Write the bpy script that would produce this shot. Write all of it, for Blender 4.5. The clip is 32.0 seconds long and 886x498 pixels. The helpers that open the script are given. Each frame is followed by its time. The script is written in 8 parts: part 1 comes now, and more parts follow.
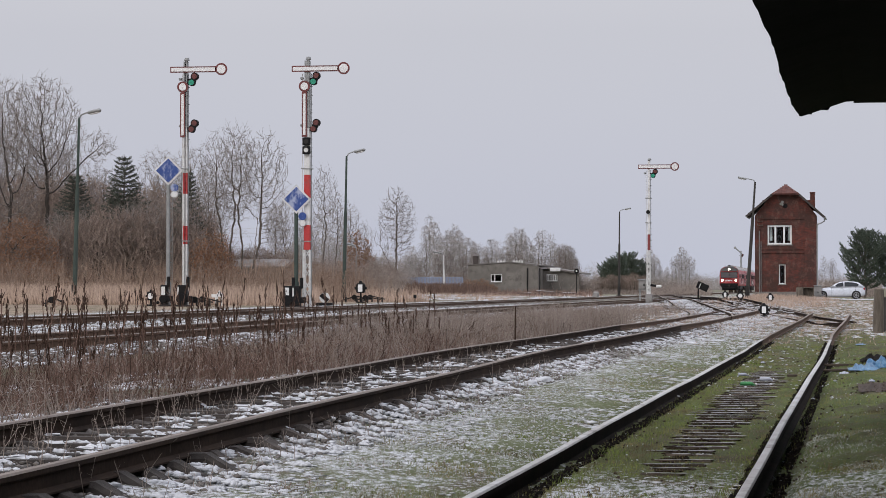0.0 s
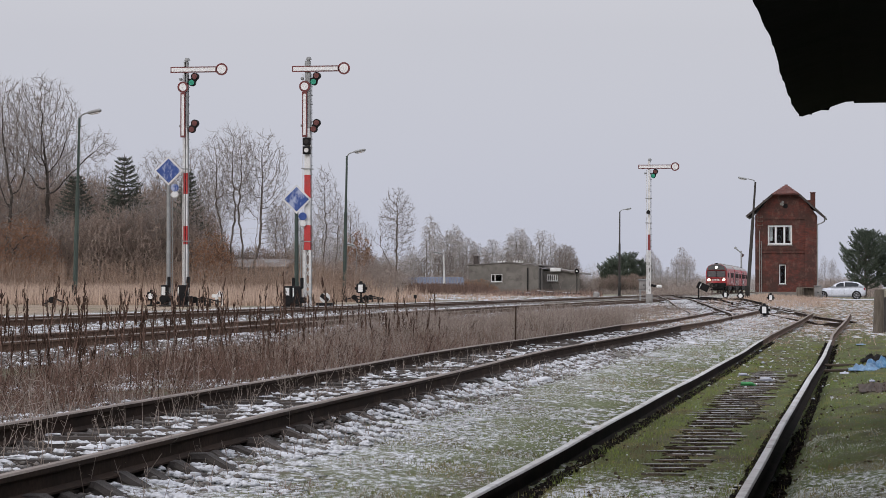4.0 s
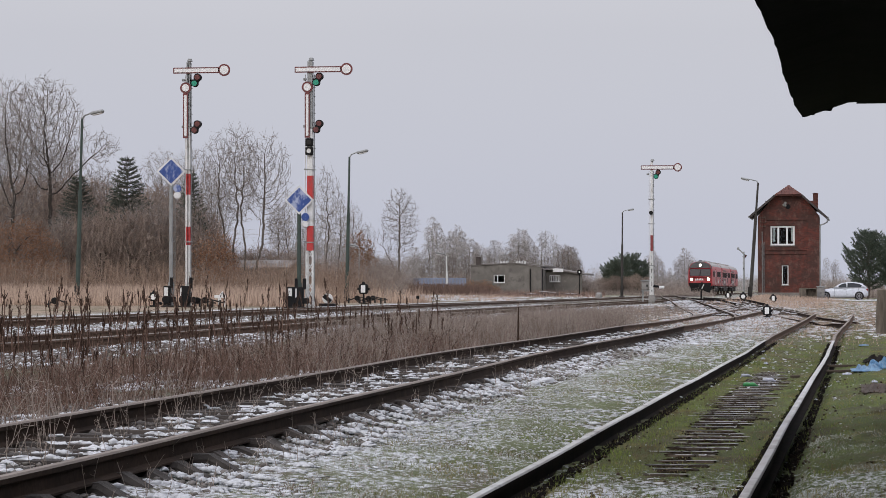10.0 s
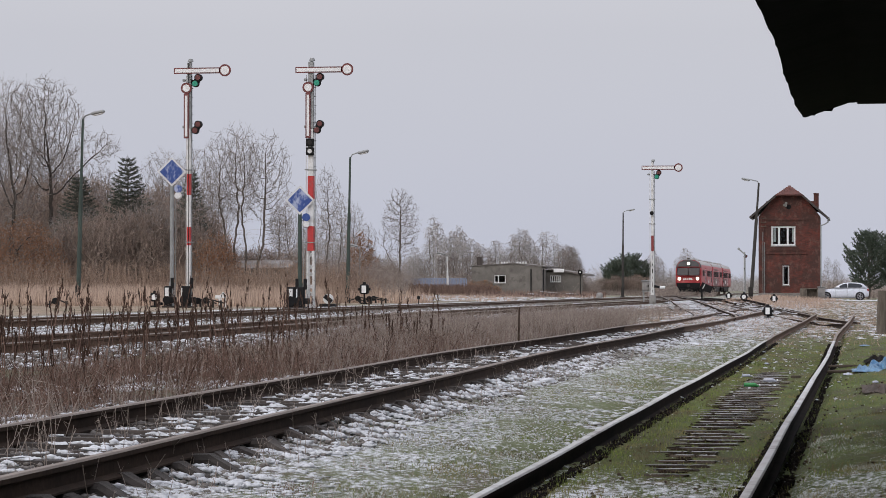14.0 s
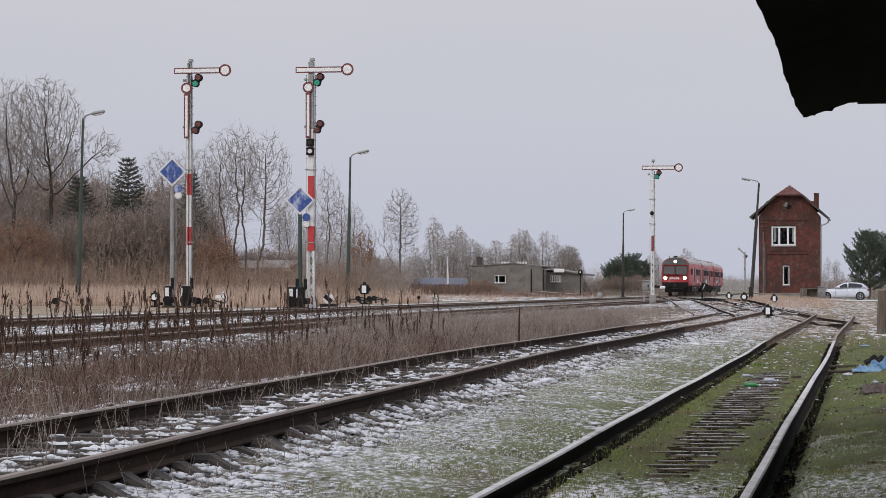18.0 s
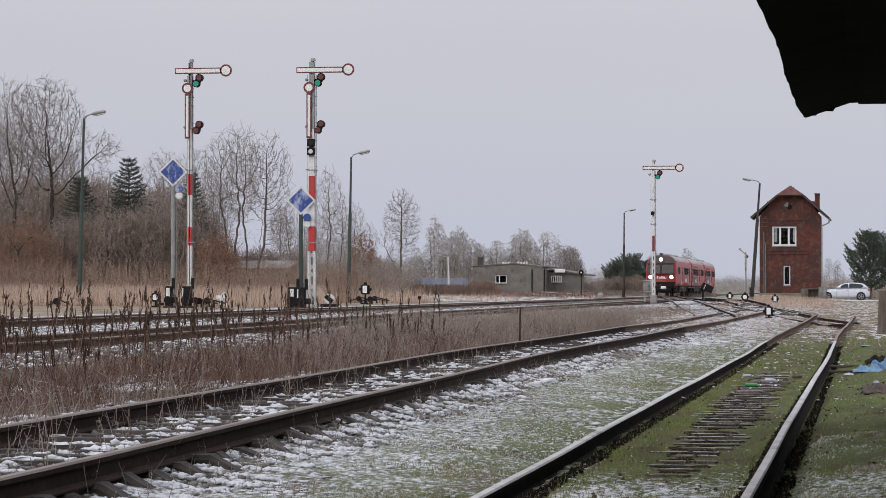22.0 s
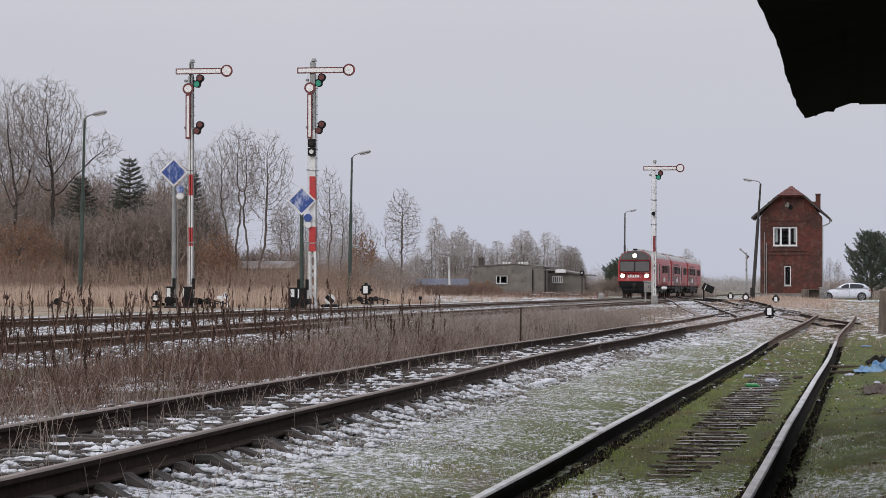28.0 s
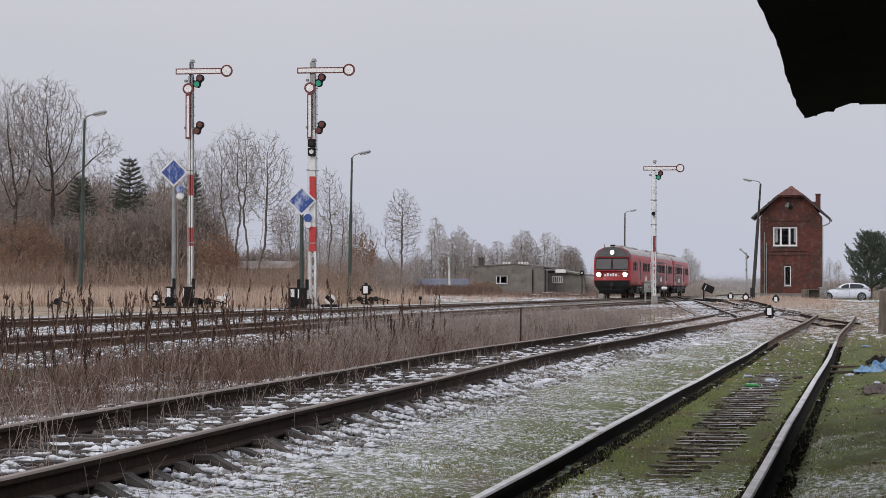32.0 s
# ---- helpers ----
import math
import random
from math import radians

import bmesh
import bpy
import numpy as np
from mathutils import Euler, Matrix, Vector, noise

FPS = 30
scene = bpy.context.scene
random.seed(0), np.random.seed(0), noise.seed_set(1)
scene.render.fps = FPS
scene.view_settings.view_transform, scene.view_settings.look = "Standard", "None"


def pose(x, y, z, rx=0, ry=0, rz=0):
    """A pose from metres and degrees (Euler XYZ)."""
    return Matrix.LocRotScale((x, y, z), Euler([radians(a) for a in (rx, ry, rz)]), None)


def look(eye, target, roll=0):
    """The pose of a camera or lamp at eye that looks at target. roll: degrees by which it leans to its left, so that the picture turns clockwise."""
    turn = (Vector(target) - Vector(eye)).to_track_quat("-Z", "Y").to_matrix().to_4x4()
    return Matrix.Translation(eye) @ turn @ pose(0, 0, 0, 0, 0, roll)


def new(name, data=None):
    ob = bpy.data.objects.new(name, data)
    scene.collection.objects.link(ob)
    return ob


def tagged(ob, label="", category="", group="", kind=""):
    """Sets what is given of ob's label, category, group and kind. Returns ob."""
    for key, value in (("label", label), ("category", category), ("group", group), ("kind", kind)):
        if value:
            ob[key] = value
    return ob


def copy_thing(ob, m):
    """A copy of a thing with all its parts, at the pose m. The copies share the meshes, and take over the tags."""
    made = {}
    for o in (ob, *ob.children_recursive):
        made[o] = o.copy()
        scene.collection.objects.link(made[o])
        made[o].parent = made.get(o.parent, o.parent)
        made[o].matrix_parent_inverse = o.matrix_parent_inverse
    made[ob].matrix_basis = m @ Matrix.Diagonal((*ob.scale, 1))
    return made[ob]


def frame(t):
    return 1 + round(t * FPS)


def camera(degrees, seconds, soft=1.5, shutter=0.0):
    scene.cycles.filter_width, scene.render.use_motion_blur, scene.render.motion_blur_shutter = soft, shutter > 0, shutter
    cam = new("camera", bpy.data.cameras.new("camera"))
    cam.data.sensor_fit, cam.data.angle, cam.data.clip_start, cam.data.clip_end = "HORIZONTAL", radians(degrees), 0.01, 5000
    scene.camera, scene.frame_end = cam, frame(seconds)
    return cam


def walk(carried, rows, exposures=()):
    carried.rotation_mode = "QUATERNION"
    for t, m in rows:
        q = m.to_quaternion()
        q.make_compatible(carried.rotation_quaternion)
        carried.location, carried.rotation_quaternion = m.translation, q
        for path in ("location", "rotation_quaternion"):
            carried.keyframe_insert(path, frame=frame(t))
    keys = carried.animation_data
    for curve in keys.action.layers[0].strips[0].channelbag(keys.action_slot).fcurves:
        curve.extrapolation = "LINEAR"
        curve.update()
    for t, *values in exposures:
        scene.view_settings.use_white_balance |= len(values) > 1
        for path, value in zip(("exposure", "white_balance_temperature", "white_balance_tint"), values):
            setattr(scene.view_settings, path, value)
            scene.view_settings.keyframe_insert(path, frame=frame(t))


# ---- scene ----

# ---------------------------------------------------------------- camera
# x = 0 and y = 0 are the camera's foot; the rails run along y.
YAW, PITCH, EYE_Z = 9.301, 0.917, 1.32
cam = camera(19.766, 32.0, soft=0.8)
DRIFT = [(0, 9.5, 3.0), (3.5, 9.2, 2.8), (5.5, 8.0, 2.7), (7.5, 7.0, 2.4), (9, 5.8, 1.7), (10, 4.4, 1.5), (12, 3.7, 1.2),
         (14, 3.1, 1.0), (16.5, 2.8, 1.0), (19, 2.6, 1.0), (20.5, 1.6, 0.9), (21.5, 1.7, 0.9), (23, 0.2, 0.1), (25, 0.2, 0.2),
         (27.5, 0, 0.1), (32, 0, 0)]
STEP = math.degrees(1 / 4500)
walk(cam, [(t, pose(0, 0, EYE_Z, 90 + PITCH - dv * STEP, 0, YAW - dh * STEP)) for t, dh, dv in DRIFT],
     exposures=[(0, 0.0), (32, 0.0)])

# ---------------------------------------------------------------- overcast light
SUN_EL, SUN_AZ = radians(32), radians(215)
world = bpy.data.worlds.new("overcast_sky")
scene.world = world
world.use_nodes = True
wt = world.node_tree
wt.nodes.clear()
w_out = wt.nodes.new("ShaderNodeOutputWorld")
w_bg = wt.nodes.new("ShaderNodeBackground")
w_sky = wt.nodes.new("ShaderNodeTexSky")
w_sky.sky_type, w_sky.sun_disc, w_sky.sun_elevation, w_sky.sun_rotation = "NISHITA", False, SUN_EL, SUN_AZ
w_sky.dust_density, w_sky.air_density = 4.0, 1.0
w_cloud = wt.nodes.new("ShaderNodeTexNoise")
w_cloud.inputs["Scale"].default_value, w_cloud.inputs["Detail"].default_value = 1.6, 5
w_ramp = wt.nodes.new("ShaderNodeValToRGB")
w_ramp.color_ramp.elements[0].position, w_ramp.color_ramp.elements[0].color = 0.3, (5.25, 5.33, 5.98, 1)
w_ramp.color_ramp.elements[1].position, w_ramp.color_ramp.elements[1].color = 0.7, (5.8, 5.85, 6.4, 1)
w_mix = wt.nodes.new("ShaderNodeMix")
w_mix.data_type = "RGBA"
w_mix.inputs["Factor"].default_value = 0.92
wt.links.new(w_cloud.outputs["Fac"], w_ramp.inputs["Fac"])
wt.links.new(w_sky.outputs["Color"], w_mix.inputs["A"])
wt.links.new(w_ramp.outputs["Color"], w_mix.inputs["B"])
# an overcast sky is brighter overhead than at the horizon
w_co = wt.nodes.new("ShaderNodeTexCoord")
w_sep = wt.nodes.new("ShaderNodeSeparateXYZ")
w_up = wt.nodes.new("ShaderNodeMapRange")
w_up.inputs["From Min"].default_value, w_up.inputs["From Max"].default_value = 0.1, 1.0
w_up.inputs["To Min"].default_value, w_up.inputs["To Max"].default_value = 1.0, 2.7
w_mul = wt.nodes.new("ShaderNodeVectorMath")
w_mul.operation = "SCALE"
wt.links.new(w_co.outputs["Generated"], w_sep.inputs["Vector"])
wt.links.new(w_sep.outputs["Z"], w_up.inputs["Value"])
w_low = wt.nodes.new("ShaderNodeMapRange")
w_low.inputs["From Min"].default_value, w_low.inputs["From Max"].default_value = 0.0, 0.11
w_tint = wt.nodes.new("ShaderNodeMix")
w_tint.data_type = "RGBA"
w_tint.inputs["A"].default_value, w_tint.inputs["B"].default_value = (0.955, 0.985, 1.06, 1), (1.03, 1.02, 1.01, 1)
w_tone = wt.nodes.new("ShaderNodeVectorMath")
w_tone.operation = "MULTIPLY"
wt.links.new(w_sep.outputs["Z"], w_low.inputs["Value"])
wt.links.new(w_low.outputs["Result"], w_tint.inputs["Factor"])
wt.links.new(w_mix.outputs["Result"], w_tone.inputs[0])
wt.links.new(w_tint.outputs["Result"], w_tone.inputs[1])
wt.links.new(w_tone.outputs["Vector"], w_mul.inputs[0])
wt.links.new(w_up.outputs["Result"], w_mul.inputs["Scale"])
wt.links.new(w_mul.outputs["Vector"], w_bg.inputs["Color"])
w_bg.inputs["Strength"].default_value = 0.105
wt.links.new(w_bg.outputs["Background"], w_out.inputs["Surface"])
sun = new("sun", bpy.data.lights.new("sun", "SUN"))
sun.data.energy, sun.data.angle, sun.data.color = 0.9, radians(35), (1.0, 0.96, 0.9)
sun.matrix_world = look((-30, -40, 40), (0, 20, 0))


# ---------------------------------------------------------------- materials
def node_mat(name):
    m = bpy.data.materials.new(name)
    m.use_nodes = True
    t = m.node_tree
    return m, t, t.nodes["Principled BSDF"]


def noise_node(t, scale, detail=4, rough=0.6, coord=None, stretch=None):
    n = t.nodes.new("ShaderNodeTexNoise")
    n.inputs["Scale"].default_value, n.inputs["Detail"].default_value, n.inputs["Roughness"].default_value = scale, detail, rough
    if coord is None:
        coord = t.nodes.new("ShaderNodeTexCoord").outputs["Object"]
    if stretch:
        mp = t.nodes.new("ShaderNodeMapping")
        mp.inputs["Scale"].default_value = stretch
        t.links.new(coord, mp.inputs["Vector"])
        coord = mp.outputs["Vector"]
    t.links.new(coord, n.inputs["Vector"])
    return n


def mix_node(t, fac, a, b, mode="MIX"):
    n = t.nodes.new("ShaderNodeMix")
    n.data_type, n.blend_type = "RGBA", mode
    for key, v in (("Factor", fac), ("A", a), ("B", b)):
        s = n.inputs[key]
        if isinstance(v, bpy.types.NodeSocket):
            t.links.new(v, s)
        elif isinstance(v, (int, float)):
            s.default_value = v
        else:
            s.default_value = (*v, 1)
    return n.outputs["Result"]


def span_node(t, value, lo, hi, a=0.0, b=1.0, smooth=True):
    n = t.nodes.new("ShaderNodeMapRange")
    n.interpolation_type = "SMOOTHSTEP" if smooth else "LINEAR"
    t.links.new(value, n.inputs["Value"])
    for key, v in (("From Min", lo), ("From Max", hi), ("To Min", a), ("To Max", b)):
        n.inputs[key].default_value = v
    return n.outputs["Result"]


def mat(name, c1, c2, rough=0.8, metal=0.0, scale=3.0, fine=40.0, bump=0.25, depth=0.01, stain=None, stretch=None, each=0.0, spec=0.5):
    """Two tones at two scales, with fine relief, and stains where a colour for them is given."""
    m, t, b = node_mat(name)
    co = t.nodes.new("ShaderNodeTexCoord").outputs["Object"]
    n1, n2 = noise_node(t, scale, 5, 0.65, co, stretch), noise_node(t, fine, 4, 0.6, co, stretch)
    col = mix_node(t, span_node(t, n1.outputs["Fac"], 0.35, 0.65), c1, c2)
    col = mix_node(t, span_node(t, n2.outputs["Fac"], 0.3, 0.75, 0.0, 0.5), col, tuple(0.55 * v for v in c1))
    if stain:
        n3 = noise_node(t, scale * 0.6 + 0.7, 6, 0.7, co)
        col = mix_node(t, span_node(t, n3.outputs["Fac"], 0.52, 0.66, 0, 0.85), col, stain)
    if each:
        oi = t.nodes.new("ShaderNodeObjectInfo")
        hv = t.nodes.new("ShaderNodeHueSaturation")
        t.links.new(span_node(t, oi.outputs["Random"], 0, 1, 1 - each, 1 + each, False), hv.inputs["Value"])
        t.links.new(col, hv.inputs["Color"])
        col = hv.outputs["Color"]
    t.links.new(col, b.inputs["Base Color"])
    b.inputs["Roughness"].default_value, b.inputs["Metallic"].default_value = rough, metal
    b.inputs["Specular IOR Level"].default_value = spec
    if bump:
        bp = t.nodes.new("ShaderNodeBump")
        bp.inputs["Strength"].default_value, bp.inputs["Distance"].default_value = bump, depth
        t.links.new(n2.outputs["Fac"], bp.inputs["Height"])
        t.links.new(bp.outputs["Normal"], b.inputs["Normal"])
    return m


def island_mat(name, dark, pale, rough=0.85, spec=0.2):
    """Blades, twigs, stalks: each island has its own tone between dark and pale."""
    m, t, b = node_mat(name)
    g = t.nodes.new("ShaderNodeNewGeometry")
    n = noise_node(t, 0.5, 3, 0.6, g.outputs["Position"])
    col = mix_node(t, g.outputs["Random Per Island"], dark, pale)
    col = mix_node(t, span_node(t, n.outputs["Fac"], 0.35, 0.7, 0, 0.35), col, dark)
    t.links.new(col, b.inputs["Base Color"])
    b.inputs["Roughness"].default_value, b.inputs["Specular IOR Level"].default_value = rough, spec
    return m


def moss_mat():
    """Short winter grass: green, ochre and brown in drifts."""
    m, t, b = node_mat("winter_grass")
    g = t.nodes.new("ShaderNodeNewGeometry")
    n1 = noise_node(t, 1.2, 4, 0.6, g.outputs["Position"], (1, 0.35, 1))
    n2 = noise_node(t, 2.2, 4, 0.65, g.outputs["Position"], (1, 0.3, 1))
    col = mix_node(t, g.outputs["Random Per Island"], (0.036, 0.053, 0.010), (0.185, 0.225, 0.05))
    col = mix_node(t, span_node(t, n1.outputs["Fac"], 0.48, 0.60, 0, 0.75), col, (0.20, 0.16, 0.07))
    col = mix_node(t, span_node(t, n2.outputs["Fac"], 0.52, 0.62, 0, 0.8), col, (0.065, 0.043, 0.024))
    t.links.new(col, b.inputs["Base Color"])
    b.inputs["Roughness"].default_value, b.inputs["Specular IOR Level"].default_value = 0.85, 0.2
    return m


def enamel_mat():
    """Blue enamel gone chalky white in patches."""
    m, t, b = node_mat("faded_blue_enamel")
    co = t.nodes.new("ShaderNodeTexCoord").outputs["Object"]
    n1, n2 = noise_node(t, 2.4, 6, 0.7, co, (1.5, 1, 0.8)), noise_node(t, 9, 4, 0.6, co)
    col = mix_node(t, n2.outputs["Fac"], (0.018, 0.05, 0.21), (0.04, 0.085, 0.29))
    col = mix_node(t, span_node(t, n1.outputs["Fac"], 0.47, 0.62, 0, 0.8), col, (0.42, 0.46, 0.60))
    t.links.new(col, b.inputs["Base Color"])
    b.inputs["Roughness"].default_value = 0.5
    return m


def glow_mat(name, color, strength):
    m, t, b = node_mat(name)
    b.inputs["Base Color"].default_value = (*color, 1)
    b.inputs["Emission Color"].default_value = (*color, 1)
    b.inputs["Emission Strength"].default_value = strength
    return m


def glass_mat(name, color, rough=0.08):
    m, t, b = node_mat(name)
    n = noise_node(t, 2.0)
    t.links.new(mix_node(t, n.outputs["Fac"], color, tuple(v * 1.6 for v in color)), b.inputs["Base Color"])
    b.inputs["Roughness"].default_value, b.inputs["Specular IOR Level"].default_value = rough, 0.45
    return m


def clear_mat(name):
    """Old window glass that shows the room behind it."""
    m, t, b = node_mat(name)
    n = noise_node(t, 1.5)
    t.links.new(mix_node(t, n.outputs["Fac"], (0.75, 0.80, 0.80), (0.62, 0.67, 0.68)), b.inputs["Base Color"])
    b.inputs["Transmission Weight"].default_value, b.inputs["Roughness"].default_value, b.inputs["IOR"].default_value = 1.0, 0.03, 1.3
    return m


def ramp_node(t, value, stops):
    n = t.nodes.new("ShaderNodeValToRGB")
    els = n.color_ramp.elements
    while len(els) < len(stops):
        els.new(0.5)
    for e, (p, c) in zip(els, stops):
        e.position = p
        e.color = (*c, 1) if not isinstance(c, (int, float)) else (c, c, c, 1)
    t.links.new(value, n.inputs["Fac"])
    return n.outputs["Color"]


def ground_mat():
    m, t, b = node_mat("yard_ground")
    g = t.nodes.new("ShaderNodeNewGeometry")
    pos = g.outputs["Position"]
    sep = t.nodes.new("ShaderNodeSeparateXYZ")
    t.links.new(pos, sep.inputs["Vector"])
    edge = noise_node(t, 0.9, 4, 0.6, pos)
    wob = t.nodes.new("ShaderNodeMath")
    wob.operation = "MULTIPLY_ADD"
    wob.inputs[1].default_value, wob.inputs[2].default_value = 1.4, -0.7
    t.links.new(edge.outputs["Fac"], wob.inputs[0])
    add = t.nodes.new("ShaderNodeMath")
    t.links.new(sep.outputs["X"], add.inputs[0]), t.links.new(wob.outputs[0], add.inputs[1])
    u = span_node(t, add.outputs[0], -40, 10, 0, 1, False)
    at = lambda x: (x + 40) / 50
    base = ramp_node(t, u, [(at(-40), (0.22, 0.165, 0.12)), (at(-24.5), (0.30, 0.23, 0.17)), (at(-22.5), (0.21, 0.19, 0.155)),
                            (at(-20), (0.13, 0.11, 0.095)), (at(-10), (0.13, 0.105, 0.09)), (at(-9), (0.09, 0.062, 0.045)),
                            (at(-6.9), (0.085, 0.06, 0.045)), (at(-6.3), (0.12, 0.105, 0.095)), (at(-4.0), (0.12, 0.11, 0.09)),
                            (at(-3.5), (0.14, 0.15, 0.085)), (at(-2.5), (0.115, 0.135, 0.06)), (at(-2.1), (0.065, 0.075, 0.022)),
                            (at(-0.4), (0.056, 0.078, 0.017)), (at(10), (0.06, 0.085, 0.018))])
    amount = ramp_node(t, u, [(at(-40), 0.12), (at(-25), 0.25), (at(-21.5), 0.52), (at(-19.6), 0.4), (at(-17), 0.42), (at(-10), 0.46), (at(-9), 0.34),
                              (at(-6.8), 0.38), (at(-6.0), 0.42), (at(-4.0), 0.46), (at(-3.5), 0.445), (at(-2.7), 0.415), (at(-2.25), 0.37), (at(-2.0), 0.25), (at(0), 0.24), (at(10), 0.2)])
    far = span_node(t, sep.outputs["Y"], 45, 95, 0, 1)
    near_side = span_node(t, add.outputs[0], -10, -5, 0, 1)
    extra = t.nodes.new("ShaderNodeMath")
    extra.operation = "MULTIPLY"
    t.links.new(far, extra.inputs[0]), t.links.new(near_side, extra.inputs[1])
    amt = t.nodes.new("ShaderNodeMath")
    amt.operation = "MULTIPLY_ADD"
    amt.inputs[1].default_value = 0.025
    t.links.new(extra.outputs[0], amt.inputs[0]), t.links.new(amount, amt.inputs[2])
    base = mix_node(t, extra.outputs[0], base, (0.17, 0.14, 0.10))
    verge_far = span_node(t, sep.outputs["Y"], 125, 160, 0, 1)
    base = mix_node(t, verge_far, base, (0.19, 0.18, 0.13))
    amt2 = t.nodes.new("ShaderNodeMath")
    amt2.operation, amt2.inputs[1].default_value = "MULTIPLY_ADD", 0.0
    t.links.new(verge_far, amt2.inputs[0]), t.links.new(amt.outputs[0], amt2.inputs[2])
    amt = amt2
    mossy = span_node(t, add.outputs[0], -2.4, -1.9, 0, 1)
    for sc, lo, hi, k, tone in ((0.8, 0.48, 0.62, 0.7, (0.085, 0.09, 0.045)), (1.7, 0.53, 0.66, 0.7, (0.095, 0.07, 0.05))):
        patch = noise_node(t, sc, 5, 0.65, pos, (1, 0.3, 1))
        base = mix_node(t, span_node(t, patch.outputs["Fac"], lo, hi, 0, k), base, tone)
    for sc, lo, hi, k, tone in ((1.3, 0.52, 0.66, 0.7, (0.034, 0.024, 0.014)), (2.1, 0.51, 0.64, 0.75, (0.10, 0.13, 0.03)), (4.0, 0.58, 0.70, 0.7, (0.12, 0.085, 0.04))):
        patch = noise_node(t, sc, 5, 0.65, pos, (1, 0.22, 1))
        cut = t.nodes.new("ShaderNodeMath")
        cut.operation = "MULTIPLY"
        t.links.new(span_node(t, patch.outputs["Fac"], lo, hi, 0, k), cut.inputs[0]), t.links.new(mossy, cut.inputs[1])
        base = mix_node(t, cut.outputs[0], base, tone)
    close = t.nodes.new("ShaderNodeMath")
    close.operation = "MULTIPLY"
    t.links.new(span_node(t, add.outputs[0], -4.0, -3.6, 0, 1), close.inputs[0]), t.links.new(span_node(t, sep.outputs["Y"], 15, 30, 0.022, 0), close.inputs[1])
    amt4 = t.nodes.new("ShaderNodeMath")
    keep = t.nodes.new("ShaderNodeMath")
    keep.operation = "MULTIPLY"
    t.links.new(close.outputs[0], keep.inputs[0]), t.links.new(span_node(t, add.outputs[0], -2.5, -2.1, 1, 0), keep.inputs[1])
    t.links.new(keep.outputs[0], amt4.inputs[0]), t.links.new(amt.outputs[0], amt4.inputs[1])
    amt = amt4
    frosty = t.nodes.new("ShaderNodeMath")
    frosty.operation = "MULTIPLY"
    t.links.new(mossy, frosty.inputs[0]), t.links.new(span_node(t, sep.outputs["Y"], 15, 23, 1, 0), frosty.inputs[1])
    amt3 = t.nodes.new("ShaderNodeMath")
    amt3.operation, amt3.inputs[1].default_value = "MULTIPLY_ADD", 0.255
    t.links.new(frosty.outputs[0], amt3.inputs[0]), t.links.new(amt.outputs[0], amt3.inputs[2])
    amt = amt3
    s1, s2 = noise_node(t, 0.9, 6, 0.7, pos, (1, 0.4, 1)), noise_node(t, 19.0, 5, 0.75, pos, (1, 0.42, 1))
    mixn = t.nodes.new("ShaderNodeMath")
    mixn.operation = "MULTIPLY_ADD"
    mixn.inputs[1].default_value = 0.68
    half = t.nodes.new("ShaderNodeMath")
    half.operation, half.inputs[1].default_value = "MULTIPLY", 0.32
    t.links.new(s1.outputs["Fac"], half.inputs[0])
    t.links.new(s2.outputs["Fac"], mixn.inputs[0]), t.links.new(half.outputs[0], mixn.inputs[2])
    total = t.nodes.new("ShaderNodeMath")
    t.links.new(mixn.outputs[0], total.inputs[0]), t.links.new(amt.outputs[0], total.inputs[1])
    snow = span_node(t, total.outputs[0], 0.92, 1.06)
    grit = noise_node(t, 30, 5, 0.7, pos)
    base = mix_node(t, span_node(t, grit.outputs["Fac"], 0.40, 0.72, 0, 0.5), base, (0.045, 0.038, 0.022))
    col = mix_node(t, snow, base, (0.60, 0.62, 0.66))
    t.links.new(col, b.inputs["Base Color"])
    b.inputs["Roughness"].default_value, b.inputs["Specular IOR Level"].default_value = 0.9, 0.2
    bp = t.nodes.new("ShaderNodeBump")
    bp.inputs["Strength"].default_value, bp.inputs["Distance"].default_value = 0.6, 0.03
    t.links.new(grit.outputs["Fac"], bp.inputs["Height"])
    t.links.new(bp.outputs["Normal"], b.inputs["Normal"])
    return m


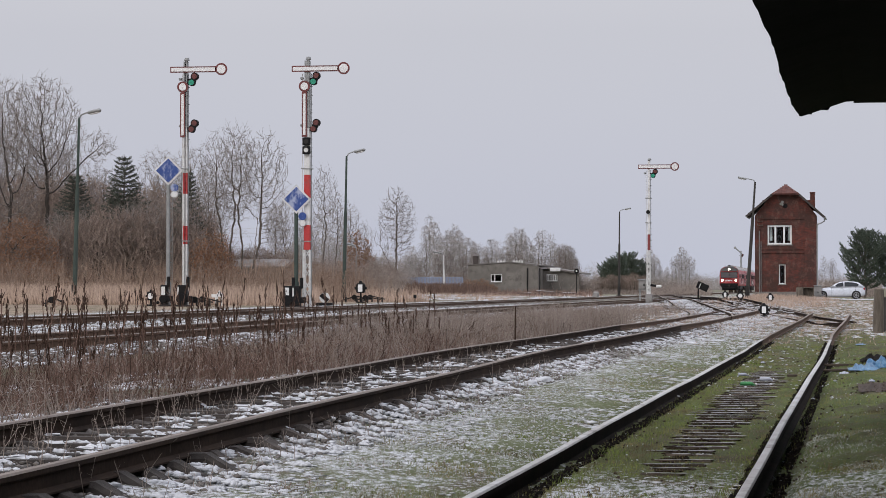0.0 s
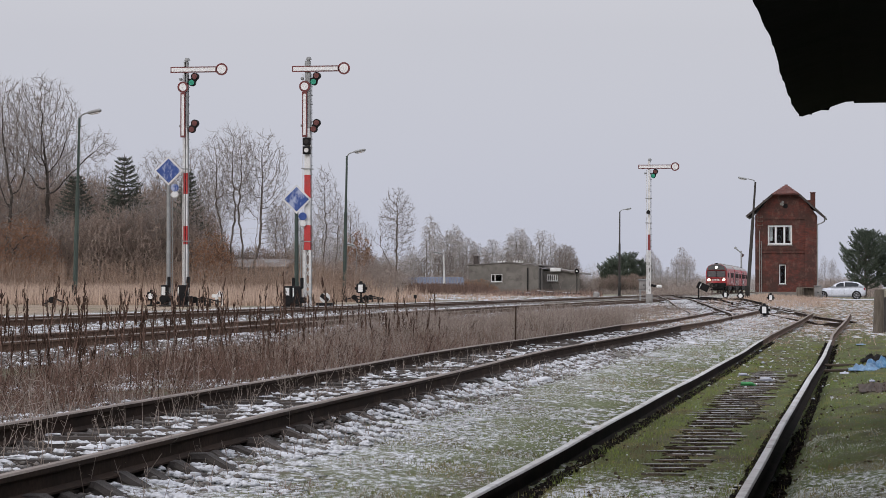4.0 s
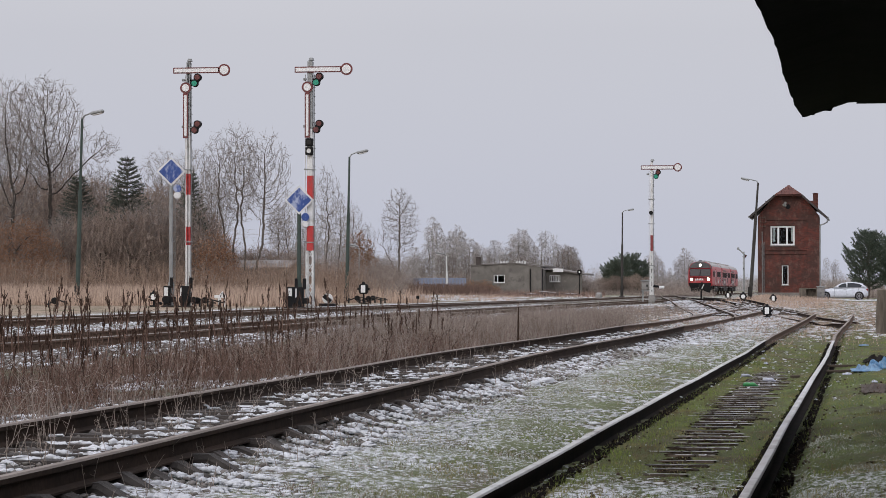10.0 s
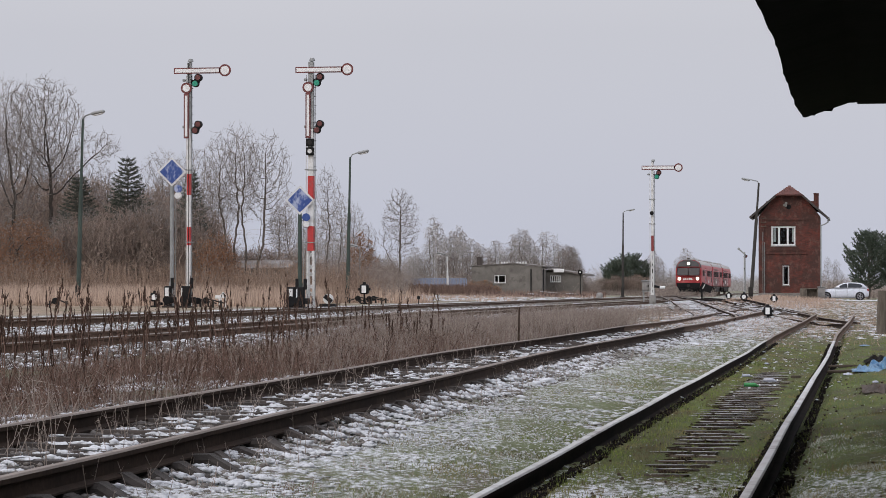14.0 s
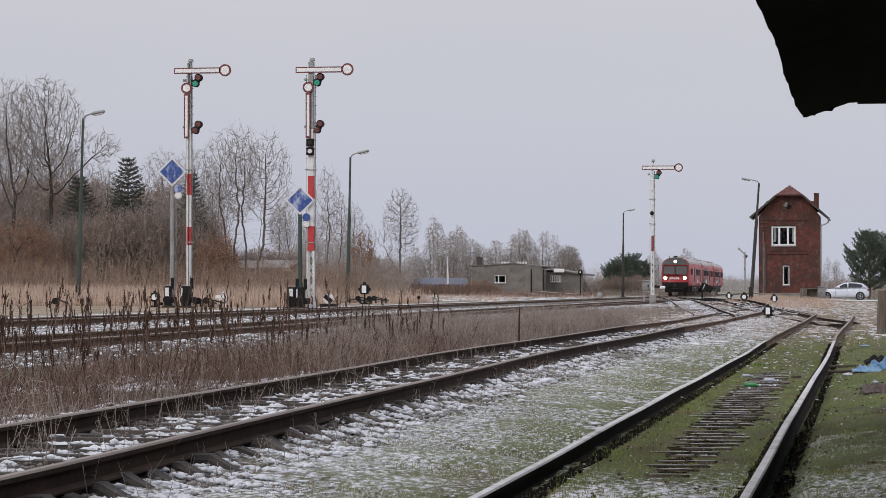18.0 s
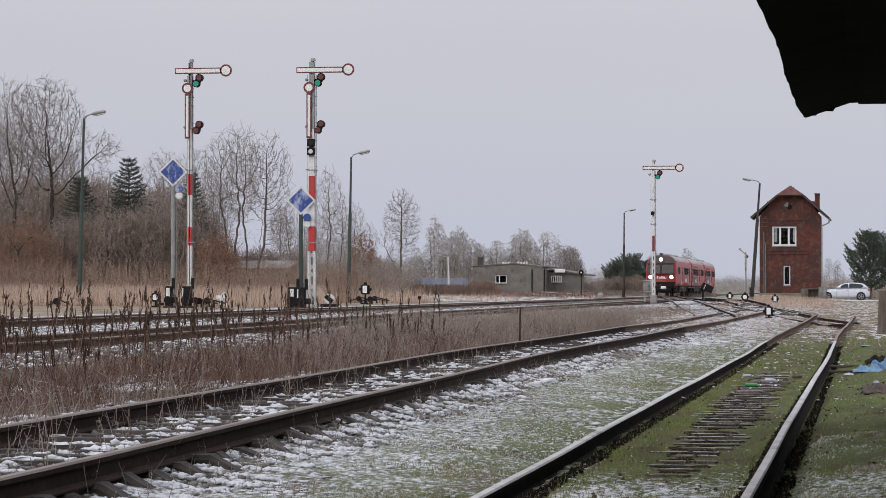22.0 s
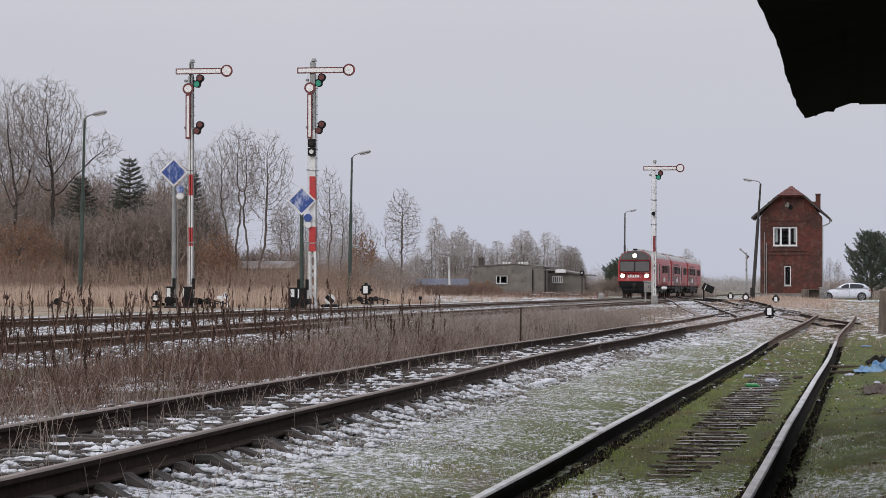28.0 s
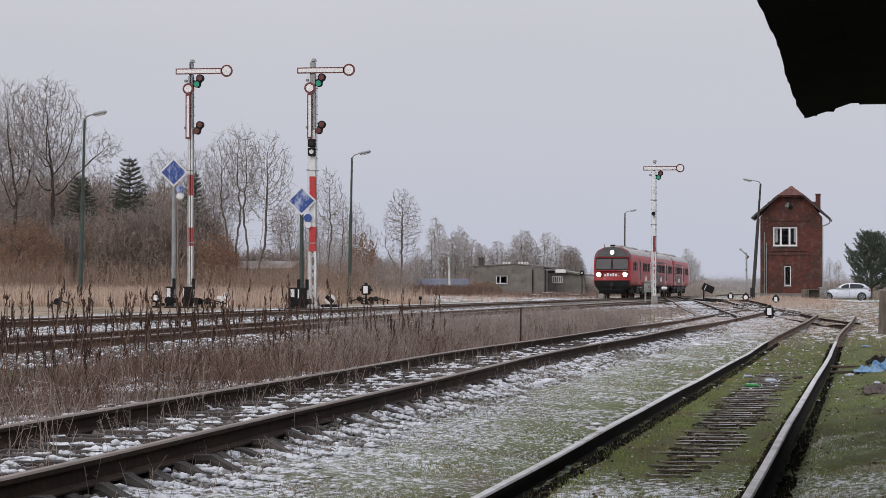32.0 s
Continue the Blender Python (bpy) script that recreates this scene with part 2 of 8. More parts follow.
def brick_mat():
    m, t, b = node_mat("old_red_brick")
    co = t.nodes.new("ShaderNodeTexCoord").outputs["Object"]
    sep = t.nodes.new("ShaderNodeSeparateXYZ")
    t.links.new(co, sep.inputs["Vector"])
    s = t.nodes.new("ShaderNodeMath")
    t.links.new(sep.outputs["X"], s.inputs[0]), t.links.new(sep.outputs["Y"], s.inputs[1])
    cb = t.nodes.new("ShaderNodeCombineXYZ")
    t.links.new(s.outputs[0], cb.inputs["X"]), t.links.new(sep.outputs["Z"], cb.inputs["Y"])
    br = t.nodes.new("ShaderNodeTexBrick")
    br.inputs["Scale"].default_value = 1.0
    br.inputs["Brick Width"].default_value, br.inputs["Row Height"].default_value, br.inputs["Mortar Size"].default_value = 0.26, 0.077, 0.008
    br.inputs["Color1"].default_value, br.inputs["Color2"].default_value = (0.150, 0.042, 0.030, 1), (0.080, 0.028, 0.023, 1)
    br.inputs["Mortar"].default_value = (0.085, 0.05, 0.044, 1)
    t.links.new(cb.outputs["Vector"], br.inputs["Vector"])
    n1, n2 = noise_node(t, 0.7, 6, 0.7, co), noise_node(t, 2.6, 6, 0.75, co, (1, 1, 0.6))
    col = mix_node(t, span_node(t, n1.outputs["Fac"], 0.40, 0.58, 0, 0.8), br.outputs["Color"], (0.056, 0.034, 0.029))
    col = mix_node(t, span_node(t, n2.outputs["Fac"], 0.50, 0.66, 0, 0.6), col, (0.155, 0.088, 0.074))
    t.links.new(col, b.inputs["Base Color"])
    b.inputs["Roughness"].default_value, b.inputs["Specular IOR Level"].default_value = 0.9, 0.2
    bp = t.nodes.new("ShaderNodeBump")
    bp.inputs["Strength"].default_value, bp.inputs["Distance"].default_value = 0.4, 0.01
    t.links.new(br.outputs["Fac"], bp.inputs["Height"])
    t.links.new(bp.outputs["Normal"], b.inputs["Normal"])
    return m


M_GROUND, M_BRICK = ground_mat(), brick_mat()
# rust, with the deep shade on the rail sides put into its near-black
M_RAIL = mat("shade_darkened_rusty_rail", (0.009, 0.007, 0.006), (0.018, 0.012, 0.010), 0.9, 0.0, 2, 30, 0.3, 0.004, spec=0.04)
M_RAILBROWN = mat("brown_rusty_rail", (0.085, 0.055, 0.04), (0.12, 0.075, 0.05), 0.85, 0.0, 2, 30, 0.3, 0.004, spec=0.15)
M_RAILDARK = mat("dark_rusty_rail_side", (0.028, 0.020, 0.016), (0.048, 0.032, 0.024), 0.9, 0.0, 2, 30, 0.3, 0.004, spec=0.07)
M_RAILTOP = mat("worn_rail_head", (0.50, 0.50, 0.50), (0.36, 0.34, 0.32), 0.5, 0.2, 1.6, 25, 0.15, 0.002, (0.15, 0.125, 0.11))
M_RAILTOP_RUST = mat("rusty_rail_head", (0.22, 0.175, 0.145), (0.14, 0.108, 0.087), 0.6, 0.3, 1.2, 25, 0.2, 0.002)
M_WETPLANK = mat("wet_black_sleeper", (0.070, 0.055, 0.043), (0.040, 0.032, 0.026), 0.9, 0, 3, 30, 0.5, 0.01, None, (1, 8, 8), 0.4, 0.08)
M_SLEEPER = mat("weathered_sleeper_wood", (0.085, 0.07, 0.06), (0.05, 0.04, 0.033), 0.9, 0, 3, 30, 0.5, 0.01, None, (1, 8, 8), 0.35)
M_DARKSLEEPER = mat("dark_rotten_sleeper", (0.046, 0.036, 0.030), (0.026, 0.020, 0.017), 0.9, 0, 3, 30, 0.5, 0.01, (0.075, 0.063, 0.055), (1, 8, 8), 0.4)
M_SNOW = mat("lumpy_snow", (0.62, 0.635, 0.67), (0.50, 0.51, 0.54), 0.9, 0, 8, 60, 0.4, 0.01)
M_STONE = mat("ballast_stone", (0.19, 0.175, 0.165), (0.11, 0.095, 0.085), 0.9, 0, 4, 50, 0.5, 0.01)
M_GRASS = moss_mat()
M_RIME = mat("thin_rime", (0.40, 0.40, 0.41), (0.26, 0.25, 0.24), 0.8, 0, 5, 40, 0.4, 0.01)
M_FROST = island_mat("frosted_grass", (0.13, 0.14, 0.085), (0.54, 0.555, 0.55))
M_STRAW = island_mat("dry_straw_grass", (0.23, 0.16, 0.12), (0.56, 0.42, 0.325))
M_SCRUB = island_mat("russet_dry_scrub", (0.085, 0.052, 0.04), (0.27, 0.185, 0.15))
M_STRAWSTEM = island_mat("reddish_dry_stems", (0.16, 0.105, 0.08), (0.46, 0.35, 0.27))
M_WEED = island_mat("dry_brown_weed", (0.075, 0.044, 0.035), (0.25, 0.163, 0.128))
M_WEEDPALE = island_mat("pale_dry_weed", (0.175, 0.143, 0.122), (0.42, 0.352, 0.31))
M_SEED = island_mat("seed_head", (0.03, 0.018, 0.013), (0.085, 0.05, 0.036))
M_BARK = mat("grey_brown_bark", (0.17, 0.14, 0.12), (0.10, 0.083, 0.07), 0.95, 0, 2, 20, 0.5, 0.02)
M_OAKBARK = mat("dark_oak_bark", (0.085, 0.07, 0.06), (0.05, 0.042, 0.036), 0.95, 0, 2, 20, 0.5, 0.02)
M_BIRCH = mat("pale_bark", (0.32, 0.29, 0.26), (0.17, 0.15, 0.13), 0.9, 0, 2, 14, 0.4, 0.01, (0.06, 0.05, 0.045))
M_TWIG = island_mat("bare_twigs", (0.12, 0.10, 0.088), (0.34, 0.295, 0.265))
M_DARKTWIG = island_mat("dark_shrub_twigs", (0.156, 0.121, 0.101), (0.425, 0.333, 0.278))
M_TWIGLIT = island_mat("hoary_bare_twigs", (0.15, 0.128, 0.115), (0.40, 0.36, 0.335))
M_BRUSH = island_mat("thicket_twigs", (0.15, 0.122, 0.107), (0.45, 0.375, 0.33))
# distance haze is put into this pale twig colour
M_FARTWIG = island_mat("haze_paled_far_twigs", (0.22, 0.20, 0.19), (0.56, 0.525, 0.51))
M_RUSSET = island_mat("russet_leaves", (0.17, 0.085, 0.05), (0.39, 0.225, 0.14))
M_NEEDLE = island_mat("conifer_needles", (0.042, 0.048, 0.040), (0.13, 0.14, 0.11))
# pine needles with the haze of distance put into their paler tone
M_NEEDLEPALE = island_mat("haze_paled_pine_needles", (0.035, 0.048, 0.036), (0.15, 0.18, 0.135))
M_TRAINRED = mat("train_red_paint", (0.40, 0.022, 0.028), (0.32, 0.022, 0.028), 0.45, 0, 0.9, 8, 0.04, 0.003, (0.37, 0.16, 0.155))
M_TRAINROOF = mat("grey_train_roof", (0.38, 0.37, 0.36), (0.28, 0.265, 0.255), 0.6, 0, 1.2, 12, 0.15, 0.005, (0.17, 0.15, 0.14))
M_BLACK = mat("black_paint", (0.008, 0.008, 0.009), (0.015, 0.014, 0.014), 0.75, 0, 3, 30, 0.15, 0.003, spec=0.2)
M_BROW = mat("dark_grey_brow", (0.035, 0.034, 0.036), (0.06, 0.057, 0.057), 0.5, 0, 2, 15, 0.05, 0.003)
M_UNDER = mat("grimy_underframe", (0.014, 0.012, 0.011), (0.03, 0.024, 0.02), 0.85, 0, 3, 20, 0.4, 0.01)
# the sky's reflection in the leaning panes is put into this glass colour
M_SCREEN = glass_mat("sky_toned_windscreen_glass", (0.026, 0.022, 0.024), 0.22)
# reddish reflections are put into the colour of the side windows
M_SIDEGLASS = glass_mat("reflection_toned_side_glass", (0.035, 0.024, 0.025), 0.3)
M_GRIMERED = mat("grime_covered_red_paint", (0.20, 0.085, 0.08), (0.15, 0.11, 0.105), 0.7, 0, 0.7, 8, 0.08, 0.003, (0.13, 0.115, 0.11))
M_WHITE = mat("white_paint", (0.74, 0.74, 0.74), (0.62, 0.62, 0.61), 0.5, 0, 3, 25, 0.1, 0.003, (0.42, 0.40, 0.37))
M_CLEANWHITE = mat("clean_white_paint", (0.80, 0.80, 0.80), (0.74, 0.74, 0.74), 0.4, 0, 3, 25, 0.05, 0.002)
M_REDP = mat("signal_red_paint", (0.50, 0.03, 0.03), (0.40, 0.025, 0.025), 0.5, 0, 3, 25, 0.1, 0.003, (0.30, 0.05, 0.045))
M_REDDULL = mat("dull_red_mast_paint", (0.24, 0.035, 0.035), (0.18, 0.03, 0.03), 0.6, 0, 3, 25, 0.1, 0.003, (0.2, 0.08, 0.075))
M_ARMRIM = mat("dull_dark_red_rim", (0.16, 0.03, 0.03), (0.10, 0.024, 0.024), 0.5, 0, 3, 25, 0.1, 0.003)
M_BLUE = enamel_mat()
M_GREY = mat("galvanised_steel", (0.33, 0.34, 0.34), (0.24, 0.245, 0.245), 0.6, 0.3, 3, 25, 0.15, 0.003)
M_POLEG = mat("green_grey_pole_paint", (0.05, 0.075, 0.062), (0.03, 0.045, 0.038), 0.7, 0, 2, 20, 0.2, 0.004)
M_POLEWOOD = mat("dark_pole_wood", (0.055, 0.05, 0.045), (0.035, 0.03, 0.028), 0.9, 0, 2, 20, 0.4, 0.01, None, (6, 6, 1))
M_GREENLAMP = glow_mat("green_lens", (0.01, 0.24, 0.15), 0.06)
M_REDLENS = mat("dark_red_lens", (0.15, 0.045, 0.04), (0.10, 0.03, 0.028), 0.25, 0, 3, 20, 0.02)
M_HEAD = glow_mat("headlight_glow", (1.0, 0.80, 0.58), 9.0)
M_HEADTOP = glow_mat("top_headlight_glow", (1.0, 0.90, 0.74), 7.0)
M_TILE = mat("red_clay_tile", (0.135, 0.048, 0.038), (0.085, 0.034, 0.03), 0.85, 0, 2, 20, 0.3, 0.01, (0.12, 0.06, 0.05))
M_ROOFDARK = mat("dark_roof_felt", (0.05, 0.042, 0.04), (0.075, 0.06, 0.055), 0.9, 0, 2, 20, 0.3, 0.01)
M_FELTGREY = mat("weathered_grey_felt", (0.13, 0.115, 0.105), (0.19, 0.175, 0.165), 0.9, 0, 1, 12, 0.3, 0.01, (0.30, 0.29, 0.29))
M_FELTDARK = mat("dark_weathered_felt", (0.12, 0.105, 0.095), (0.17, 0.155, 0.145), 0.9, 0, 1, 12, 0.3, 0.01)
# the unlit eaves: their shade is put into this near-black base
M_SHADEBLACK = mat("shade_black_shed_boards", (0.006, 0.006, 0.006), (0.010, 0.009, 0.009), 0.95, 0, 2, 20, 0.3, 0.01, spec=0.05)
M_PANE = clear_mat("window_pane")
M_PLASTER = mat("grey_weathered_render", (0.20, 0.183, 0.167), (0.14, 0.128, 0.116), 0.9, 0, 0.8, 12, 0.3, 0.01, (0.10, 0.09, 0.08))
M_CONCRETE = mat("grey_concrete", (0.30, 0.29, 0.28), (0.21, 0.20, 0.19), 0.9, 0, 2, 20, 0.3, 0.01, (0.12, 0.11, 0.10))
M_GRAVEL = mat("pale_gravel", (0.30, 0.28, 0.25), (0.22, 0.20, 0.18), 0.95, 0, 1.5, 20, 0.4, 0.01, (0.42, 0.42, 0.43))
M_CARPAINT = mat("pale_silver_car_paint", (0.66, 0.69, 0.76), (0.60, 0.63, 0.70), 0.25, 0.2, 1, 8, 0.0)
M_CARGLASS = glass_mat("tinted_car_glass", (0.012, 0.015, 0.02), 0.04)
M_RUBBER = mat("tyre_rubber", (0.02, 0.02, 0.02), (0.03, 0.03, 0.03), 0.85, 0, 5, 40, 0.2, 0.003)
M_RIM = mat("alloy_rim", (0.35, 0.35, 0.37), (0.26, 0.26, 0.28), 0.35, 0.7, 5, 40, 0.05)
M_TAIL = mat("tail_light_red", (0.35, 0.02, 0.02), (0.28, 0.015, 0.015), 0.2, 0, 5, 40, 0.0)
M_BLUEBAG = mat("blue_plastic_sheet", (0.028, 0.13, 0.27), (0.055, 0.19, 0.33), 0.45, 0, 6, 30, 0.5, 0.02, (0.15, 0.27, 0.38))
M_FENCEBLUE = mat("faded_blue_fence", (0.27, 0.31, 0.42), (0.19, 0.225, 0.31), 0.7, 0, 1, 10, 0.2, 0.01)
M_OLDWOOD = mat("old_grey_wood", (0.15, 0.125, 0.10), (0.085, 0.07, 0.055), 0.9, 0, 2, 18, 0.5, 0.01, None, (6, 6, 1))
M_RED_RUST = mat("rusty_iron", (0.12, 0.06, 0.04), (0.07, 0.04, 0.03), 0.8, 0.2, 3, 30, 0.4, 0.005)
M_BOTTLE = mat("green_bottle_plastic", (0.03, 0.20, 0.06), (0.04, 0.25, 0.07), 0.15, 0, 5, 30, 0.0)
M_CLEAR = mat("pale_bottle_plastic", (0.40, 0.42, 0.49), (0.28, 0.30, 0.38), 0.2, 0, 5, 30, 0.0)
# near-black for a rubbish heap and for shade painted beside the sunken rails
M_GRITSHADE = mat("black_grit_and_rail_shade", (0.006, 0.005, 0.004), (0.014, 0.010, 0.008), 0.95, 0, 3, 20, 0.4, 0.01, spec=0.08)
M_WETSOIL = mat("black_wet_soil", (0.022, 0.016, 0.012), (0.04, 0.027, 0.019), 0.95, 0, 3, 20, 0.6, 0.03, spec=0.1)
M_SOIL = mat("dark_wet_soil", (0.04, 0.027, 0.019), (0.065, 0.042, 0.029), 0.95, 0, 3, 20, 0.6, 0.03)


# ---------------------------------------------------------------- mesh helpers
def finish(name, bm, material, parent=None, label="", smooth=False):
    me = bpy.data.meshes.new(name)
    bm.normal_update()
    bm.to_mesh(me)
    bm.free()
    for m in (material if isinstance(material, (list, tuple)) else [material]):
        me.materials.append(m)
    if smooth:
        for p in me.polygons:
            p.use_smooth = True
    ob = new(name, me)
    ob.parent = parent
    if label:
        ob["label"] = label
    return ob


def part(name, bm, material, parent, label="", smooth=False):
    return finish(name, bm, material, parent, label, smooth)


def thing(name, at=(0, 0, 0), turn=0.0, label="", category="", group="", kind=""):
    ob = new(name)
    ob.empty_display_size = 0.2
    ob.matrix_basis = pose(*at, 0, 0, turn)
    return tagged(ob, label, category, group, kind)


def B():
    return bmesh.new()


def box(bm, c, s, m=None, bevel=0.0, mi=0):
    r = bmesh.ops.create_cube(bm, size=1.0)
    vs = r["verts"]
    for v in vs:
        v.co = Vector((v.co.x * s[0], v.co.y * s[1], v.co.z * s[2]))
    if bevel:
        es = list({e for v in vs for e in v.link_edges})
        r2 = bmesh.ops.bevel(bm, geom=es, offset=bevel, segments=1, affect="EDGES", profile=0.7)
        vs = list({v for f in r2["faces"] for v in f.verts} | {v for v in vs if v.is_valid})
    mm = Matrix.Translation(c) @ (m if m is not None else Matrix())
    for v in vs:
        v.co = mm @ v.co
    if mi:
        for f in {f for v in vs for f in v.link_faces}:
            f.material_index = mi
    return vs


def rod(bm, p, q, r0, r1=None, n=8, caps=True, mi=0):
    """A round bar from p to q."""
    p, q = Vector(p), Vector(q)
    r1 = r0 if r1 is None else r1
    d = (q - p)
    quat = d.to_track_quat("Z", "Y")
    rings = []
    for c, r in ((p, r0), (q, r1)):
        rings.append([bm.verts.new(c + quat @ Vector((r * math.cos(2 * math.pi * i / n), r * math.sin(2 * math.pi * i / n), 0))) for i in range(n)])
    fs = [bm.faces.new((rings[0][i], rings[0][(i + 1) % n], rings[1][(i + 1) % n], rings[1][i])) for i in range(n)]
    if caps:
        fs.append(bm.faces.new(rings[0][::-1]))
        fs.append(bm.faces.new(rings[1]))
    for f in fs:
        f.material_index = mi
    return rings


def tube(bm, pts, r, n=6):
    for a, b in zip(pts, pts[1:]):
        rod(bm, a, b, r, r, n)


def prism(bm, outline, depth_vec, mi=0):
    """A flat outline (3D points in order) given thickness along depth_vec."""
    d = Vector(depth_vec)
    a = [bm.verts.new(Vector(p)) for p in outline]
    b = [bm.verts.new(Vector(p) + d) for p in outline]
    n = len(a)
    fs = [bm.faces.new(a[::-1]), bm.faces.new(b)]
    fs += [bm.faces.new((a[i], a[(i + 1) % n], b[(i + 1) % n], b[i])) for i in range(n)]
    for f in fs:
        f.material_index = mi
    return fs


def loft(bm, rings, closed=True, caps=True, mi=0):
    vr = [[bm.verts.new(Vector(p)) for p in ring] for ring in rings]
    n = len(vr[0])
    fs = []
    for a, b in zip(vr, vr[1:]):
        for i in range(n if closed else n - 1):
            fs.append(bm.faces.new((a[i], a[(i + 1) % n], b[(i + 1) % n], b[i])))
    if caps:
        fs.append(bm.faces.new(vr[0][::-1]))
        fs.append(bm.faces.new(vr[-1]))
    for f in fs:
        f.material_index = mi
    bmesh.ops.recalc_face_normals(bm, faces=fs)
    return fs


def raw_mesh(name, verts, faces, material, parent=None, label="", category="", kind=""):
    me = bpy.data.meshes.new(name)
    me.from_pydata(verts, [], faces)
    me.materials.append(material)
    me.update()
    ob = new(name, me)
    ob.parent = parent
    return tagged(ob, label, category, "", kind)


def tri_mesh(name, v, nper, faces_one, material, parent=None, label="", category="", kind=""):
    """Many alike pieces: v holds the corners, nper a piece, and faces_one the faces of one."""
    count = len(v) // nper
    fo = np.array(faces_one)
    f = (np.arange(count)[:, None, None] * nper + fo[None]).reshape(-1, fo.shape[1])
    me = bpy.data.meshes.new(name)
    k = fo.shape[1]
    me.vertices.add(len(v))
    me.vertices.foreach_set("co", np.asarray(v, dtype=np.float32).ravel())
    me.loops.add(len(f) * k)
    me.loops.foreach_set("vertex_index", f.astype(np.int32).ravel())
    me.polygons.add(len(f))
    me.polygons.foreach_set("loop_start", np.arange(0, len(f) * k, k, dtype=np.int32))
    me.update(calc_edges=True)
    me.validate()
    me.materials.append(material)
    ob = new(name, me)
    ob.parent = parent
    return tagged(ob, label, category, "", kind)


RNG = np.random.default_rng(7)


def blade_verts(base, h, w, lean):
    """Three-sided tapered blades, closed: four corners each."""
    n = len(base)
    a = RNG.uniform(0, 2 * np.pi, n)
    b = RNG.uniform(0, 2 * np.pi, n)
    v = np.zeros((n, 4, 3))
    for k in range(3):
        v[:, k, 0] = base[:, 0] + w * np.cos(a + k * 2.094)
        v[:, k, 1] = base[:, 1] + w * np.sin(a + k * 2.094)
        v[:, k, 2] = base[:, 2]
    v[:, 3, 0] = base[:, 0] + np.cos(b) * lean * h
    v[:, 3, 1] = base[:, 1] + np.sin(b) * lean * h
    v[:, 3, 2] = base[:, 2] + h
    return v.reshape(-1, 3)


BLADE_F = [(0, 1, 3), (1, 2, 3), (2, 0, 3)]


def stalks(p, q, r0, r1):
    """Three-sided bars from points p to points q: six corners each."""
    d = q - p
    d = d / np.maximum(np.linalg.norm(d, axis=1, keepdims=True), 1e-6)
    ref = np.where(np.abs(d[:, 2:3]) > 0.8, np.array([[1.0, 0, 0]]), np.array([[0, 0, 1.0]]))
    u = np.cross(d, ref)
    u /= np.linalg.norm(u, axis=1, keepdims=True)
    w = np.cross(d, u)
    v = np.zeros((len(p), 6, 3))
    for k in range(3):
        c, s = math.cos(k * 2.094), math.sin(k * 2.094)
        off = c * u + s * w
        v[:, k] = p + off * np.reshape(r0, (-1, 1))
        v[:, 3 + k] = q + off * np.reshape(r1, (-1, 1))
    return v.reshape(-1, 3)


STALK_F = [(0, 1, 4, 3), (1, 2, 5, 4), (2, 0, 3, 5)]


# ---------------------------------------------------------------- ground
PROFILE_X = [-4000, -60, -32, -26, -21, -20, -16.6, -13.2, -12.8, -10.0, -8.4, -6.4, -6.0, -4.2, -3.82, -3.1, -2.3, -2.03, -1.8, -1.4, -0.7, -0.6, -0.54, -0.43, -0.33, 0.2, 2.0, 60, 4000]
PROFILE_Z = [3.0, 0.75, 0.60, 0.60, 0.56, 0.50, 0.50, 0.47, 0.49, 0.49, 0.34, 0.27, 0.212, 0.212, 0.145, 0.105, 0.03, 0.01, 0.02, 0.0, 0.0, -0.02, -0.08, -0.07, 0.01, 0.07, 0.16, 0.5, 3.0]


def ground_z(x, y):
    """Height of the ground: a cross profile, with a rise towards the signal box."""
    x, y = np.asarray(x, dtype=float), np.asarray(y, dtype=float)
    z = np.interp(x, PROFILE_X, PROFILE_Z)
    k = np.clip((y - 70) / 140, 0, 1)
    k = k * k * (3 - 2 * k)
    goal = np.interp(x, [-40, -24, -20, -9, -7, -4, 0, 40], [0.8, 0.62, 0.5, 0.5, 0.7, 0.5, 0.36, 0.6])
    goal = np.where(x < -40, np.maximum(z, 0.8), goal)
    return z * (1 - k) + goal * k


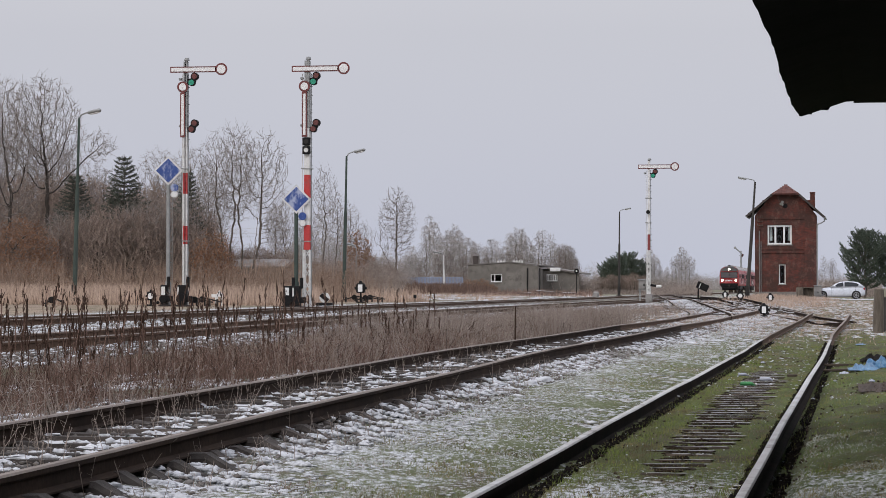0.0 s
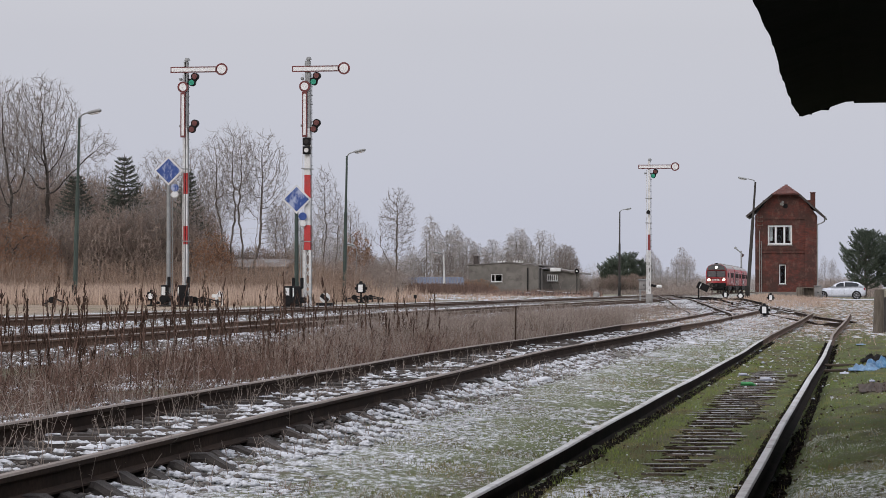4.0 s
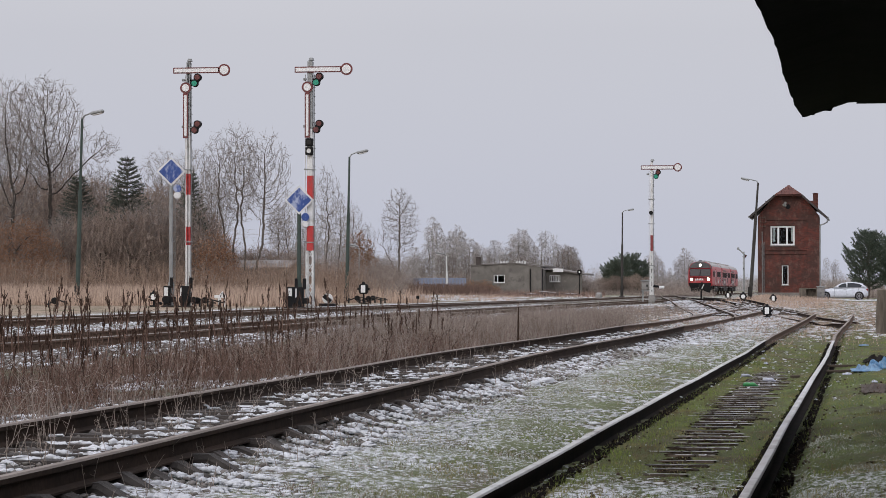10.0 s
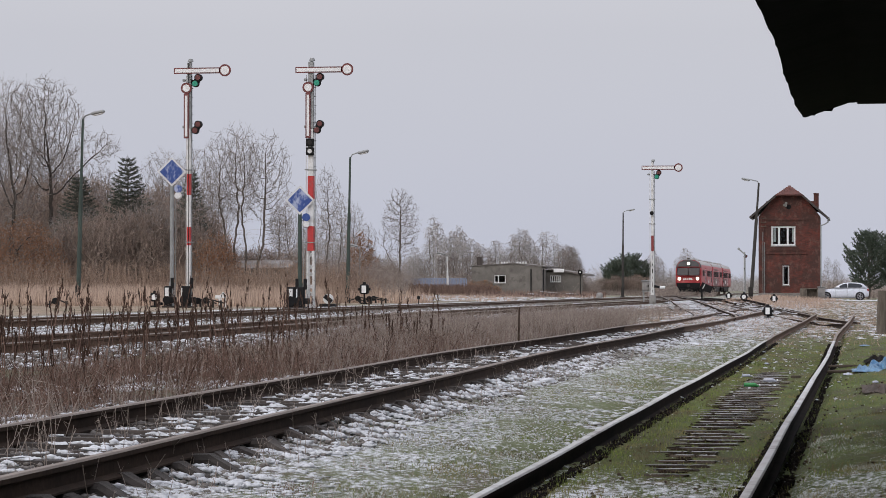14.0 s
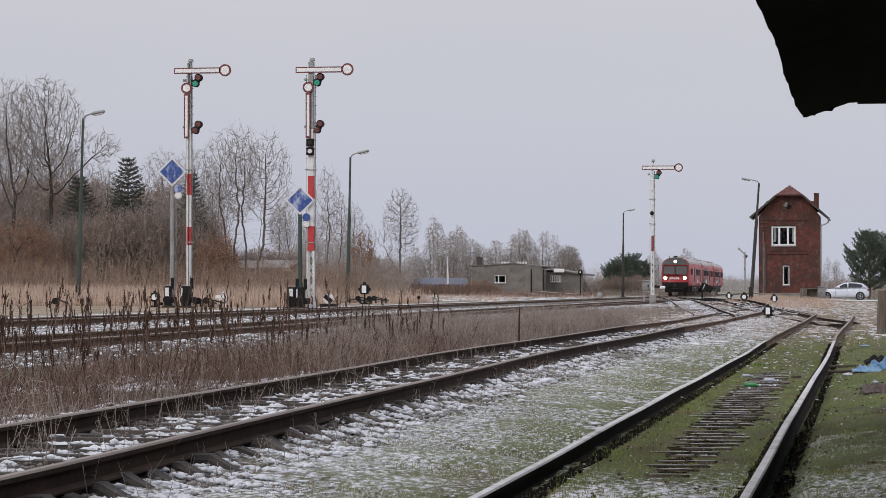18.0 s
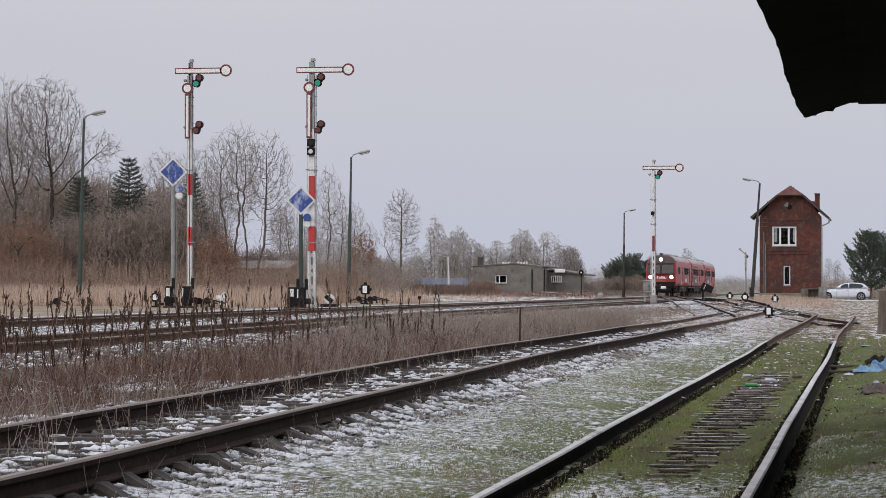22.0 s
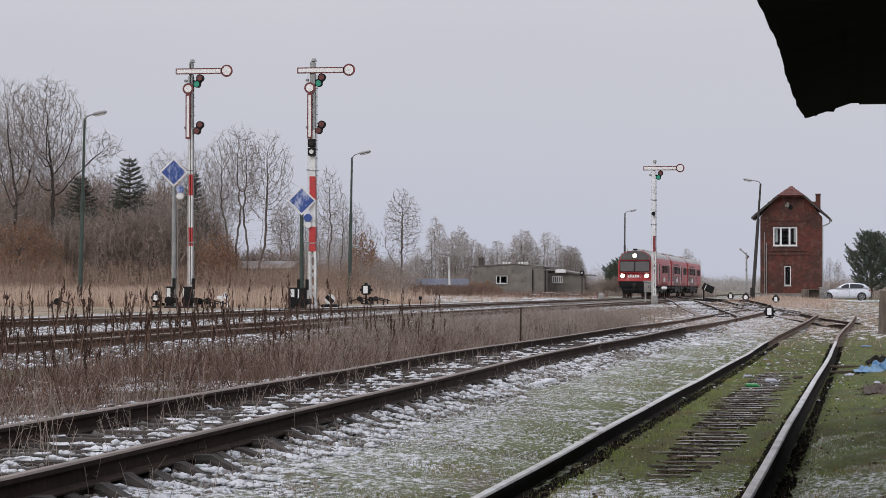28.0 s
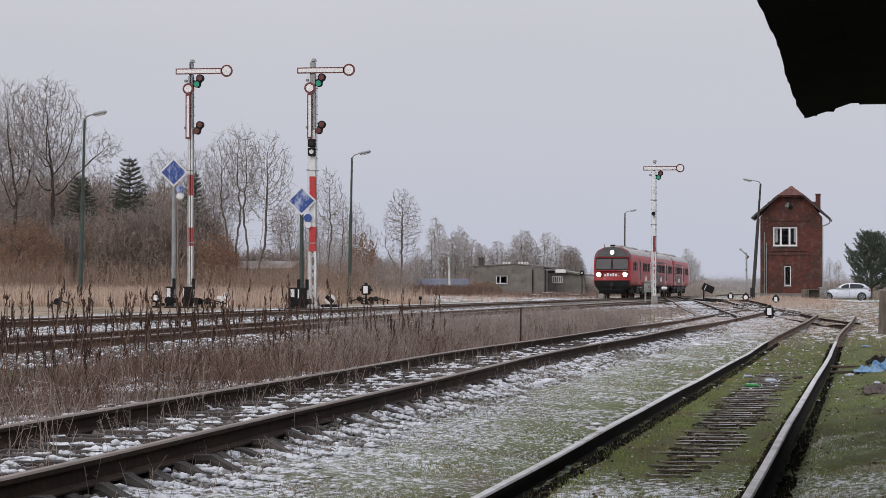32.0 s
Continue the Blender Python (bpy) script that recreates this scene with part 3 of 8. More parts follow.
def ground_sheet():
    xs = np.unique(np.concatenate([[-4000, -1500, -600, -300, -150, -100, -80], np.arange(-60, -22, 2.0), np.arange(-22, -6.5, 0.5), np.arange(-6.5, -2.3, 0.125), np.arange(-2.3, -0.2, 0.05), np.arange(-0.2, 2.6, 0.125),
                                   np.arange(3, 12, 1.0), [15, 20, 30, 60, 100, 200, 500, 1500, 4000]]))
    ys = np.unique(np.concatenate([[-300, -100, -40, -10, 0], np.arange(4, 60, 0.25), np.arange(60, 120, 0.75), np.arange(120, 300, 4.0), [330, 370, 420, 500, 700, 1000, 2000, 4500]]))
    gx, gy = np.meshgrid(xs, ys)
    gz = ground_z(gx, gy)
    bump = np.array([[noise.noise(Vector((x * 0.9, y * 0.9, 0))) * 0.025 + noise.noise(Vector((x * 3.1, y * 3.1, 5))) * 0.014 + (noise.noise(Vector((x * 8, y * 3.5, 9))) * 0.016 if x > -2.2 and y < 60 else 0)
                      if -30 < x < 12 and 3 < y < 130 and not (abs(x + 1.36) < 0.55 and 17 < y < 44) else 0.0 for x in xs] for y in ys])
    gz = gz + bump
    nx = len(xs)
    v = np.stack([gx, gy, gz], -1).reshape(-1, 3)
    i = np.arange(len(ys) - 1)[:, None] * nx + np.arange(nx - 1)[None]
    i = i.ravel()
    f = np.stack([i, i + 1, i + nx + 1, i + nx], -1)
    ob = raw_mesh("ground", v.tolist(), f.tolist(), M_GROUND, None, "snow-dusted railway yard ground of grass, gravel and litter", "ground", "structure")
    for p in ob.data.polygons:
        p.use_smooth = True
    return ob


ground_sheet()


# ---------------------------------------------------------------- tracks
RAIL_OUT = [(-0.0625, 0), (0.0625, 0), (0.0625, 0.012), (0.010, 0.03), (0.008, 0.098), (0.033, 0.112), (0.0335, 0.137), (0.024, 0.149),
            (-0.024, 0.149), (-0.0335, 0.137), (-0.033, 0.112), (-0.008, 0.098), (-0.010, 0.03), (-0.0625, 0.012)]


def rail(parent, pts, top, kind_top, web=None, label=""):
    """One rail along pts [(x, y, z of its foot)]."""
    bm = B()
    rings = []
    for i, p in enumerate(pts):
        a, b = Vector(pts[max(i - 1, 0)]), Vector(pts[min(i + 1, len(pts) - 1)])
        d = (b - a).normalized()
        side = Vector((d.y, -d.x, 0)).normalized()
        rings.append([Vector(p) + side * u + Vector((0, 0, w)) for u, w in RAIL_OUT])
    fs = loft(bm, rings)
    for f in fs:
        c = f.calc_center_median()
        if f.normal.z > 0.55 and max(v.co.z for v in f.verts) - min(v.co.z for v in f.verts) < 0.3:
            near = min(rings, key=lambda r: abs(r[0].y - c.y))
            if c.z - near[0].z > 0.12:
                f.material_index = 1
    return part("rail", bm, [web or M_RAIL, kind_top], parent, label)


def line_pts(line, y0, y1, z_of, off=0.0, step=2.0, kinks=0.0, seed=0.0):
    n = max(2, int((y1 - y0) / step))
    out = []
    for i in range(n + 1):
        y = y0 + (y1 - y0) * i / n
        x = line(y) + off + kinks * (noise.noise(Vector((y * 0.13, seed, 1.7))) * 1.4)
        out.append((x, y, z_of(y)))
    return out


def sleeper_mesh(name, length, width, height, material, snow=False, seed=1):
    rr = random.Random(seed)
    bm = B()
    vs = box(bm, (0, 0, -height / 2), (length, width, height), None, 0.015)
    for v in vs:
        v.co += Vector((rr.uniform(-0.02, 0.02), rr.uniform(-0.008, 0.008), rr.uniform(-0.006, 0.006)))
    if snow:
        for _ in range(11):
            u = rr.uniform(-length / 2 + 0.1, length / 2 - 0.1)
            s = rr.uniform(0.06, 0.20)
            vs = box(bm, (u, rr.uniform(-0.07, 0.07), 0.004), (s, rr.uniform(0.04, 0.13), rr.uniform(0.02, 0.05)), pose(0, 0, 0, 0, 0, rr.uniform(-40, 40)), 0.012, 1)
            for v in vs:
                v.co += Vector((rr.uniform(-0.03, 0.03), rr.uniform(-0.02, 0.02), rr.uniform(-0.012, 0.008)))
    me = bpy.data.meshes.new(name)
    bm.to_mesh(me)
    bm.free()
    me.materials.append(material)
    me.materials.append(M_SNOW)
    return me


def track(name, label, line, y0, y1, foot, top, kinks=0.0, seed=0.0, side=None):
    tr = thing(name, label=label, category="railway track", kind="structure")
    for s in (-1, 1):
        rail(tr, line_pts(line, y0, y1, foot, s * 0.7525, 1.0 if kinks else 3.0, kinks, seed + s * 3), 0, top, side)
    return tr


def lay(tr, line, y0, y1, pitch, top_z, meshes, skew=0.0, rr=random.Random(5), jitter=0.03):
    y = y0
    while y < y1:
        ob = new("sleeper", rr.choice(meshes))
        ob.parent = tr
        ob.matrix_basis = pose(line(y) + rr.uniform(-jitter, jitter) * 2, y + rr.uniform(-jitter, jitter), top_z(y) + rr.uniform(-0.01, 0.01),
                               rr.uniform(-1, 1), rr.uniform(-0.6, 0.6), skew + rr.uniform(-1.5, 1.5) + (180 if rr.random() < 0.5 else 0))
        y += pitch


BEND_Y = [14, 23, 30, 38, 46, 56, 64, 74, 85, 98, 105]
BEND_X = [-0.022, -0.030, -0.018, 0.005, 0.025, -0.02, -0.03, 0.06, 0.19, 0.26, 0.30]


def siding_line(y):
    return -1.36 + 0.0018 * (y - 14) + np.interp(y, BEND_Y, BEND_X)


def second_line(y):
    return -5.06 + 0.15 * math.exp(-((y - 12) / 6) ** 2) - 0.22 * math.exp(-((y - 38) / 9) ** 2) + 0.5 * max(0.0, (y - 60) / 60) ** 2


def third_line(y):
    return -8.4


def fourth_line(y):
    return -11.4 - 0.9 * max(0.0, min(1.0, (y - 35) / 40))


def main_line(y):
    return -18.3


def cross_line(y):
    """The turnout that comes off the main tracks and runs across the siding."""
    return 0.35 - 0.134 * (y - 84) + 0.00012 * (y - 84) ** 2


def gz(x, y):
    return float(ground_z(x, y))


siding = thing("siding_track", label="disused siding track sunk in green moss and grass", category="railway track", kind="structure")
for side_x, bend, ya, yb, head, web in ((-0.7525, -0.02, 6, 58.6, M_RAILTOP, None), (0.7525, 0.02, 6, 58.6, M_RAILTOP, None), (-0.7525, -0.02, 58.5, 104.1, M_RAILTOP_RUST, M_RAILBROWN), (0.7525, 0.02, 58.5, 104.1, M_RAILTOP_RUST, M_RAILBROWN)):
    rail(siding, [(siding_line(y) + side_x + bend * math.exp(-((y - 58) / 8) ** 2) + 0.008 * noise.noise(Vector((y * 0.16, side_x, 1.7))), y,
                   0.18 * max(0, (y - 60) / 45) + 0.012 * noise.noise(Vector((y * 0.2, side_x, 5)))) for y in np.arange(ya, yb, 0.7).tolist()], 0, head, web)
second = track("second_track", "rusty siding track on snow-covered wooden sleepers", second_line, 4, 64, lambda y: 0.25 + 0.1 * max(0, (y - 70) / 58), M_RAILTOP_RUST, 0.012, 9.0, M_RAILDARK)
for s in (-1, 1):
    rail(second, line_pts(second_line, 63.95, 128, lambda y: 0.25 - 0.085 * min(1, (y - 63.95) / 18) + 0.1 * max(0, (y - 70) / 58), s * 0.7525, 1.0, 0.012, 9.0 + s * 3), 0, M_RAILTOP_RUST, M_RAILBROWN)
track("overgrown_track", "rusty overgrown track hidden among dry weeds", third_line, 14, 120, lambda y: 0.20, M_RAILTOP_RUST, 0.0, 0.0, M_RAILBROWN)
fourth = track("loop_track", "rusty loop track on snowy gravel ballast", fourth_line, 20, 190, lambda y: 0.49, M_RAILTOP_RUST, 0.0, 0.0, M_RAILBROWN)
def crossover_line(y):
    return -12.2 + 0.115 * (192 - y)


def lead_line(y):
    """The lead that leaves the second track and runs over to the main track."""
    k = max(0.0, y - 88)
    return -4.93 - 0.083 * k * min(1.0, k / 24) ** 0.5


def lead_foot(y):
    k = min(1.0, max(0.0, (y - 90) / 25))
    return (1 - k) * (0.165 + 0.1 * max(0, (y - 70) / 58)) + k * (gz(lead_line(y), y) + 0.02 * min(1.0, max(0.0, (y - 200) / 40)))


main = track("main_track", "main running track on snowy gravel ballast", main_line, 30, 800, lambda y: 0.51, M_RAILTOP_RUST, 0.0, 0.0, M_RAILBROWN)
crossover = track("crossover_track", "dark crossover track between the yard tracks", crossover_line, 134, 192, lambda y: gz(crossover_line(y), y) + 0.04, M_RAIL)
lead = track("lead_track", "dark lead track running across the snowy yard to the main track", lead_line, 88, 252, lead_foot, M_RAILTOP_RUST, 0.0, 0.0, M_RAILDARK)
cross = track("turnout_track", "dark turnout track crossing the snowy yard", cross_line, 84, 205, lambda y: gz(cross_line(y), y) - 0.045, M_RAILTOP_RUST, 0.0, 0.0, M_RAILDARK)


# ---------------------------------------------------------------- red diesel train
CAR_W, WHEEL_R = 1.43, 0.45


def body_ring(y, w=CAR_W, top=3.92, low=1.0, lean=0.0):
    """Half-round roofed cross-section at y."""
    pts = [(-w * 0.97, low), (-w, low + 0.35), (-w, 2.6), (-w * 0.985, 3.0), (-w * 0.94, 3.32), (-w * 0.80, 3.62), (-w * 0.48, 3.84), (0, top)]
    pts = pts + [(-x, z) for x, z in pts[-2::-1]]
    return [Vector((x, y + lean * max(0.0, z - 2.0) , z)) for x, z in pts]


def side_panel(bm, s, y0, y1, z0, z1, out=0.008, thick=0.05, bevel=0.02):
    box(bm, (s * (CAR_W + out - thick / 2), (y0 + y1) / 2, (z0 + z1) / 2), (thick, y1 - y0, z1 - z0), None, bevel)


def bogie(parent, y):
    bm = B()
    for s in (-1, 1):
        box(bm, (s * 1.05, y, 0.55), (0.14, 3.3, 0.24), None, 0.03)
        for d in (-1.25, 1.25):
            box(bm, (s * 1.13, y + d, 0.46), (0.16, 0.34, 0.32), None, 0.04)
            rod(bm, (s * 1.12, y + d + 0.3, 0.5), (s * 1.12, y + d + 0.3, 0.95), 0.08, 0.08, 8)
        rod(bm, (s * 1.1, y - 0.3, 0.6), (s * 1.1, y - 0.3, 1.0), 0.14, 0.14, 8)
        rod(bm, (s * 1.1, y + 0.3, 0.6), (s * 1.1, y + 0.3, 1.0), 0.14, 0.14, 8)
    box(bm, (0, y, 0.62), (2.1, 0.5, 0.26), None, 0.03)
    bg = part("bogie", bm, M_UNDER, parent, "dark grimy bogie frame")
    sets = []
    for d in (-1.25, 1.25):
        bm = B()
        for s in (-1, 1):
            rod(bm, (s * 0.70, 0, 0), (s * 0.83, 0, 0), WHEEL_R, WHEEL_R, 20)
            rod(bm, (s * 0.68, 0, 0), (s * 0.70, 0, 0), WHEEL_R + 0.028, WHEEL_R + 0.028, 20)
            for k in range(3):
                a = k * 2.094
                box(bm, (s * 0.835, 0.22 * math.cos(a), 0.22 * math.sin(a)), (0.02, 0.10, 0.10), None, 0.02)
        rod(bm, (-0.83, 0, 0), (0.83, 0, 0), 0.08, 0.08, 10)
        ws = part("wheelset", bm, M_RED_RUST, bg, "rusty steel wheelset")
        ws.matrix_basis = pose(0, y + d, WHEEL_R)
        sets.append((ws, y + d))
    return sets


def railcar(label, cab):
    """A car from y = 0 (towards the camera) to its length; cab: whether its near end is the driving front."""
    L = 21.75
    car = thing("railcar", label=label, category="train", group="cars of the train")
    bm = B()
    if cab:
        rings = [body_ring(0.12, CAR_W * 0.92, 3.82, 1.0, 0.26), body_ring(0.30, CAR_W * 0.98, 3.88, 1.0, 0.22), body_ring(0.75, CAR_W, 3.92, 1.0, 0.1), body_ring(1.6)]
    else:
        rings = [body_ring(0.3)]
    rings += [body_ring(y) for y in np.linspace(3.0, L - 3.0, 6)] + [body_ring(L - 0.3)]
    fs = loft(bm, rings)
    for f in fs:
        c = f.calc_center_median()
        if c.z > 3.28 and abs(f.normal.y) < 0.6 and c.y > 0.9:
            f.material_index = 1
        if c.z > 3.1 and cab and c.y <= 0.9:
            f.material_index = 2
    part("body", bm, [M_TRAINRED, M_TRAINROOF, M_BROW], car, "red painted steel car body with grey roof", True)
    # roof fittings
    for y, ln, w in ((4.4, 2.2, 0.9), (9.0, 1.6, 0.8), (13.0, 2.4, 1.0), (17.0, 1.8, 0.8)):
        bm = B()
        box(bm, (0, y, 3.95), (w, ln, 0.16), None, 0.05)
        for k in range(5):
            box(bm, (0, y - ln * 0.4 + k * ln * 0.2, 4.035), (w * 0.8, ln * 0.06, 0.03))
        part("roof_vent", bm, M_TRAINROOF, car, "grimy grey roof ventilator")
    for s in (-1, 1):
        bm = B()
        tube(bm, [(s * CAR_W * 0.92, 1.4 if cab else 0.5, 3.30), (s * CAR_W * 0.92, L - 0.5, 3.30)], 0.03, 6)
        part("gutter", bm, M_TRAINROOF, car)
        # doors, with their panes
        for y in (7.2, 18.0) if cab else (1.2, 12.4):
            for k in (0, 1):
                bm = B()
                side_panel(bm, s, y + k * 0.78, y + k * 0.78 + 0.74, 1.02, 3.02, 0.018)
                door = part("door", bm, M_TRAINRED, car, "red folding passenger door")
                bm = B()
                side_panel(bm, s, y + k * 0.78 + 0.16, y + k * 0.78 + 0.58, 1.45, 2.82, 0.026, 0.05, 0.06)
                part("door_window", bm, M_SIDEGLASS, door)
            bm = B()
            box(bm, (s * (CAR_W - 0.02), y + 0.77, 0.82), (0.22, 1.5, 0.06), None, 0.01)
            part("step", bm, M_GREY, car)
            for ya in (y - 0.18, y + 1.60):
                bm = B()
                side_panel(bm, s, ya, ya + 0.12, 1.1, 2.95, 0.014)
                part("door_edge", bm, M_CLEANWHITE, car, "pale warning stripe beside the door")
        # windows
        y = 2.2 if cab else 3.4
        while y < L - 1.6:
            clash = (5.6 < y < 9.1 or 16.4 < y) if cab else (10.9 < y < 14.3)
            if not clash:
                bm = B()
                side_panel(bm, s, y + 0.06, y + 1.06, 2.10, 2.76, 0.010, 0.05, 0.09)
                win = part("window", bm, M_SIDEGLASS, car)
                bm = B()
                side_panel(bm, s, y + 0.06, y + 1.06, 2.56, 2.60, 0.018, 0.02, 0.0)
                part("window_bar", bm, M_BLACK, win)
            y += 1.72
        # markings on the side
        bm = B()
        for k, (a, h) in enumerate(((0.0, 0.34), (0.45, 0.34), (0.9, 0.34), (1.32, 0.5), (1.7, 0.34))):
            side_panel(bm, s, (12.6 if cab else 6.2) + a, (12.6 if cab else 6.2) + a + 0.30, 1.35, 1.35 + h, 0.012, 0.03, 0.0)
        part("lettering_bar", bm, M_CLEANWHITE, car, "white operator marking as plain bars")
        if not cab:
            bm = B()
            side_panel(bm, s, 3.0, 10.6, 1.04, 1.98, 0.006, 0.05, 0.02)
            side_panel(bm, s, 3.0, 10.6, 2.86, 3.06, 0.006, 0.05, 0.02)
            part("grimy_panel", bm, M_GRIMERED, car, "exhaust-grimed grey-red side panel")
        # equipment under the floor
        for y0, ln, h in ((5.8, 2.4, 0.62), (8.5, 1.8, 0.5), (10.6, 2.4, 0.66), (13.3, 1.4, 0.5)):
            bm = B()
            box(bm, (s * 1.08, y0 + ln / 2, 1.0 - h / 2), (0.55, ln, h), None, 0.04)
            part("underfloor_box", bm, M_UNDER, car, "grimy underfloor equipment box")
    bm = B()
    box(bm, (0, L / 2, 0.93), (2.4, L - 1.2, 0.18), None, 0.02)
    part("underframe", bm, M_UNDER, car)
    sets = bogie(car, 3.6) + bogie(car, L - 3.7)
    # gangway bellows at the coupled end
    bm = B()
    for k in range(6):
        box(bm, (0, L - 0.28 + k * 0.1, 2.2), (1.25 + 0.1 * (k % 2), 0.07, 2.2), None, 0.03)
    part("gangway_bellows", bm, M_BLACK, car, "black rubber gangway bellows")
    if cab:
        front_of(car)
    return car, sets


def front_of(car):
    # windscreen: two panes in a dark band, leaning back
    lean = Matrix.Rotation(radians(-13.5), 4, "X")
    for s in (-1, 1):
        bm = B()
        box(bm, (s * 0.62, 0.19, 2.58), (1.235, 0.05, 0.92), lean, 0.06)
        pane = part("windscreen", bm, M_SCREEN, car, "dark flat windscreen pane")
        bm = B()
        rod(bm, (s * 0.55, 0.10, 2.22), (s * 0.85, 0.205, 2.72), 0.014, 0.010, 5)
        part("wiper", bm, M_BLACK, pane)
    bm = B()
    box(bm, (0, 0.215, 2.58), (2.58, 0.05, 1.06), lean, 0.12)
    part("windscreen_surround", bm, M_TRAINRED, car, "red surround of the windscreen")
    bm = B()
    prism(bm, [(-1.22, 0.36, 3.14), (1.22, 0.36, 3.14), (1.16, 0.42, 3.40), (0.92, 0.46, 3.66), (0.5, 0.48, 3.82), (-0.5, 0.48, 3.82), (-0.92, 0.46, 3.66), (-1.16, 0.42, 3.40)], (0, 0.1, 0))
    part("brow_panel", bm, M_BROW, car, "dark grey panel above the windscreen")
    bm = B()
    box(bm, (0, 0.40, 3.46), (0.33, 0.26, 0.33), None, 0.03)
    top = part("top_headlight", bm, M_GREY, car, "lit top headlight")
    bm = B()
    rod(bm, (0, 0.235, 3.46), (0, 0.265, 3.46), 0.155, 0.155, 16)
    part("lens", bm, M_HEADTOP, top)
    for s in (-1, 1):
        bm = B()
        box(bm, (s * 0.99, 0.12, 1.80), (0.44, 0.18, 0.34), None, 0.05)
        hl = part("headlight", bm, M_BROW, car, "lit warm white headlight")
        bm = B()
        rod(bm, (s * 0.99, 0.005, 1.80), (s * 0.99, 0.035, 1.80), 0.165, 0.165, 16)
        part("lens", bm, M_HEAD, hl)
        bm = B()
        rod(bm, (s * 0.87, -0.42, 1.06), (s * 0.87, 0.2, 1.06), 0.09, 0.11, 10)
        rod(bm, (s * 0.87, -0.48, 1.06), (s * 0.87, -0.42, 1.06), 0.22, 0.21, 16)
        part("buffer", bm, M_BLACK, car, "black round buffer")
    bm = B()
    for k, (x, w, h) in enumerate(((-0.50, 0.14, 0.17), (-0.31, 0.12, 0.24), (-0.10, 0.14, 0.17), (0.10, 0.12, 0.24), (0.30, 0.16, 0.20), (0.46, 0.06, 0.07))):
        box(bm, (x, 0.075, 1.74 + h / 2 - 0.08), (w, 0.02, h), None, 0.005)
    part("lettering_bar", bm, M_CLEANWHITE, car, "white operator marking as plain bars")
    # dark skirt and snowplough
    bm = B()
    prism(bm, [(-1.34, 0.02, 1.36), (1.34, 0.02, 1.36), (1.26, 0.02, 0.98), (0.9, 0.02, 0.42), (-0.9, 0.02, 0.42), (-1.26, 0.02, 0.98)], (0, 0.35, 0))
    box(bm, (0, -0.05, 0.55), (1.9, 0.2, 0.36), Matrix.Rotation(radians(18), 4, "X"), 0.04)
    part("skirt", bm, M_BLACK, car, "black front skirt with plough")
    bm = B()
    box(bm, (0, -0.18, 1.02), (0.24, 0.5, 0.3), None, 0.04)
    rod(bm, (0, -0.42, 1.05), (0, -0.42, 0.62), 0.04, 0.03, 8)
    part("coupling", bm, M_UNDER, car)
    bm = B()
    tube(bm, [(-0.6, 0.55, 3.76), (-0.6, 0.55, 4.06)], 0.02)
    part("antenna", bm, M_BLACK, car)
    bm = B()
    box(bm, (0.0, 0.75, 3.99), (0.36, 0.25, 0.12), None, 0.03)
    part("horn", bm, M_BLACK, car)


TRAIN_Y = [(0, 379.5), (3, 351.5), (6, 327.8), (9, 307.6), (12, 290.0), (14, 279.2), (16.5, 266.2), (19, 253.3), (23, 233.6), (25, 224.0), (28, 209.4), (30, 199.6), (32, 190.0)]


# ---------------------------------------------------------------- semaphores
def arm(parent, mast_z, raised, x0=-0.59, x1=1.26):
    """A semaphore arm on its pivot; drawn level, then turned upright if it hangs along the mast."""
    a = B()
    box(a, ((x0 + x1) / 2, -0.17, 0), (x1 - x0, 0.03, 0.235), None, 0.004)
    rod(a, (x1 + 0.2, -0.185, 0), (x1 + 0.2, -0.155, 0), 0.24, 0.24, 24)
    rod(a, (0, -0.15, 0), (0, 0.0, 0), 0.05, 0.05, 8)
    red = part("signal_arm", a, M_ARMRIM, parent, "red-edged white semaphore arm")
    w = B()
    box(w, ((x0 + x1) / 2, -0.19, 0), (x1 - x0 - 0.09, 0.012, 0.145))
    rod(w, (x1 + 0.2, -0.196, 0), (x1 + 0.2, -0.184, 0), 0.172, 0.172, 24)
    part("arm_face", w, M_CLEANWHITE, red)
    red.matrix_basis = pose(0, 0, mast_z) if raised else pose(0, 0, mast_z, 0, -90, 0)
    return red


def lamp_head(parent, z, green, x=0.27):
    bm = B()
    tilt = Matrix.Rotation(radians(28), 4, "Y")
    rod(bm, (x + 0.09, -0.12, z + 0.12), (x + 0.09, 0.1, z + 0.12), 0.145, 0.145, 16)
    rod(bm, (x - 0.03, -0.12, z - 0.12), (x - 0.03, 0.1, z - 0.12), 0.135, 0.135, 16)
    box(bm, (x + 0.03, -0.01, z), (0.22, 0.2, 0.32), tilt, 0.02)
    box(bm, (x - 0.14, 0, z), (0.24, 0.06, 0.05))
    sp = part("spectacle", bm, M_BLACK, parent, "dark twin-lens signal spectacle")
    bm = B()
    rod(bm, (x + 0.09, -0.135, z + 0.12), (x + 0.09, -0.12, z + 0.12), 0.105, 0.105, 16)
    part("lens", bm, M_REDLENS, sp, "dark red lens")
    bm = B()
    rod(bm, (x - 0.03, -0.135, z - 0.12), (x - 0.03, -0.12, z - 0.12), 0.11, 0.11, 16)
    part("lens", bm, M_GREENLAMP if green else M_REDLENS, sp, "green lens" if green else "dark red lens")
    bm = B()
    box(bm, (-0.22, 0, z + 0.02), (0.12, 0.12, 0.10), None, 0.02)
    part("back_lamp", bm, M_GREY, parent)


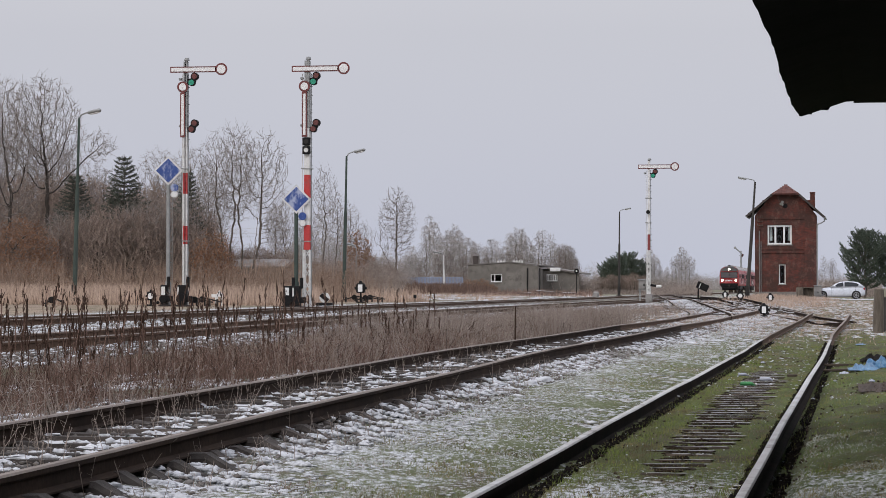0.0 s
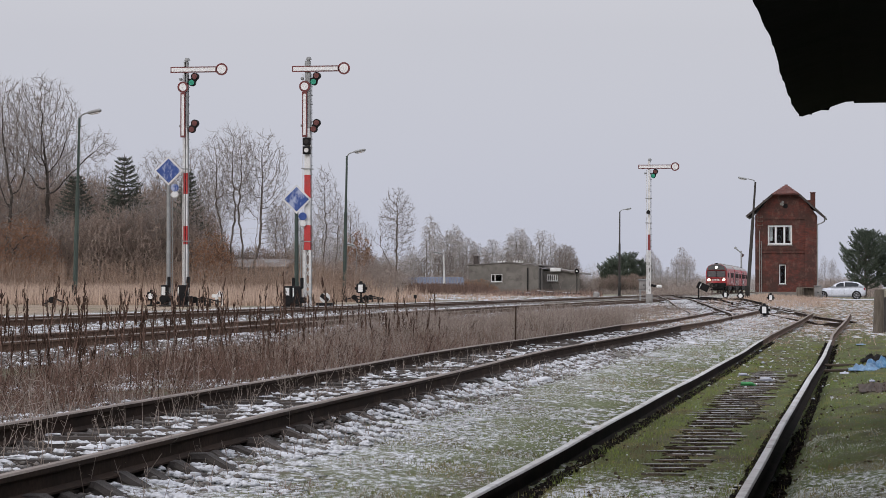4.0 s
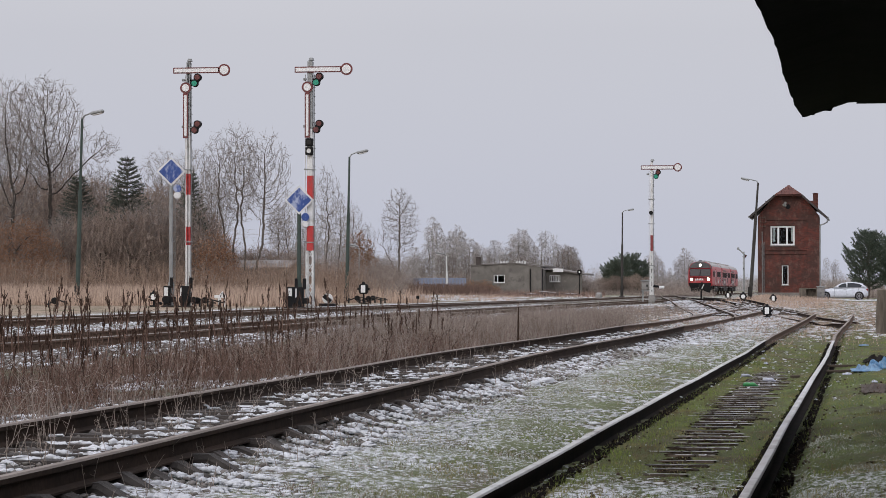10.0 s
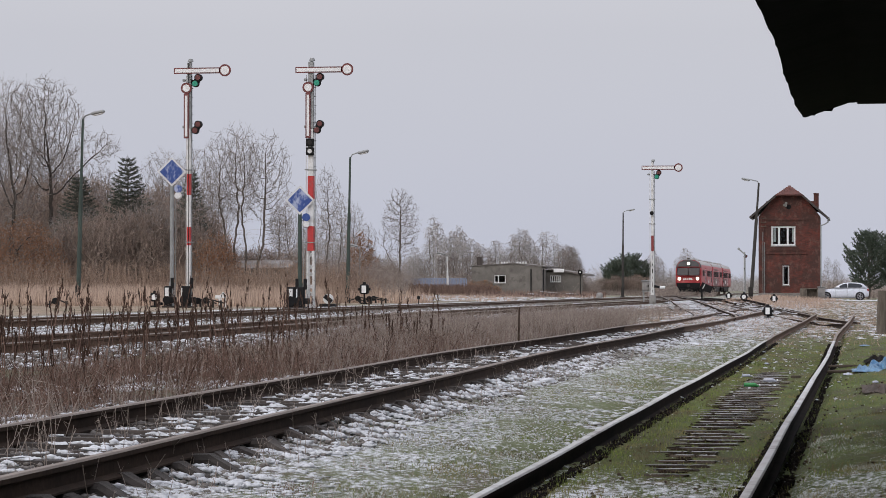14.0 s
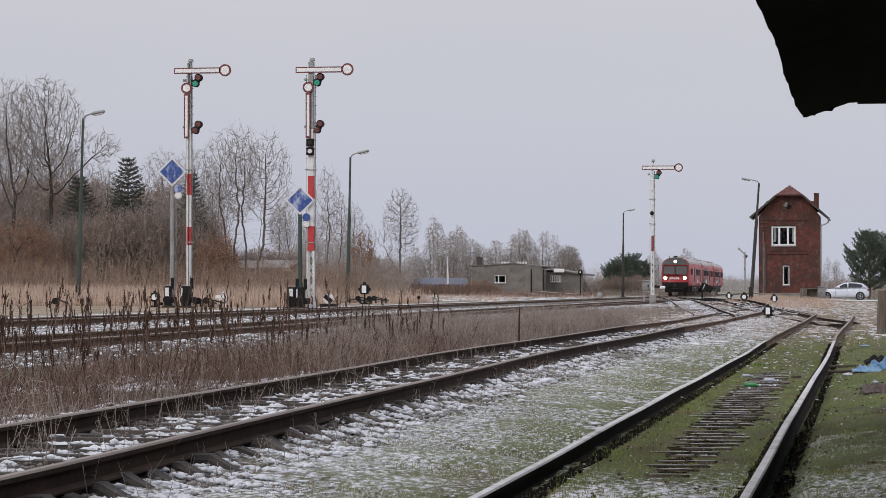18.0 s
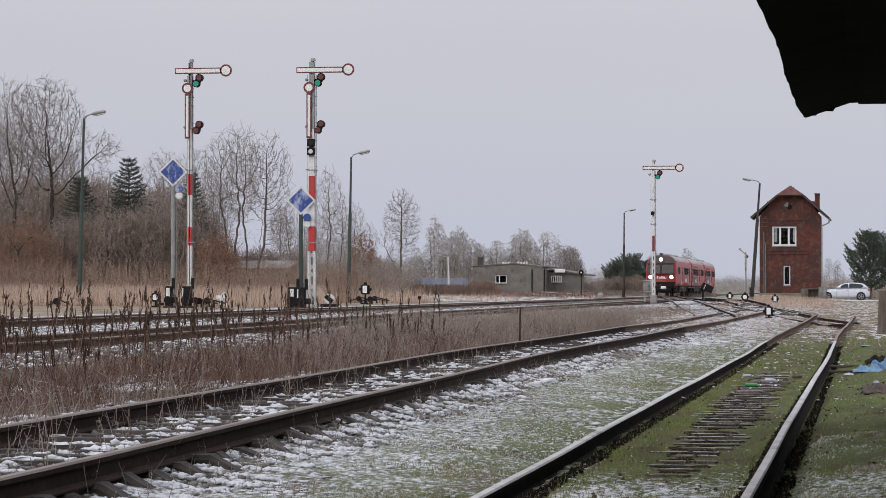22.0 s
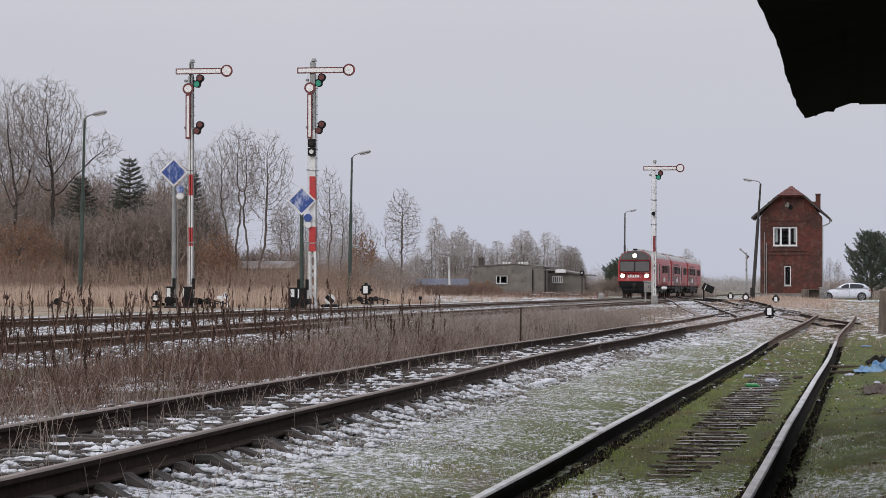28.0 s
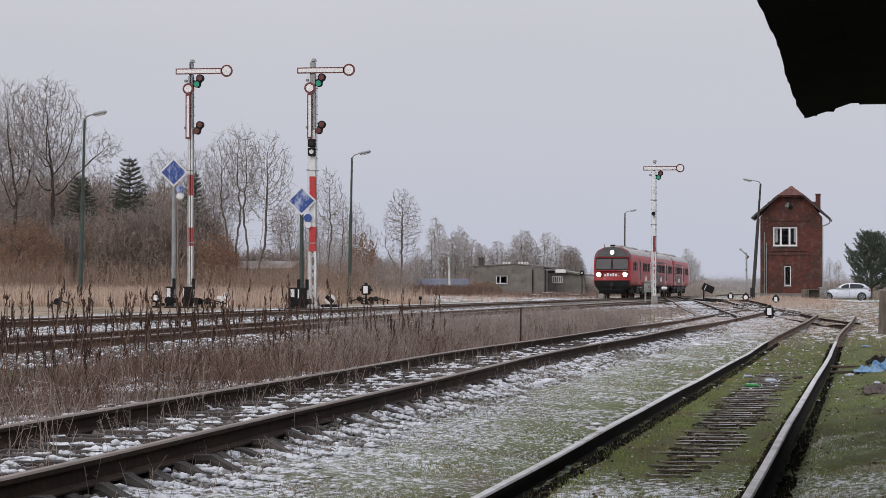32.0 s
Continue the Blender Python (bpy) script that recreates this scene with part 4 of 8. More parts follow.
def semaphore(at, label, height, lattice_to, bands, second_arm, turn=-12.0, extra_lamp=False, green=True, width=0.30):
    """A mast with a level arm near its top and, where it has one, a second arm that hangs along the mast."""
    s = thing("semaphore_signal", at, turn, label, "signal", "semaphore signals")
    bm = B()
    h = width / 2
    for x in (-h, h):
        for y in (-0.12, 0.12):
            box(bm, (x * 0.9, y, lattice_to / 2), (0.06, 0.06, lattice_to))
    n = max(1, int(lattice_to / 0.36))
    for k in range(n):
        z0, z1 = k * lattice_to / n, (k + 1) * lattice_to / n
        sg = 1 if k % 2 else -1
        rod(bm, (-h * 0.9 * sg, -0.13, z0), (h * 0.9 * sg, -0.13, z1), 0.02, 0.02, 4)
        rod(bm, (h * 0.9 * sg, 0.13, z0), (-h * 0.9 * sg, 0.13, z1), 0.02, 0.02, 4)
    part("lattice_mast", bm, M_WHITE, s, "pale painted steel lattice foot of the mast")
    if width == 0.15:
        bm = B()
        box(bm, (0, 0, 0.27), (0.36, 0.34, 0.54), None, 0.03)
        part("mast_socket", bm, M_CONCRETE, s, "grey socket at the mast foot")
        bm = B()
        rod(bm, (0.1, -0.16, 1.02), (0.42, -0.16, 0.98), 0.07, 0.06, 8)
        br = part("bracket", bm, M_BLACK, s)
        bm = B()
        box(bm, (0.56, -0.16, 0.95), (0.3, 0.2, 0.16), None, 0.04)
        part("bracket_box", bm, M_WHITE, br, "pale box on the bracket end")
    for z0, z1, red in bands:
        bm = B()
        k0, k1 = 1 - 0.25 * z0 / height, 1 - 0.25 * z1 / height
        if width == 0.12:
            for u0, u1 in ((-1.15, -0.45), (0.45, 1.15)):
                loft(bm, [[(h * u0, -0.13, z), (h * u1, -0.13, z), (h * u1, 0.13, z), (h * u0, 0.13, z)] for z in (z0, z1)])
            for q in range(3):
                box(bm, (0, 0.06, z0 + (z1 - z0) * (q + 0.5) / 3), (h * 1.2, 0.1, 0.08))
        else:
            loft(bm, [[(-h * k, -0.13, z), (h * k, -0.13, z), (h * k, 0.13, z), (-h * k, 0.13, z)] for z, k in ((z0, k0), (z1, k1))])
        part("mast_band", bm, M_GREY if red == 2 else M_REDDULL if red == 3 else M_REDP if red else M_WHITE, s, "grey steel mast top" if red == 2 else "red painted mast band" if red else "white painted mast band")
    bm = B()
    rod(bm, (0.02, 0, height - 0.16), (0.02, 0, height + 0.02), 0.07, 0.05, 10)
    rod(bm, (0.04, -0.02, height - 0.06), (0.04, -0.02, height + 0.05), 0.12, 0.08, 10)
    part("mast_cap", bm, M_GREY, s)
    arm(s, height - 0.42, True)
    lamp_head(s, height - 0.80, green)
    if second_arm:
        a2 = height - 2.45
        bm = B()
        box(bm, (-0.09, -0.17, a2 + 0.26), (0.2, 0.03, 1.75), None, 0.004)
        rod(bm, (-0.09, -0.185, height - 1.1), (-0.09, -0.155, height - 1.1), 0.22, 0.22, 24)
        red = part("signal_arm", bm, M_ARMRIM, s, "red-edged white second arm hanging along the mast")
        bm = B()
        box(bm, (-0.09, -0.19, a2 + 0.26), (0.10, 0.012, 1.6))
        rod(bm, (-0.09, -0.196, height - 1.1), (-0.09, -0.184, height - 1.1), 0.145, 0.145, 24)
        part("arm_face", bm, M_CLEANWHITE, red)
        lamp_head(s, a2 - 0.18, False)
    # wire runs and their pulleys
    for x, y in ((-h - 0.07, 0), (h + 0.03, 0.02)):
        bm = B()
        tube(bm, [(x, y, 0.3), (x, y, height - 0.6)], 0.016, 5)
        part("wire_rod", bm, M_WHITE if x < 0 else M_GREY, s)
    for k, z in enumerate((height * 0.73, height * 0.56, height * 0.27)):
        bm = B()
        box(bm, (-h - 0.05, 0, z), (0.16, 0.05, 0.05))
        box(bm, (0.02, 0.0, z - 0.02), (width + 0.12, 0.3, 0.04))
        part("bracket", bm, M_GREY, s)
    # rungs
    for k in range(int((height - 1.0) / 0.34)):
        bm = B()
        rod(bm, (h * 0.9, 0.05, 0.8 + k * 0.34), (h * 0.9 + 0.08, 0.05, 0.8 + k * 0.34), 0.012, 0.012, 4)
        part("rung", bm, M_GREY, s)
    if not second_arm:
        bm = B()
        rod(bm, (-0.03, -0.24, height - 2.95), (-0.03, -0.08, height - 2.95), 0.11, 0.11, 14)
        part("mast_lamp", bm, M_BLACK, s, "small black round lamp")
    if extra_lamp:
        for z in (height - 3.58, height - 3.24):
            bm = B()
            box(bm, (0, -0.20, z), (0.30, 0.16, 0.30), None, 0.02)
            lb = part("marker_light", bm, M_BLACK, s, "black marker light box")
            bm = B()
            rod(bm, (0, -0.29, z), (0, -0.27, z), 0.09, 0.09, 12)
            part("lens", bm, M_WHITE if z < height - 3.4 else M_UNDER, lb)
    bm = B()
    box(bm, (0, 0, -0.12), (0.5, 0.6, 0.34), None, 0.04)
    part("footing", bm, M_CONCRETE, s)
    return s


# ---------------------------------------------------------------- blue diamond boards
def diamond_board(at, label, board_z, disc_side, post_mat, wire=True):
    d = thing("diamond_board_signal", at, 12.0, label, "signal", "blue diamond boards")
    bm = B()
    rod(bm, (0, 0, 0), (0, 0, board_z - 0.30), 0.085, 0.075, 10)
    rod(bm, (0, 0, 0), (0, 0, 1.0), 0.11, 0.11, 10)
    post = part("post", bm, post_mat, d, "grey tubular post")
    for k in range(8):
        bm = B()
        rod(bm, (-0.09, 0, 0.9 + k * 0.42), (0.16, 0, 0.9 + k * 0.42), 0.012, 0.012, 4)
        part("rung", bm, M_GREY, post)
    r = 0.57
    bm = B()
    prism(bm, [(0, -0.12, board_z - r), (r, -0.12, board_z), (0, -0.12, board_z + r), (-r, -0.12, board_z)], (0, 0.03, 0))
    rim = part("board_rim", bm, M_WHITE, d, "white rim of the diamond board")
    r = 0.475
    bm = B()
    prism(bm, [(0, -0.128, board_z - r), (r, -0.128, board_z), (0, -0.128, board_z + r), (-r, -0.128, board_z)], (0, 0.008, 0))
    part("board_face", bm, M_BLUE, rim, "faded blue board face with worn patches")
    for k, z in enumerate((board_z - 0.66, board_z - 0.93)):
        bm = B()
        rod(bm, (disc_side * 0.24, -0.12, z), (disc_side * 0.24, 0.02, z), 0.155 if k == 0 else 0.12, 0.15, 16)
        box(bm, (disc_side * 0.12, 0, z), (0.2, 0.04, 0.05))
        part("lamp_disc", bm, M_BLUE if k == 0 else M_WHITE, d, "small blue disc" if k == 0 else "small white disc")
    if wire:
        bm = B()
        tube(bm, [(0.15, 0, 0.4), (0.15, 0, board_z - 0.7)], 0.014, 5)
        part("wire_rod", bm, M_GREY, d)
    return d


def drive_box(at, label, turn=0.0, size=1.0):
    """Black signal drive with its wire wheel, on an iron stand."""
    d = thing("signal_drive", at, turn, label, "signal drive", "signal drives")
    bm = B()
    box(bm, (0, 0, 0.42), (0.30 * size, 0.26, 0.84), None, 0.03)
    part("casing", bm, M_BLACK, d)
    bm = B()
    rod(bm, (-0.02, -0.18, 0.30), (-0.02, -0.14, 0.30), 0.17 * size, 0.17 * size, 16)
    part("wire_wheel", bm, M_BLACK, d)
    bm = B()
    box(bm, (0.18 * size, 0, 0.95), (0.12, 0.1, 0.42), None, 0.02)
    part("lever", bm, M_BLACK, d)
    bm = B()
    box(bm, (0.24 * size, -0.05, 0.30), (0.24, 0.16, 0.22), None, 0.02)
    part("counterweight", bm, M_BLACK, d)
    bm = B()
    box(bm, (0, 0, 0.03), (0.45 * size, 0.4, 0.08), None, 0.02)
    part("base_plate", bm, M_UNDER, d)
    bm = B()
    box(bm, (-0.02 if size in (0.9, 1.1) else -0.13 * size, -0.135, 0.52), (0.15 if size in (0.9, 1.1) else 0.05, 0.02, 0.5), None, 0.006)
    part("white_strip", bm, M_WHITE, d)
    return d


# ---------------------------------------------------------------- point indicators
def lantern(at, label, face="white", size=0.42, post=0.45, turn=0.0, round_face=True):
    p = thing("point_lantern", at, turn, label, "point lantern", "point lanterns")
    bm = B()
    rod(bm, (0, 0, 0), (0, 0, post), 0.05, 0.045, 8)
    box(bm, (0, 0, 0.03), (size * 0.85, 0.3, 0.07), None, 0.015)
    part("stand", bm, M_BLACK, p)
    z = post + size * 0.55
    bm = B()
    box(bm, (0, 0, z), (size, size * 0.7, size * 1.1), None, size * 0.16)
    rod(bm, (0, 0, z + size * 0.55), (0, 0, z + size * 0.80), size * 0.22, size * 0.16, 10)
    for s in (-1, 1):
        box(bm, (s * size * 0.58, 0, z), (size * 0.2, size * 0.3, size * 0.3), None, 0.01)
    case = part("lantern_case", bm, M_BLACK, p, "black sheet metal lantern case")
    bm = B()
    if round_face:
        rod(bm, (0, -size * 0.36, z), (0, -size * 0.34, z), size * 0.36, size * 0.36, 18)
    else:
        box(bm, (0, -size * 0.36, z), (size * 0.5, 0.02, size * 0.8), None, 0.01)
    part("lantern_face", bm, M_CLEANWHITE, case, "white milk glass face")
    bm = B()
    rod(bm, (0.05, 0.1, 0.10), (0.12, 0.6, 0.14), 0.025, 0.025, 6)
    rod(bm, (0.12, 0.5, 0.13), (0.12, 0.64, 0.13), 0.06, 0.06, 12)
    part("throw_lever", bm, M_BLACK, p, "weighted throw lever")
    return p


# ---------------------------------------------------------------- lamp posts
def street_lamp(at, label, height, reach, heads=1, material=None, lean=0.0, radius=0.085, thin_from=0.62, arm_turn=0.0):
    s = thing("lamp_post", at, 0, label, "lamp post", "lamp posts")
    material = material or M_POLEG
    bm = B()
    tx = lean
    rod(bm, (0, 0, 0), (tx * thin_from, 0, height * thin_from), radius * 1.2, radius, 10)
    rod(bm, (tx * thin_from, 0, height * thin_from), (tx, 0, height), radius * 0.72, radius * 0.6, 10)
    part("pole", bm, material, s)
    bm = B()
    sx = 1 if reach > 0 else -1
    tube(bm, [(tx, 0, height - 0.05), (tx + 0.1 * sx, 0, height + 0.12), (tx + reach * 0.5, 0, height + 0.22), (tx + reach * 0.75, 0, height + 0.24)], 0.035, 6)
    part("bracket_arm", bm, M_GREY, s)
    for k in range(heads):
        x = tx + reach * (0.75 + 0.42 * k)
        bm = B()
        a = Matrix.Rotation(radians(-12 * sx), 4, "Y")
        box(bm, (x + 0.12 * sx, 0, height + 0.26), (0.60, 0.24, 0.14), a, 0.05)
        hd = part("lamp_head", bm, M_GREY, s, "grey lamp head")
        bm = B()
        box(bm, (x + 0.14 * sx, 0, height + 0.18), (0.42, 0.18, 0.04), a, 0.015)
        part("diffuser", bm, M_WHITE, hd)
    bm = B()
    rod(bm, (0, 0, 0), (0, 0, 0.9), radius * 1.45, radius * 1.45, 10)
    box(bm, (0, 0, 0.02), (0.5, 0.5, 0.12), None, 0.02)
    part("pole_foot", bm, M_UNDER, s)
    return s


# ---------------------------------------------------------------- signal box of brick
def wall_with_holes(bm, x0, x1, z0, z1, y0, y1, holes):
    """A wall slab between y0 and y1 with square openings through it."""
    xs = sorted({x0, x1, *[h[0] for h in holes], *[h[1] for h in holes]})
    zs = sorted({z0, z1, *[h[2] for h in holes], *[h[3] for h in holes]})
    for a, b in zip(xs, xs[1:]):
        for c, d in zip(zs, zs[1:]):
            mx, mz = (a + b) / 2, (c + d) / 2
            if not any(h[0] < mx < h[1] and h[2] < mz < h[3] for h in holes):
                box(bm, (mx, (y0 + y1) / 2, mz), (b - a, y1 - y0, d - c))
    bmesh.ops.remove_doubles(bm, verts=bm.verts, dist=0.0005)


def framed_window(parent, x0, x1, z0, z1, y, mullions, label="", thick=0.075):
    w = part("window", frame_bm(x0, x1, z0, z1, y, mullions, thick), M_CLEANWHITE, parent, label or "white window frame")
    xs = [x0, *mullions, x1]
    for a, b in zip(xs, xs[1:]):
        bm = B()
        box(bm, ((a + b) / 2, y + 0.07, (z0 + z1) / 2), (b - a - 0.08, 0.02, z1 - z0 - 0.1))
        part("pane", bm, M_PANE, w, "clear window glass").visible_shadow = False
    bm = B()
    box(bm, ((x0 + x1) / 2, y - 0.02, z0 - 0.05), (x1 - x0 + 0.12, 0.24, 0.07), None, 0.01)
    part("window_sill", bm, M_CONCRETE, w)
    return w


def frame_bm(x0, x1, z0, z1, y, mullions, thick):
    bm = B()
    t = thick
    edges = [x0 + t, *[e for m in mullions for e in (m - t * 0.6, m + t * 0.6)], x1 - t]
    wall_with_holes(bm, x0, x1, z0, z1, y, y + 0.10, [(p, q, z0 + t, z1 - t) for p, q in zip(edges[::2], edges[1::2])])
    return bm


def signal_box():
    x0, x1, y0, y1, zb, ze = -8.27, -3.17, 218.0, 224.2, 0.3, 7.55
    s = thing("signal_box", (0, 0, 0), 0, "two-storey red brick signal box with clay-tiled half-hipped roof", "signal box")
    rx, rz = -5.72, 10.0
    big, small = (-7.25, -5.21, 5.02, 6.66), (-6.30, -5.74, 1.66, 3.32)
    bm = B()
    wall_with_holes(bm, x0, x1, zb, ze, y0, y0 + 0.38, [big, small])
    part("front_wall", bm, M_BRICK, s, "weathered red brick gable wall")
    bm = B()
    prism(bm, [(x0, y0 + 0.001, ze), (x1, y0 + 0.001, ze), (rx + 1.15, y0 + 0.001, 9.3), (rx, y0 + 0.001, 9.85), (rx - 1.15, y0 + 0.001, 9.3)], (0, 0.38, 0))
    part("gable", bm, M_BRICK, s)
    for n, (cx, cy, sx, sy) in {"side_wall": (x0 + 0.19, (y0 + y1) / 2 + 0.19, 0.38, y1 - y0 - 0.38), "side_wall ": (x1 - 0.19, (y0 + y1) / 2 + 0.19, 0.38, y1 - y0 - 0.38)}.items():
        bm = B()
        box(bm, (cx, cy, (zb + ze) / 2), (sx, sy, ze - zb))
        part(n.strip(), bm, M_BRICK, s)
    bm = B()
    box(bm, ((x0 + x1) / 2, y1 - 0.19, (zb + 9) / 2), (x1 - x0 - 0.77, 0.38, 9 - zb))
    part("back_wall", bm, M_BRICK, s)
    # brickwork relief on the front: corner piers, belts, lintels
    for a, b in ((x0 - 0.05, x0 + 0.42), (x1 - 0.98, x1 + 0.05)):
        bm = B()
        box(bm, ((a + b) / 2, y0 - 0.03, (zb + ze) / 2), (b - a, 0.07, ze - zb), None, 0.01)
        part("corner_pier", bm, M_BRICK, s)
    for z, h, out in ((4.35, 0.16, 0.07), (4.62, 0.08, 0.05), (7.25, 0.2, 0.06), (0.85, 0.2, 0.10)):
        bm = B()
        box(bm, ((x0 + 0.42 + x1 - 0.98) / 2, y0 - out / 2, z), (x1 - x0 - 1.41, out + 0.01, h), None, 0.01)
        part("brick_belt", bm, M_BRICK, s, "darker projecting brick belt")
    for h, w in ((big, 2.5), (small, 0.9)):
        bm = B()
        box(bm, ((h[0] + h[1]) / 2, y0 - 0.03, h[3] + 0.13), (w, 0.06, 0.2), None, 0.01)
        part("lintel", bm, M_BRICK, s)
    framed_window(s, big[0], big[1], big[2], big[3], y0 + 0.06, [-6.59, -5.86], "white three-light window", 0.13)
    framed_window(s, small[0], small[1], small[2], small[3], y0 + 0.06, [], "narrow white window")
    for a, b in ((-7.08, -6.86), (-5.5, -5.32)):
        bm = B()
        for k in range(4):
            box(bm, (a + (b - a) * (k + 0.5) / 4, y0 + 0.3 + 0.03 * (k % 2), 5.95), ((b - a) / 4, 0.03, 1.2))
        part("curtain", bm, M_WHITE, s, "pale curtain behind the glass")
    # inside floor closes the view through the panes
    bm = B()
    box(bm, ((x0 + x1) / 2, (y0 + y1) / 2, 4.5), (x1 - x0 - 0.77, y1 - y0 - 0.77, 0.2))
    part("upper_floor", bm, M_OLDWOOD, s)
    # roof: two slopes with a small hip over the gable
    ov, fy = 0.72, y0 - 0.62
    for sg in (-1, 1):
        ex, ez = (x0 - ov, 7.42) if sg < 0 else (x1 + ov, 7.30)
        bm = B()
        hx = rx + sg * 1.15
        hz = 9.22
        outline = [(ex, fy, ez), (hx, fy, hz), (rx, fy + 1.3, rz), (rx, y1 + 0.4, rz), (ex, y1 + 0.4, ez)]
        prism(bm, outline, (0, 0, 0.13))
        sl = part("roof_slope", bm, M_ROOFDARK, s, "dark weathered roof slope")
        bm = B()
        box(bm, ((ex + hx) / 2, fy - 0.03, (ez + hz) / 2 + 0.02), (math.hypot(hx - ex, hz - ez), 0.05, 0.17), Matrix.Rotation(-math.atan2(hz - ez, hx - ex), 4, "Y"))
        part("verge_board", bm, M_ROOFDARK, sl)
        bm = B()
        tube(bm, [(ex - 0.05 * sg * -1, fy, ez + 0.02), (ex - 0.05 * sg * -1, y1 + 0.4, ez + 0.02)], 0.075, 8)
        part("eaves_gutter", bm, M_GREY, sl)
    bm = B()
    prism(bm, [(rx - 1.15, fy, 9.22), (rx + 1.15, fy, 9.22), (rx, fy + 1.3, rz + 0.05)], (0, 0, 0.12))
    hip = part("roof_hip", bm, M_TILE, s, "red clay tiled half hip")
    for r in range(6):
        k = r / 6
        wid = 1.12 * (1 - (r + 0.75) / 6.6)
        n = max(1, int(wid * 2 / 0.22))
        for c in range(n):
            bm = B()
            box(bm, (rx - wid + (c + 0.5) * 2 * wid / n, fy - 0.06 + 1.3 * (k + 0.06), 9.40 + 0.80 * k), (2 * wid / n - 0.015, 0.30, 0.04), Matrix.Rotation(radians(30), 4, "X"), 0.008)
            part("roof_tile", bm, M_TILE, hip)
    bm = B()
    box(bm, (-3.5, 221.0, 8.75), (0.42, 0.5, 1.6), None, 0.02)
    box(bm, (-3.5, 221.0, 9.52), (0.48, 0.56, 0.1), None, 0.02)
    part("chimney", bm, M_BRICK, s)
    # downpipe with its swan neck
    bm = B()
    tube(bm, [(x1 + 0.72, fy + 0.1, 7.28), (x1 + 0.70, y0 - 0.25, 6.98), (x1 + 0.42, y0 - 0.1, 6.82), (x1 + 0.10, y0 - 0.08, 6.72), (x1 + 0.10, y0 - 0.08, 0.5)], 0.055, 8)
    part("downpipe", bm, M_GREY, s, "grey downpipe with bent neck")
    for k, x in enumerate((-7.95, -7.80)):
        bm = B()
        tube(bm, [(x, y0 - 0.1, 0.6), (x, y0 - 0.1, 6.2 - k * 0.9)], 0.03, 6)
        part("cable_pipe", bm, M_GREY, s)
    for z in (7.0, 7.35, 6.65):
        bm = B()
        box(bm, (-7.9, y0 - 0.12, z), (0.5, 0.05, 0.04))
        for x in (-8.1, -7.7):
            rod(bm, (x, y0 - 0.16, z), (x, y0 - 0.16, z + 0.14), 0.03, 0.02, 8)
        part("insulator_bracket", bm, M_OLDWOOD, s)
    bm = B()
    rod(bm, (-5.76, y0 - 0.02, 8.3), (-5.76, y0 + 0.02, 8.3), 0.21, 0.21, 18)
    part("round_vent", bm, M_BLACK, s)
    bm = B()
    for x, z in ((-6.12, 8.46), (-5.98, 8.62), (-6.0, 8.42)):
        rod(bm, (x, y0 - 0.25, z), (x, y0, z), 0.11, 0.08, 10)
    part("floodlight", bm, M_CONCRETE, s)
    bm = B()
    box(bm, ((x0 + x1) / 2, y0 - 0.06, 0.55), (x1 - x0 + 0.14, 0.12, 0.9), None, 0.02)
    part("plinth", bm, M_PLASTER, s, "dark stained plinth")
    return s


signal_box()


